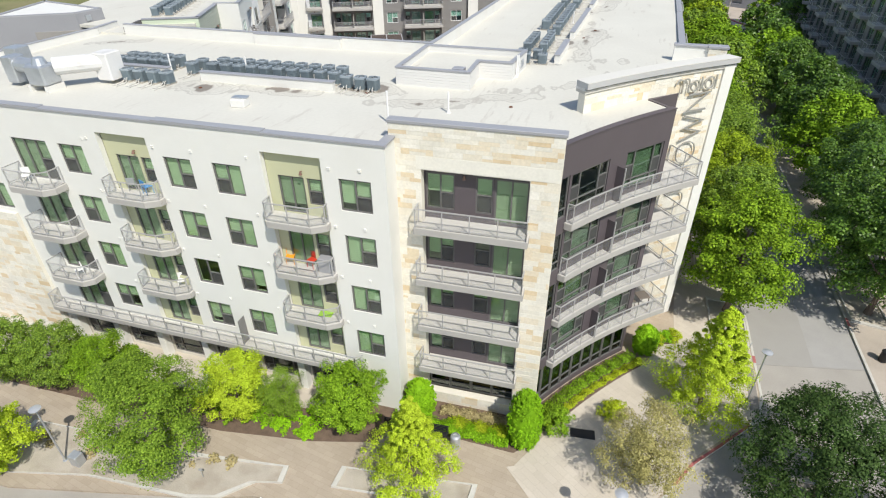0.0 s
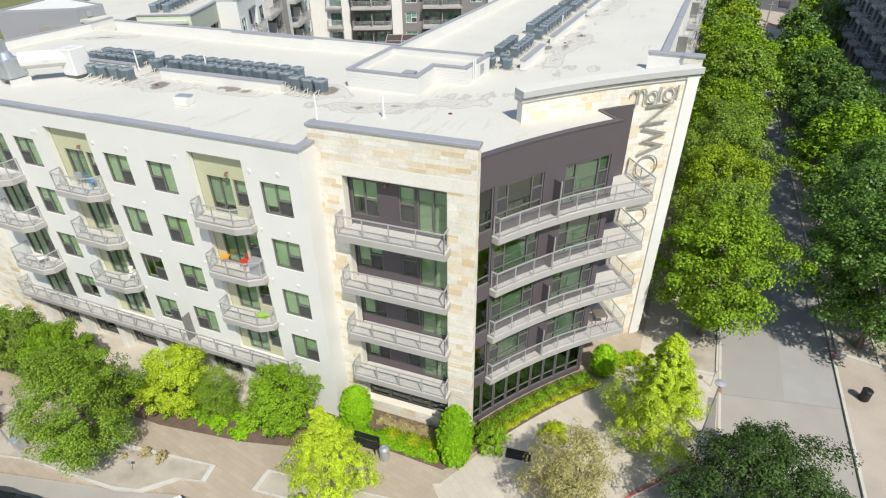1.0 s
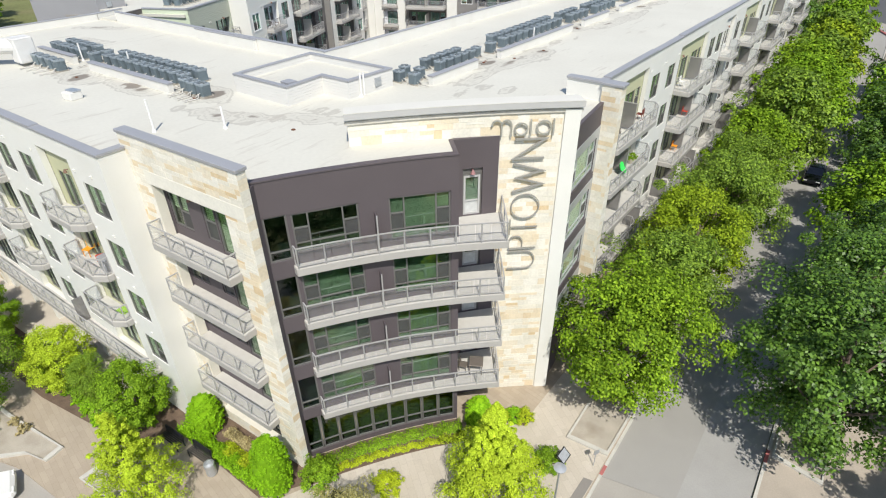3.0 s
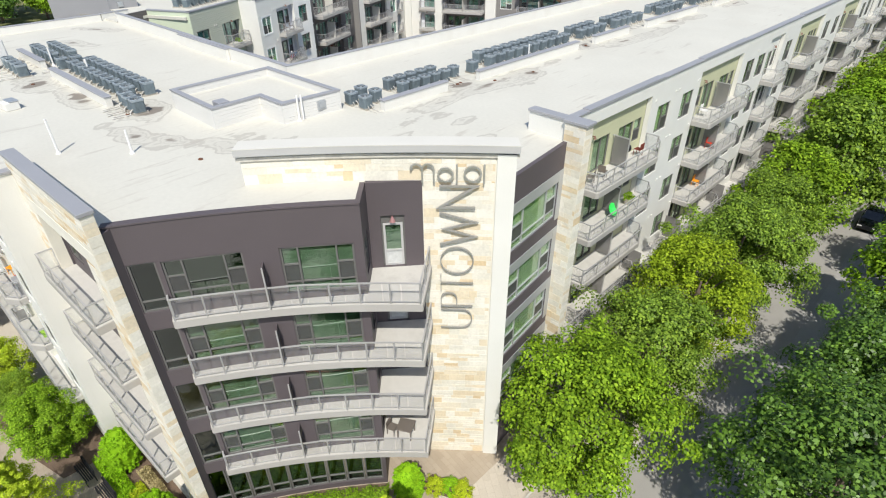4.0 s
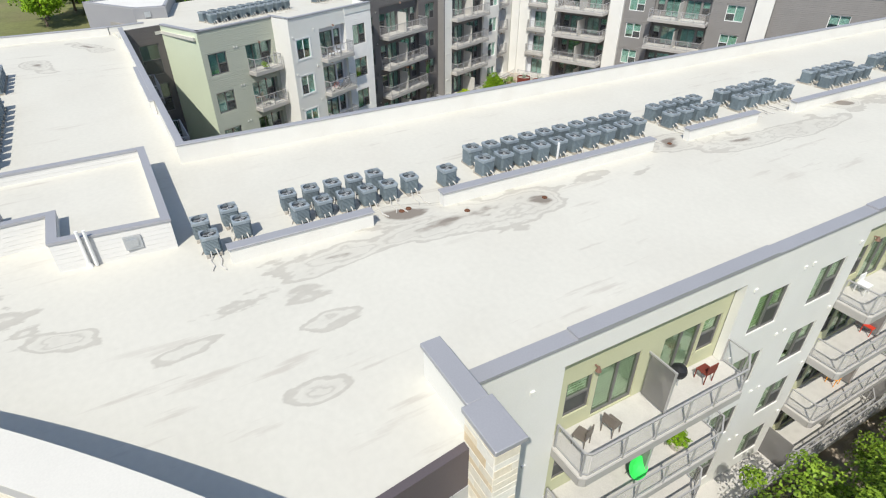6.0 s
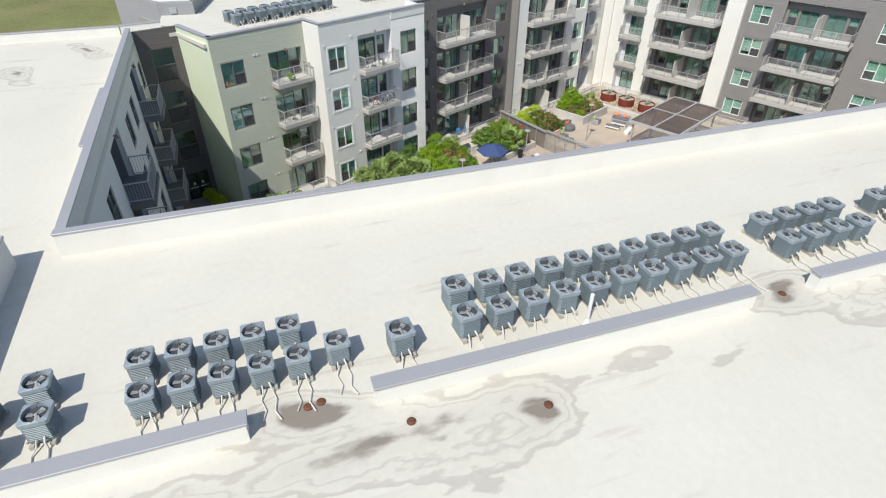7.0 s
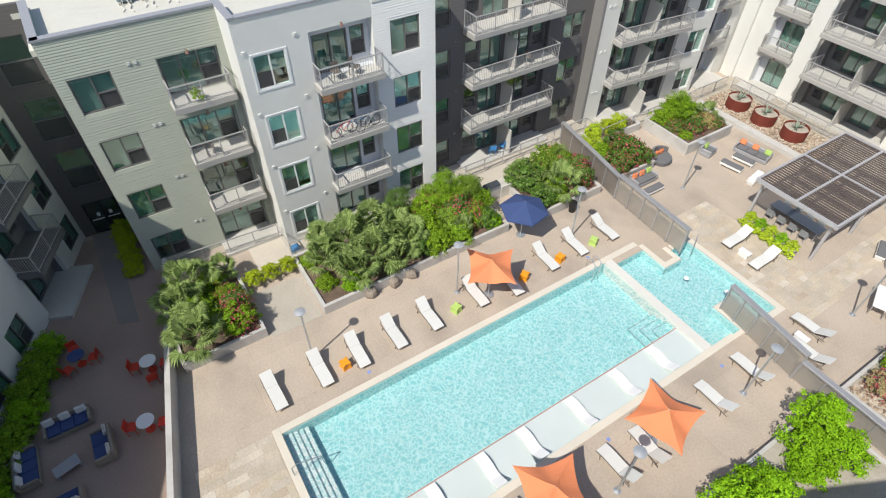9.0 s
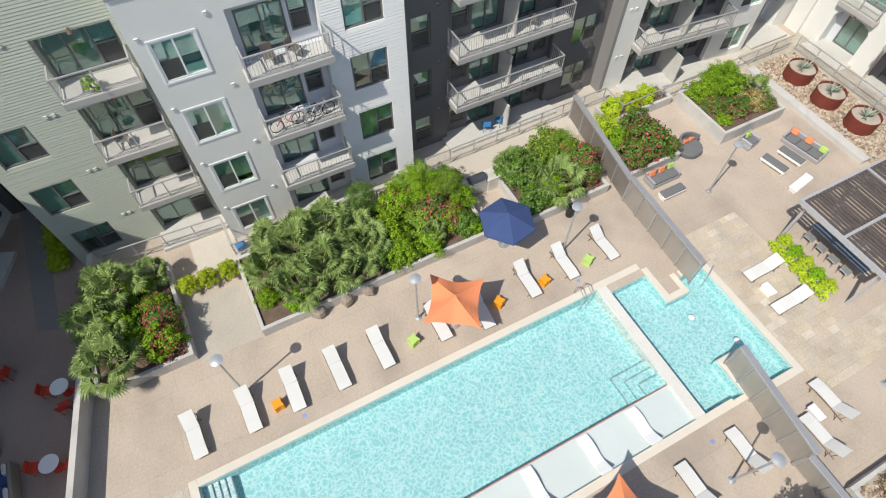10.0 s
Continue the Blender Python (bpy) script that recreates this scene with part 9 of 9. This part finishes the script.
def island(poly, label):
    t = thing("gravel_island", pose(0, 0, 0), label, "garden bed", "kerbed gravel islands")
    c = Vector((sum(p[0] for p in poly) / len(poly), sum(p[1] for p in poly) / len(poly)))
    inn = [tuple(Vector(p) + (c - Vector(p)).normalized() * 0.28) for p in poly]
    g = Geo()
    n = len(poly)
    for ring in ((poly, inn),):
        o, i = ring
        g.add([(x, y, 0.0) for x, y in o] + [(x, y, 0.14) for x, y in o] + [(x, y, 0.14) for x, y in i] + [(x, y, 0.02) for x, y in i],
              [(a, (a + 1) % n, n + (a + 1) % n, n + a) for a in range(n)] + [(n + a, n + (a + 1) % n, 2 * n + (a + 1) % n, 2 * n + a) for a in range(n)] + [(2 * n + a, 2 * n + (a + 1) % n, 3 * n + (a + 1) % n, 3 * n + a) for a in range(n)])
    part("kerb", g, M["kerb"], t)
    part("gravel", Geo().prism(inn, 0.004, 0.05), M["granite"], t)


island([(-30, 9.9), (-24.5, 11.4), (-18.2, 12.0), (-16.7, 12.5), (-15.4, 13.9), (-14.0, 14.3), (-14.2, 15.3), (-19.2, 14.5), (-30.5, 13.4)], "pebble bed with a pale concrete kerb")
island([(-11.4, 14.9), (-4.0, 16.0), (-4.0, 17.4), (-11.4, 16.2)], "pebble bed with a pale concrete kerb")
island([(8.7, 33.0), (11.1, 33.2), (11.15, 38.5), (8.6, 38.5)], "pebble tree bed with a pale concrete kerb")
island([(18.5, 38.6), (21.0, 38.2), (21.0, 46), (18.5, 46)], "pebble tree bed with a pale concrete kerb")
for y in (46, 58, 70, 82, 94):
    island([(8.0, y - 4.5), (11.15, y - 4.5), (11.2, y + 5), (8.0, y + 5)], "pebble tree bed with a pale concrete kerb")
M["red_paint"] = material("red_kerb_paint", (0.42, 0.14, 0.13), 0.7, vary=0.2, bump=0.1)
single("kerb_marking", Geo().box(11.19, 31.9, 0.016, 11.37, 32.6, 0.022), M["red_paint"], "faded red paint on the kerb", "marking", kind="structure")
mark = [(5.9, 20.7), (6.9, 22.4), (8.4, 24.1), (10.2, 26.2)]
single("kerb_marking", Geo().rings([[(x, y, 0.016), (x + 0.15, y - 0.06, 0.016), (x + 0.15, y - 0.06, 0.022), (x, y, 0.022)] for x, y in mark]), M["red_paint"], "faded red paint on the curved kerb", "marking", kind="structure")
island([(11.4, 20.9), (13.8, 20.9), (13.8, 23.1), (11.4, 23.1)], "kerbed bed round the oak trunk")
single("kerb_marking", Geo().box(18.19, 38.0, 0.016, 18.37, 39.0, 0.022), M["red_paint"], "faded red paint on the kerb", "marking", kind="structure")

# street furniture
BN = thing("bench", pose(-9.4, 19.2, 0, 0, 0, 5), "black metal slatted park bench beside the bed", "bench", "park benches")
for k in range(5):
    part("slat", Geo().box(-0.8, -0.2 + k * 0.1, 0.43, 0.8, -0.13 + k * 0.1, 0.46), M["black"], BN)
for k in range(4):
    part("slat", Geo().box(-0.8, 0.26 + k * 0.02, 0.52 + k * 0.1, 0.8, 0.29 + k * 0.02, 0.59 + k * 0.1), M["black"], BN)
for x in (-0.7, 0.7):
    part("leg", Geo().box(x - 0.03, -0.22, 0, x + 0.03, -0.17, 0.43).box(x - 0.03, 0.24, 0, x + 0.03, 0.3, 0.9), M["black"], BN)
b2 = copy_thing(BN, pose(-7.2, 19.55, 0, 0, 0, 5))
LB = thing("litter_bin", pose(-5.85, 19.4, 0), "grey ribbed metal litter bin beside the bench", "bin", "street litter bins")
part("body", Geo().lathe([(0.24, 0.02), (0.28, 0.1), (0.28, 0.8), (0.24, 0.82)], 16), M["galv"], LB)
part("lid", Geo().lathe([(0.3, 0.82), (0.27, 0.92), (0.14, 0.98), (0.13, 0.95)], 16), M["galv"], LB)
LB2 = thing("litter_bin", pose(19.4, 34.7, 0) @ Matrix.Diagonal((0.82, 0.82, 0.82, 1)), "black metal litter bin on the far pavement", "bin", "street litter bins")
part("body", Geo().lathe([(0.26, 0.02), (0.34, 0.1), (0.34, 0.95), (0.28, 1.0)], 16), M["black"], LB2)
part("lid", Geo().lathe([(0.37, 1.0), (0.3, 1.08), (0.14, 1.1)], 16), M["black"], LB2)
M["map_print"] = material("faded_printed_map", (0.36, 0.38, 0.40), 0.5, vary=0.3, scale=6, bump=0)
IS = thing("information_stand", pose(9.4, 31.0, 0, 0, 0, 88), "dark framed slanted map board on a post", "sign")
part("post", Geo().box(-0.05, -0.05, 0, 0.05, 0.05, 1.0), M["black"], IS)
part("frame", Geo().box(-0.4, -0.3, -0.03, 0.4, 0.3, 0.0), M["black"], IS, m=pose(0, 0, 1.15, 40))
part("map_panel", Geo().box(-0.34, -0.24, 0.002, 0.34, 0.24, 0.01), M["map_print"], IS, m=pose(0, 0, 1.15, 40))
for k in range(4):
    part("printed_line", Geo().box(-0.28, -0.18 + 0.1 * k, 0.012, 0.12 + 0.04 * k, -0.14 + 0.1 * k, 0.015), M["cap"], IS, m=pose(0, 0, 1.15, 40))
SS = thing("street_sign", pose(10.72, 32.2, 0, 0, 0, 60) @ Matrix.Diagonal((0.8, 0.8, 0.6, 1)), "small grey metal sign on a slim post", "sign", "traffic signs")
part("post", Geo().cyl((0, 0, 0), (0, 0, 2.2), 0.03, n=6), M["galv"], SS)
part("plate", Geo().box(-0.22, -0.04, 1.7, 0.22, -0.02, 2.25), M["galv"], SS)
copy_thing(SS, pose(-18.3, 13.3, 0, 0, 0, 20) @ Matrix.Diagonal((0.6, 0.6, 0.6, 1)))
single("utility_cabinet", Geo().bevbox(-0.3, -0.25, 0, 0.3, 0.25, 0.8, 0.03), M["galv"], "grey utility cabinet in the pebble bed", "cabinet", m=pose(-25.5, 11.9, 0))

# cars
M["glass_car"] = material("dark_car_glass", (0.015, 0.018, 0.02), 0.08, 0.0, vary=0.02, bump=0, spec=0.8)
M["tyre"] = material("black_tyre", (0.02, 0.02, 0.02), 0.9, bump=0.1)


def car(x, y, rz, paint, label):
    t = thing("car", pose(x, y, -0.13, 0, 0, rz), label, "car", "cars at the kerb")
    w = 0.9
    sec = [(-2.25, 0.35, 0.72, 0.78), (-2.15, 0.3, 0.9, 0.86), (-1.2, 0.26, 0.98, 0.9), (0.6, 0.26, 0.98, 0.9), (1.5, 0.28, 0.9, 0.88), (2.1, 0.3, 0.76, 0.82), (2.28, 0.4, 0.62, 0.7)]
    g = Geo().rings([[(px, -hw, z0), (px, -hw * 1.02, (z0 + z1) / 2), (px, -hw * 0.93, z1), (px, hw * 0.93, z1), (px, hw * 1.02, (z0 + z1) / 2), (px, hw, z0)] for px, z0, z1, hw in sec])
    part("body", g, paint, t, smooth=False)
    cab = [(-1.75, 0.96, 0.74, 0.96), (-1.15, 0.96, 0.68, 1.42), (0.05, 0.96, 0.68, 1.46), (0.95, 0.94, 0.76, 0.95)]
    g = Geo().rings([[(px, -0.8, z0 - 0.02), (px, -hw, z1), (px, hw, z1), (px, 0.8, z0 - 0.02)] for px, z0, hw, z1 in cab])
    part("cabin_glass", g, M["glass_car"], t)
    part("roof", Geo().rings([[(px, -hw, z), (px, hw, z), (px, hw * 0.9, z + 0.05), (px, -hw * 0.9, z + 0.05)] for px, hw, z in ((-1.2, 0.68, 1.40), (-0.4, 0.7, 1.46), (0.1, 0.68, 1.44))]), paint, t)
    for px in (-1.4, 1.4):
        for s in (-1, 1):
            wl = part("wheel", Geo().cyl((px, s * 0.72, 0.32), (px, s * 0.92, 0.32), 0.32, n=16), M["tyre"], t)
            part("rim", Geo().cyl((px, s * 0.90, 0.32), (px, s * 0.93, 0.32), 0.2, n=12), M["galv"], wl)
    for s in (-0.6, 0.6):
        part("headlight", Geo().box(2.12, s - 0.18, 0.6, 2.26, s + 0.18, 0.7), M["frame_white"], t)
        part("tail_light", Geo().box(-2.28, s - 0.18, 0.65, -2.18, s + 0.18, 0.78), M["red_metal"], t)


car(-14.4, 10.6, 70, M["white_paint"], "white saloon car parked at the kerb")
car(-28.2, 6.9, 15, material("dark_red_car_paint", (0.09, 0.015, 0.015), 0.25, 0.2, bump=0), "dark red car parked at the kerb")
car(-22.6, 8.6, 16, material("dark_grey_car_paint", (0.03, 0.032, 0.036), 0.25, 0.3, bump=0), "dark grey car parked at the kerb")
car(15.2, 80.0, -90, material("black_car_paint", (0.015, 0.016, 0.018), 0.2, 0.2, bump=0), "black car under the street trees")

# apartment block across the street
AB = thing("apartment_building", pose(29.5, 150.0, 0, 0, 0, -91), "dark grey and white apartment block across the street", **TAGS)
ab = row_windows(AB, [(4 + 6.5 * k, "hung_right") for k in range(12)], F, 2.4, 1.8, 1.8)
for k in range(12):
    u = 6.6 + 6.5 * k
    for f in F:
        window(AB, u, f + 0.1, 2.4, 2.2, "slider_hung")
        ab.append((u, u + 2.4, f + 0.1, f + 2.3))
        if f > 4:
            poly = [(u + 2.7, 0.0), (u - 0.3, 0.0), (u - 0.3, -1.2), (u + 2.7, -1.2)]
            balcony(AB, poly, poly[1:4] + [(u + 2.7, 0.0)], f)
part("wall", holed_wall(0, 84, -0.2, 17.2, ab, 0.3), M["siding_mid"], AB)
part("core", Geo().box(0, 1.2, -0.2, 84, 18, 16.9), M["room"], AB)
part("roof", Geo().box(-0.3, -0.3, 17.2, 84.3, 18, 17.5), M["membrane_wall"], AB)

# balcony furnishings on the street wings
def bistro(m, mat, label):
    t = chair_proto("balcony_chair", m, M[mat], label, "balcony chairs")
    return t


fwp = lambda u, y, z, a=0: FW.matrix_basis @ pose(u, y, z, 0, 0, a)
ewp = lambda u, y, z, a=0: EW.matrix_basis @ pose(u, y, z, 0, 0, a)
bistro(fwp(-6.0, 0.2, F[1], 20), "orange_plastic", "orange folding chair on a balcony")
bistro(fwp(-4.7, 0.2, F[1], -15), "red_metal", "red folding chair on a balcony")
bistro(fwp(-15.2, 0.3, F[0], 200), "galv", "grey metal chair on a balcony")
bistro(fwp(-14.2, 0.2, F[0], 160), "blue_plastic", "teal chair on a balcony")
bistro(fwp(-21.9, -0.5, F[0], 30), "white_paint", "white plastic chair on a balcony")
bistro(fwp(-20.9, -0.6, F[2], -30), "white_paint", "white plastic chair on a balcony")
bistro(fwp(-13.9, 0.2, F[2], 30), "white_paint", "white plastic chair on a balcony")
single("outdoor_rug", Geo().box(-0.4, -0.25, 0.004, 0.4, 0.25, 0.02), LEAF["hedge"], "small green mat on a balcony", "rug", m=fwp(-4.3, 0.1, F[2], 3))
single("storage_box", Geo().bevbox(-0.35, -0.25, 0, 0.35, 0.25, 0.85, 0.03), M["cap"], "grey storage cabinet on a balcony", "cabinet", m=fwp(-3.8, 0.05, F[1], 0))
for u, y, f, a, mat, lb in ((4.6, -0.4, F[0], 100, "taupe_frame", "brown wicker chair on a balcony"), (3.5, -0.3, F[0], 200, "taupe_frame", "brown wicker chair on a balcony"), (8.9, -0.3, F[0], 180, "corten", "dark red chair on a balcony"),
                            (21.0, -0.4, F[1], 0, "red_metal", "red chair on a balcony"), (20.5, -0.3, F[2], 0, "orange_plastic", "orange chair on a balcony"), (18.6, -0.2, F[0], 0, "white_paint", "white chair on a balcony")):
    bistro(ewp(u, y, f, a), mat, lb)
M["neon"] = material("bright_green_plastic", (0.05, 0.75, 0.12), 0.5, bump=0)
SC = thing("saucer_chair", ewp(6.2, -0.55, F[1], 0), "bright green round saucer chair on a balcony", "chair")
part("saucer", Geo().lathe([(0.05, 0.0), (0.3, 0.06), (0.42, 0.18), (0.38, 0.17), (0.1, 0.04)], 18), M["neon"], SC, m=pose(0, 0, 0.45, 55, 0, 0))
part("leg", Geo().tube([(0.2, -0.15, 0), (0, 0, 0.45), (-0.2, 0.15, 0)], 0.015, 5), M["black"], SC)
GL = thing("kettle_grill", ewp(7.7, -0.1, F[0]), "black kettle grill on a balcony", "grill")
part("bowl", Geo().lathe([(0.05, 0.55), (0.24, 0.65), (0.28, 0.8), (0.24, 0.95), (0.08, 1.02)], 14), M["black"], GL)
part("leg", Geo().tube([(-0.2, 0, 0), (0, 0, 0.6), (0.2, 0, 0)], 0.015, 5), M["galv"], GL)
pt = thing("potted_plant", ewp(8.4, -0.5, F[1]), "trailing green plant in a pot on a balcony", "potted plant")
part("pot", MESHES[("pot",)], M["pot"], pt)
me = K["bush"][0].copy()
me.materials.append(LEAF["mid"])
part("foliage", me, None, pt, m=pose(0, 0, 0.3) @ Matrix.Diagonal((0.4, 0.4, 0.4, 1)))
for u, y, f in ((5.2, -0.3, FC[0]),):
    w = CW_M @ Vector((u, -0.7, 0))
    tree("potted_plant", K, w.x, w.y, "trailing green plant on a balcony rail", "tuft", "street", 0, 0.8, f + 0.2, "potted plant")
for k, (u, f) in enumerate(((11.6, FC[0]), (12.6, FC[0]), (5.0, FC[1]), (24.9, FC[1]), (22.6, FC[3]), (23.5, FC[3]), (36, FC[1]))):
    yy = -2.3 if 10 < u < 14 else -1.3 if u > 18 else -0.4
    bistro(CW_M @ pose(u, yy, f, 0, 0, 40 * k), "blue_plastic" if f == FC[3] else "taupe_frame", "blue chair on a patio" if f == FC[3] else "brown chair on a courtyard balcony")


def bicycle(m, mat, label):
    t = thing("bicycle", m, label, "bicycle", "bicycles on a balcony")
    for x in (-0.5, 0.5):
        g = Geo()
        ring = [(x + 0.31 * math.cos(k * math.pi / 8), 0, 0.33 + 0.31 * math.sin(k * math.pi / 8)) for k in range(17)]
        part("wheel", g.tube(ring, 0.02, 5), M["tyre"], t)
    part("frame", Geo().tube([(-0.5, 0, 0.33), (-0.15, 0, 0.72), (0.36, 0, 0.74), (0.5, 0, 0.33)], 0.02, 6).tube([(-0.15, 0, 0.75), (-0.05, 0, 0.3), (0.36, 0, 0.72)], 0.02, 6), M[mat], t)
    part("handlebar", Geo().tube([(0.3, -0.25, 0.98), (0.36, 0, 0.95), (0.3, 0.25, 0.98)], 0.014, 5).tube([(0.36, 0, 0.74), (0.36, 0, 0.95)], 0.014, 5), M["galv"], t)
    part("saddle", Geo().bevbox(-0.28, -0.07, 0.86, -0.03, 0.07, 0.91, 0.02).tube([(-0.15, 0, 0.72), (-0.15, 0, 0.86)], 0.014, 5), M["black"], t)


for k, (u, y, a, mat) in enumerate(((11.5, -2.55, 6, "red_metal"), (12.3, -2.35, -8, "blue_plastic"), (12.9, -2.6, 12, "white_paint"))):
    bicycle(CW_M @ pose(u, y, FC[1], 0, 0, a), mat, "%s bicycle parked on a courtyard balcony" % ("red", "blue", "white")[k])
single("storage_bin", Geo().bevbox(-0.25, -0.18, 0, 0.25, 0.18, 0.4, 0.04), M["blue_plastic"], "blue plastic bin on a ground-floor patio", "bin", m=CW_M @ pose(7.35, -2.75, DECK + 0.02, 0, 0, 10))

# the far end of the street: white building, red kerb and a utility pole
FB = thing("commercial_building", pose(12.0, 186.0, 0, 0, 0, -35), "plain grey low building beyond the end of the street", "building")
part("wall", holed_wall(0, 60, -0.2, 14.0, [(6.0, 8.0, 0, 2.6), (14, 17, 1.0, 2.6), (22, 25, 1.0, 2.6)], 0.4), M["render_grey"], FB)
part("core", Geo().box(0, 0.6, -0.2, 60, 20, 13.8), M["room"], FB)
part("roof", Geo().box(-0.3, -0.3, 14.0, 60.3, 20.0, 14.3), M["membrane_wall"], FB)
single("kerb", Geo().prism([(13.0, 180.0), (26.0, 146.5), (26.4, 146.7), (13.4, 180.2)], 0.0, 0.18), M["red_paint"], "red painted kerb at the end of the street", "kerb", kind="structure")
UP = thing("utility_pole", pose(18.5, 141.3, 0), "weathered timber utility pole with a crossarm", "pole")
part("pole", Geo().cyl((0, 0, 0), (0, 0, 8.2), 0.17, 0.11, 10), M["sleeper"], UP)
for z in (7.7, 6.8):
    part("crossarm", Geo().box(-1.3 if z > 7 else -0.6, -0.06, z, 1.3 if z > 7 else 0.6, 0.06, z + 0.14), M["sleeper"], UP, m=pose(0, -0.14, 0))

# dark table and chairs on the lowest curved balcony
BT = thing("balcony_table", pose(3.3, 31.5, F[3], 0, 0, 30), "dark brown square balcony table", "table")
part("tabletop", Geo().bevbox(-0.4, -0.4, 0.68, 0.4, 0.4, 0.73, 0.01), M["taupe_frame"], BT)
for x in (-0.34, 0.34):
    for y in (-0.34, 0.34):
        part("leg", Geo().box(x - 0.025, y - 0.025, 0, x + 0.025, y + 0.025, 0.68), M["taupe_frame"], BT)
bistro(pose(2.7, 31.1, F[3], 0, 0, 110), "taupe_frame", "dark brown chair beside a balcony table")
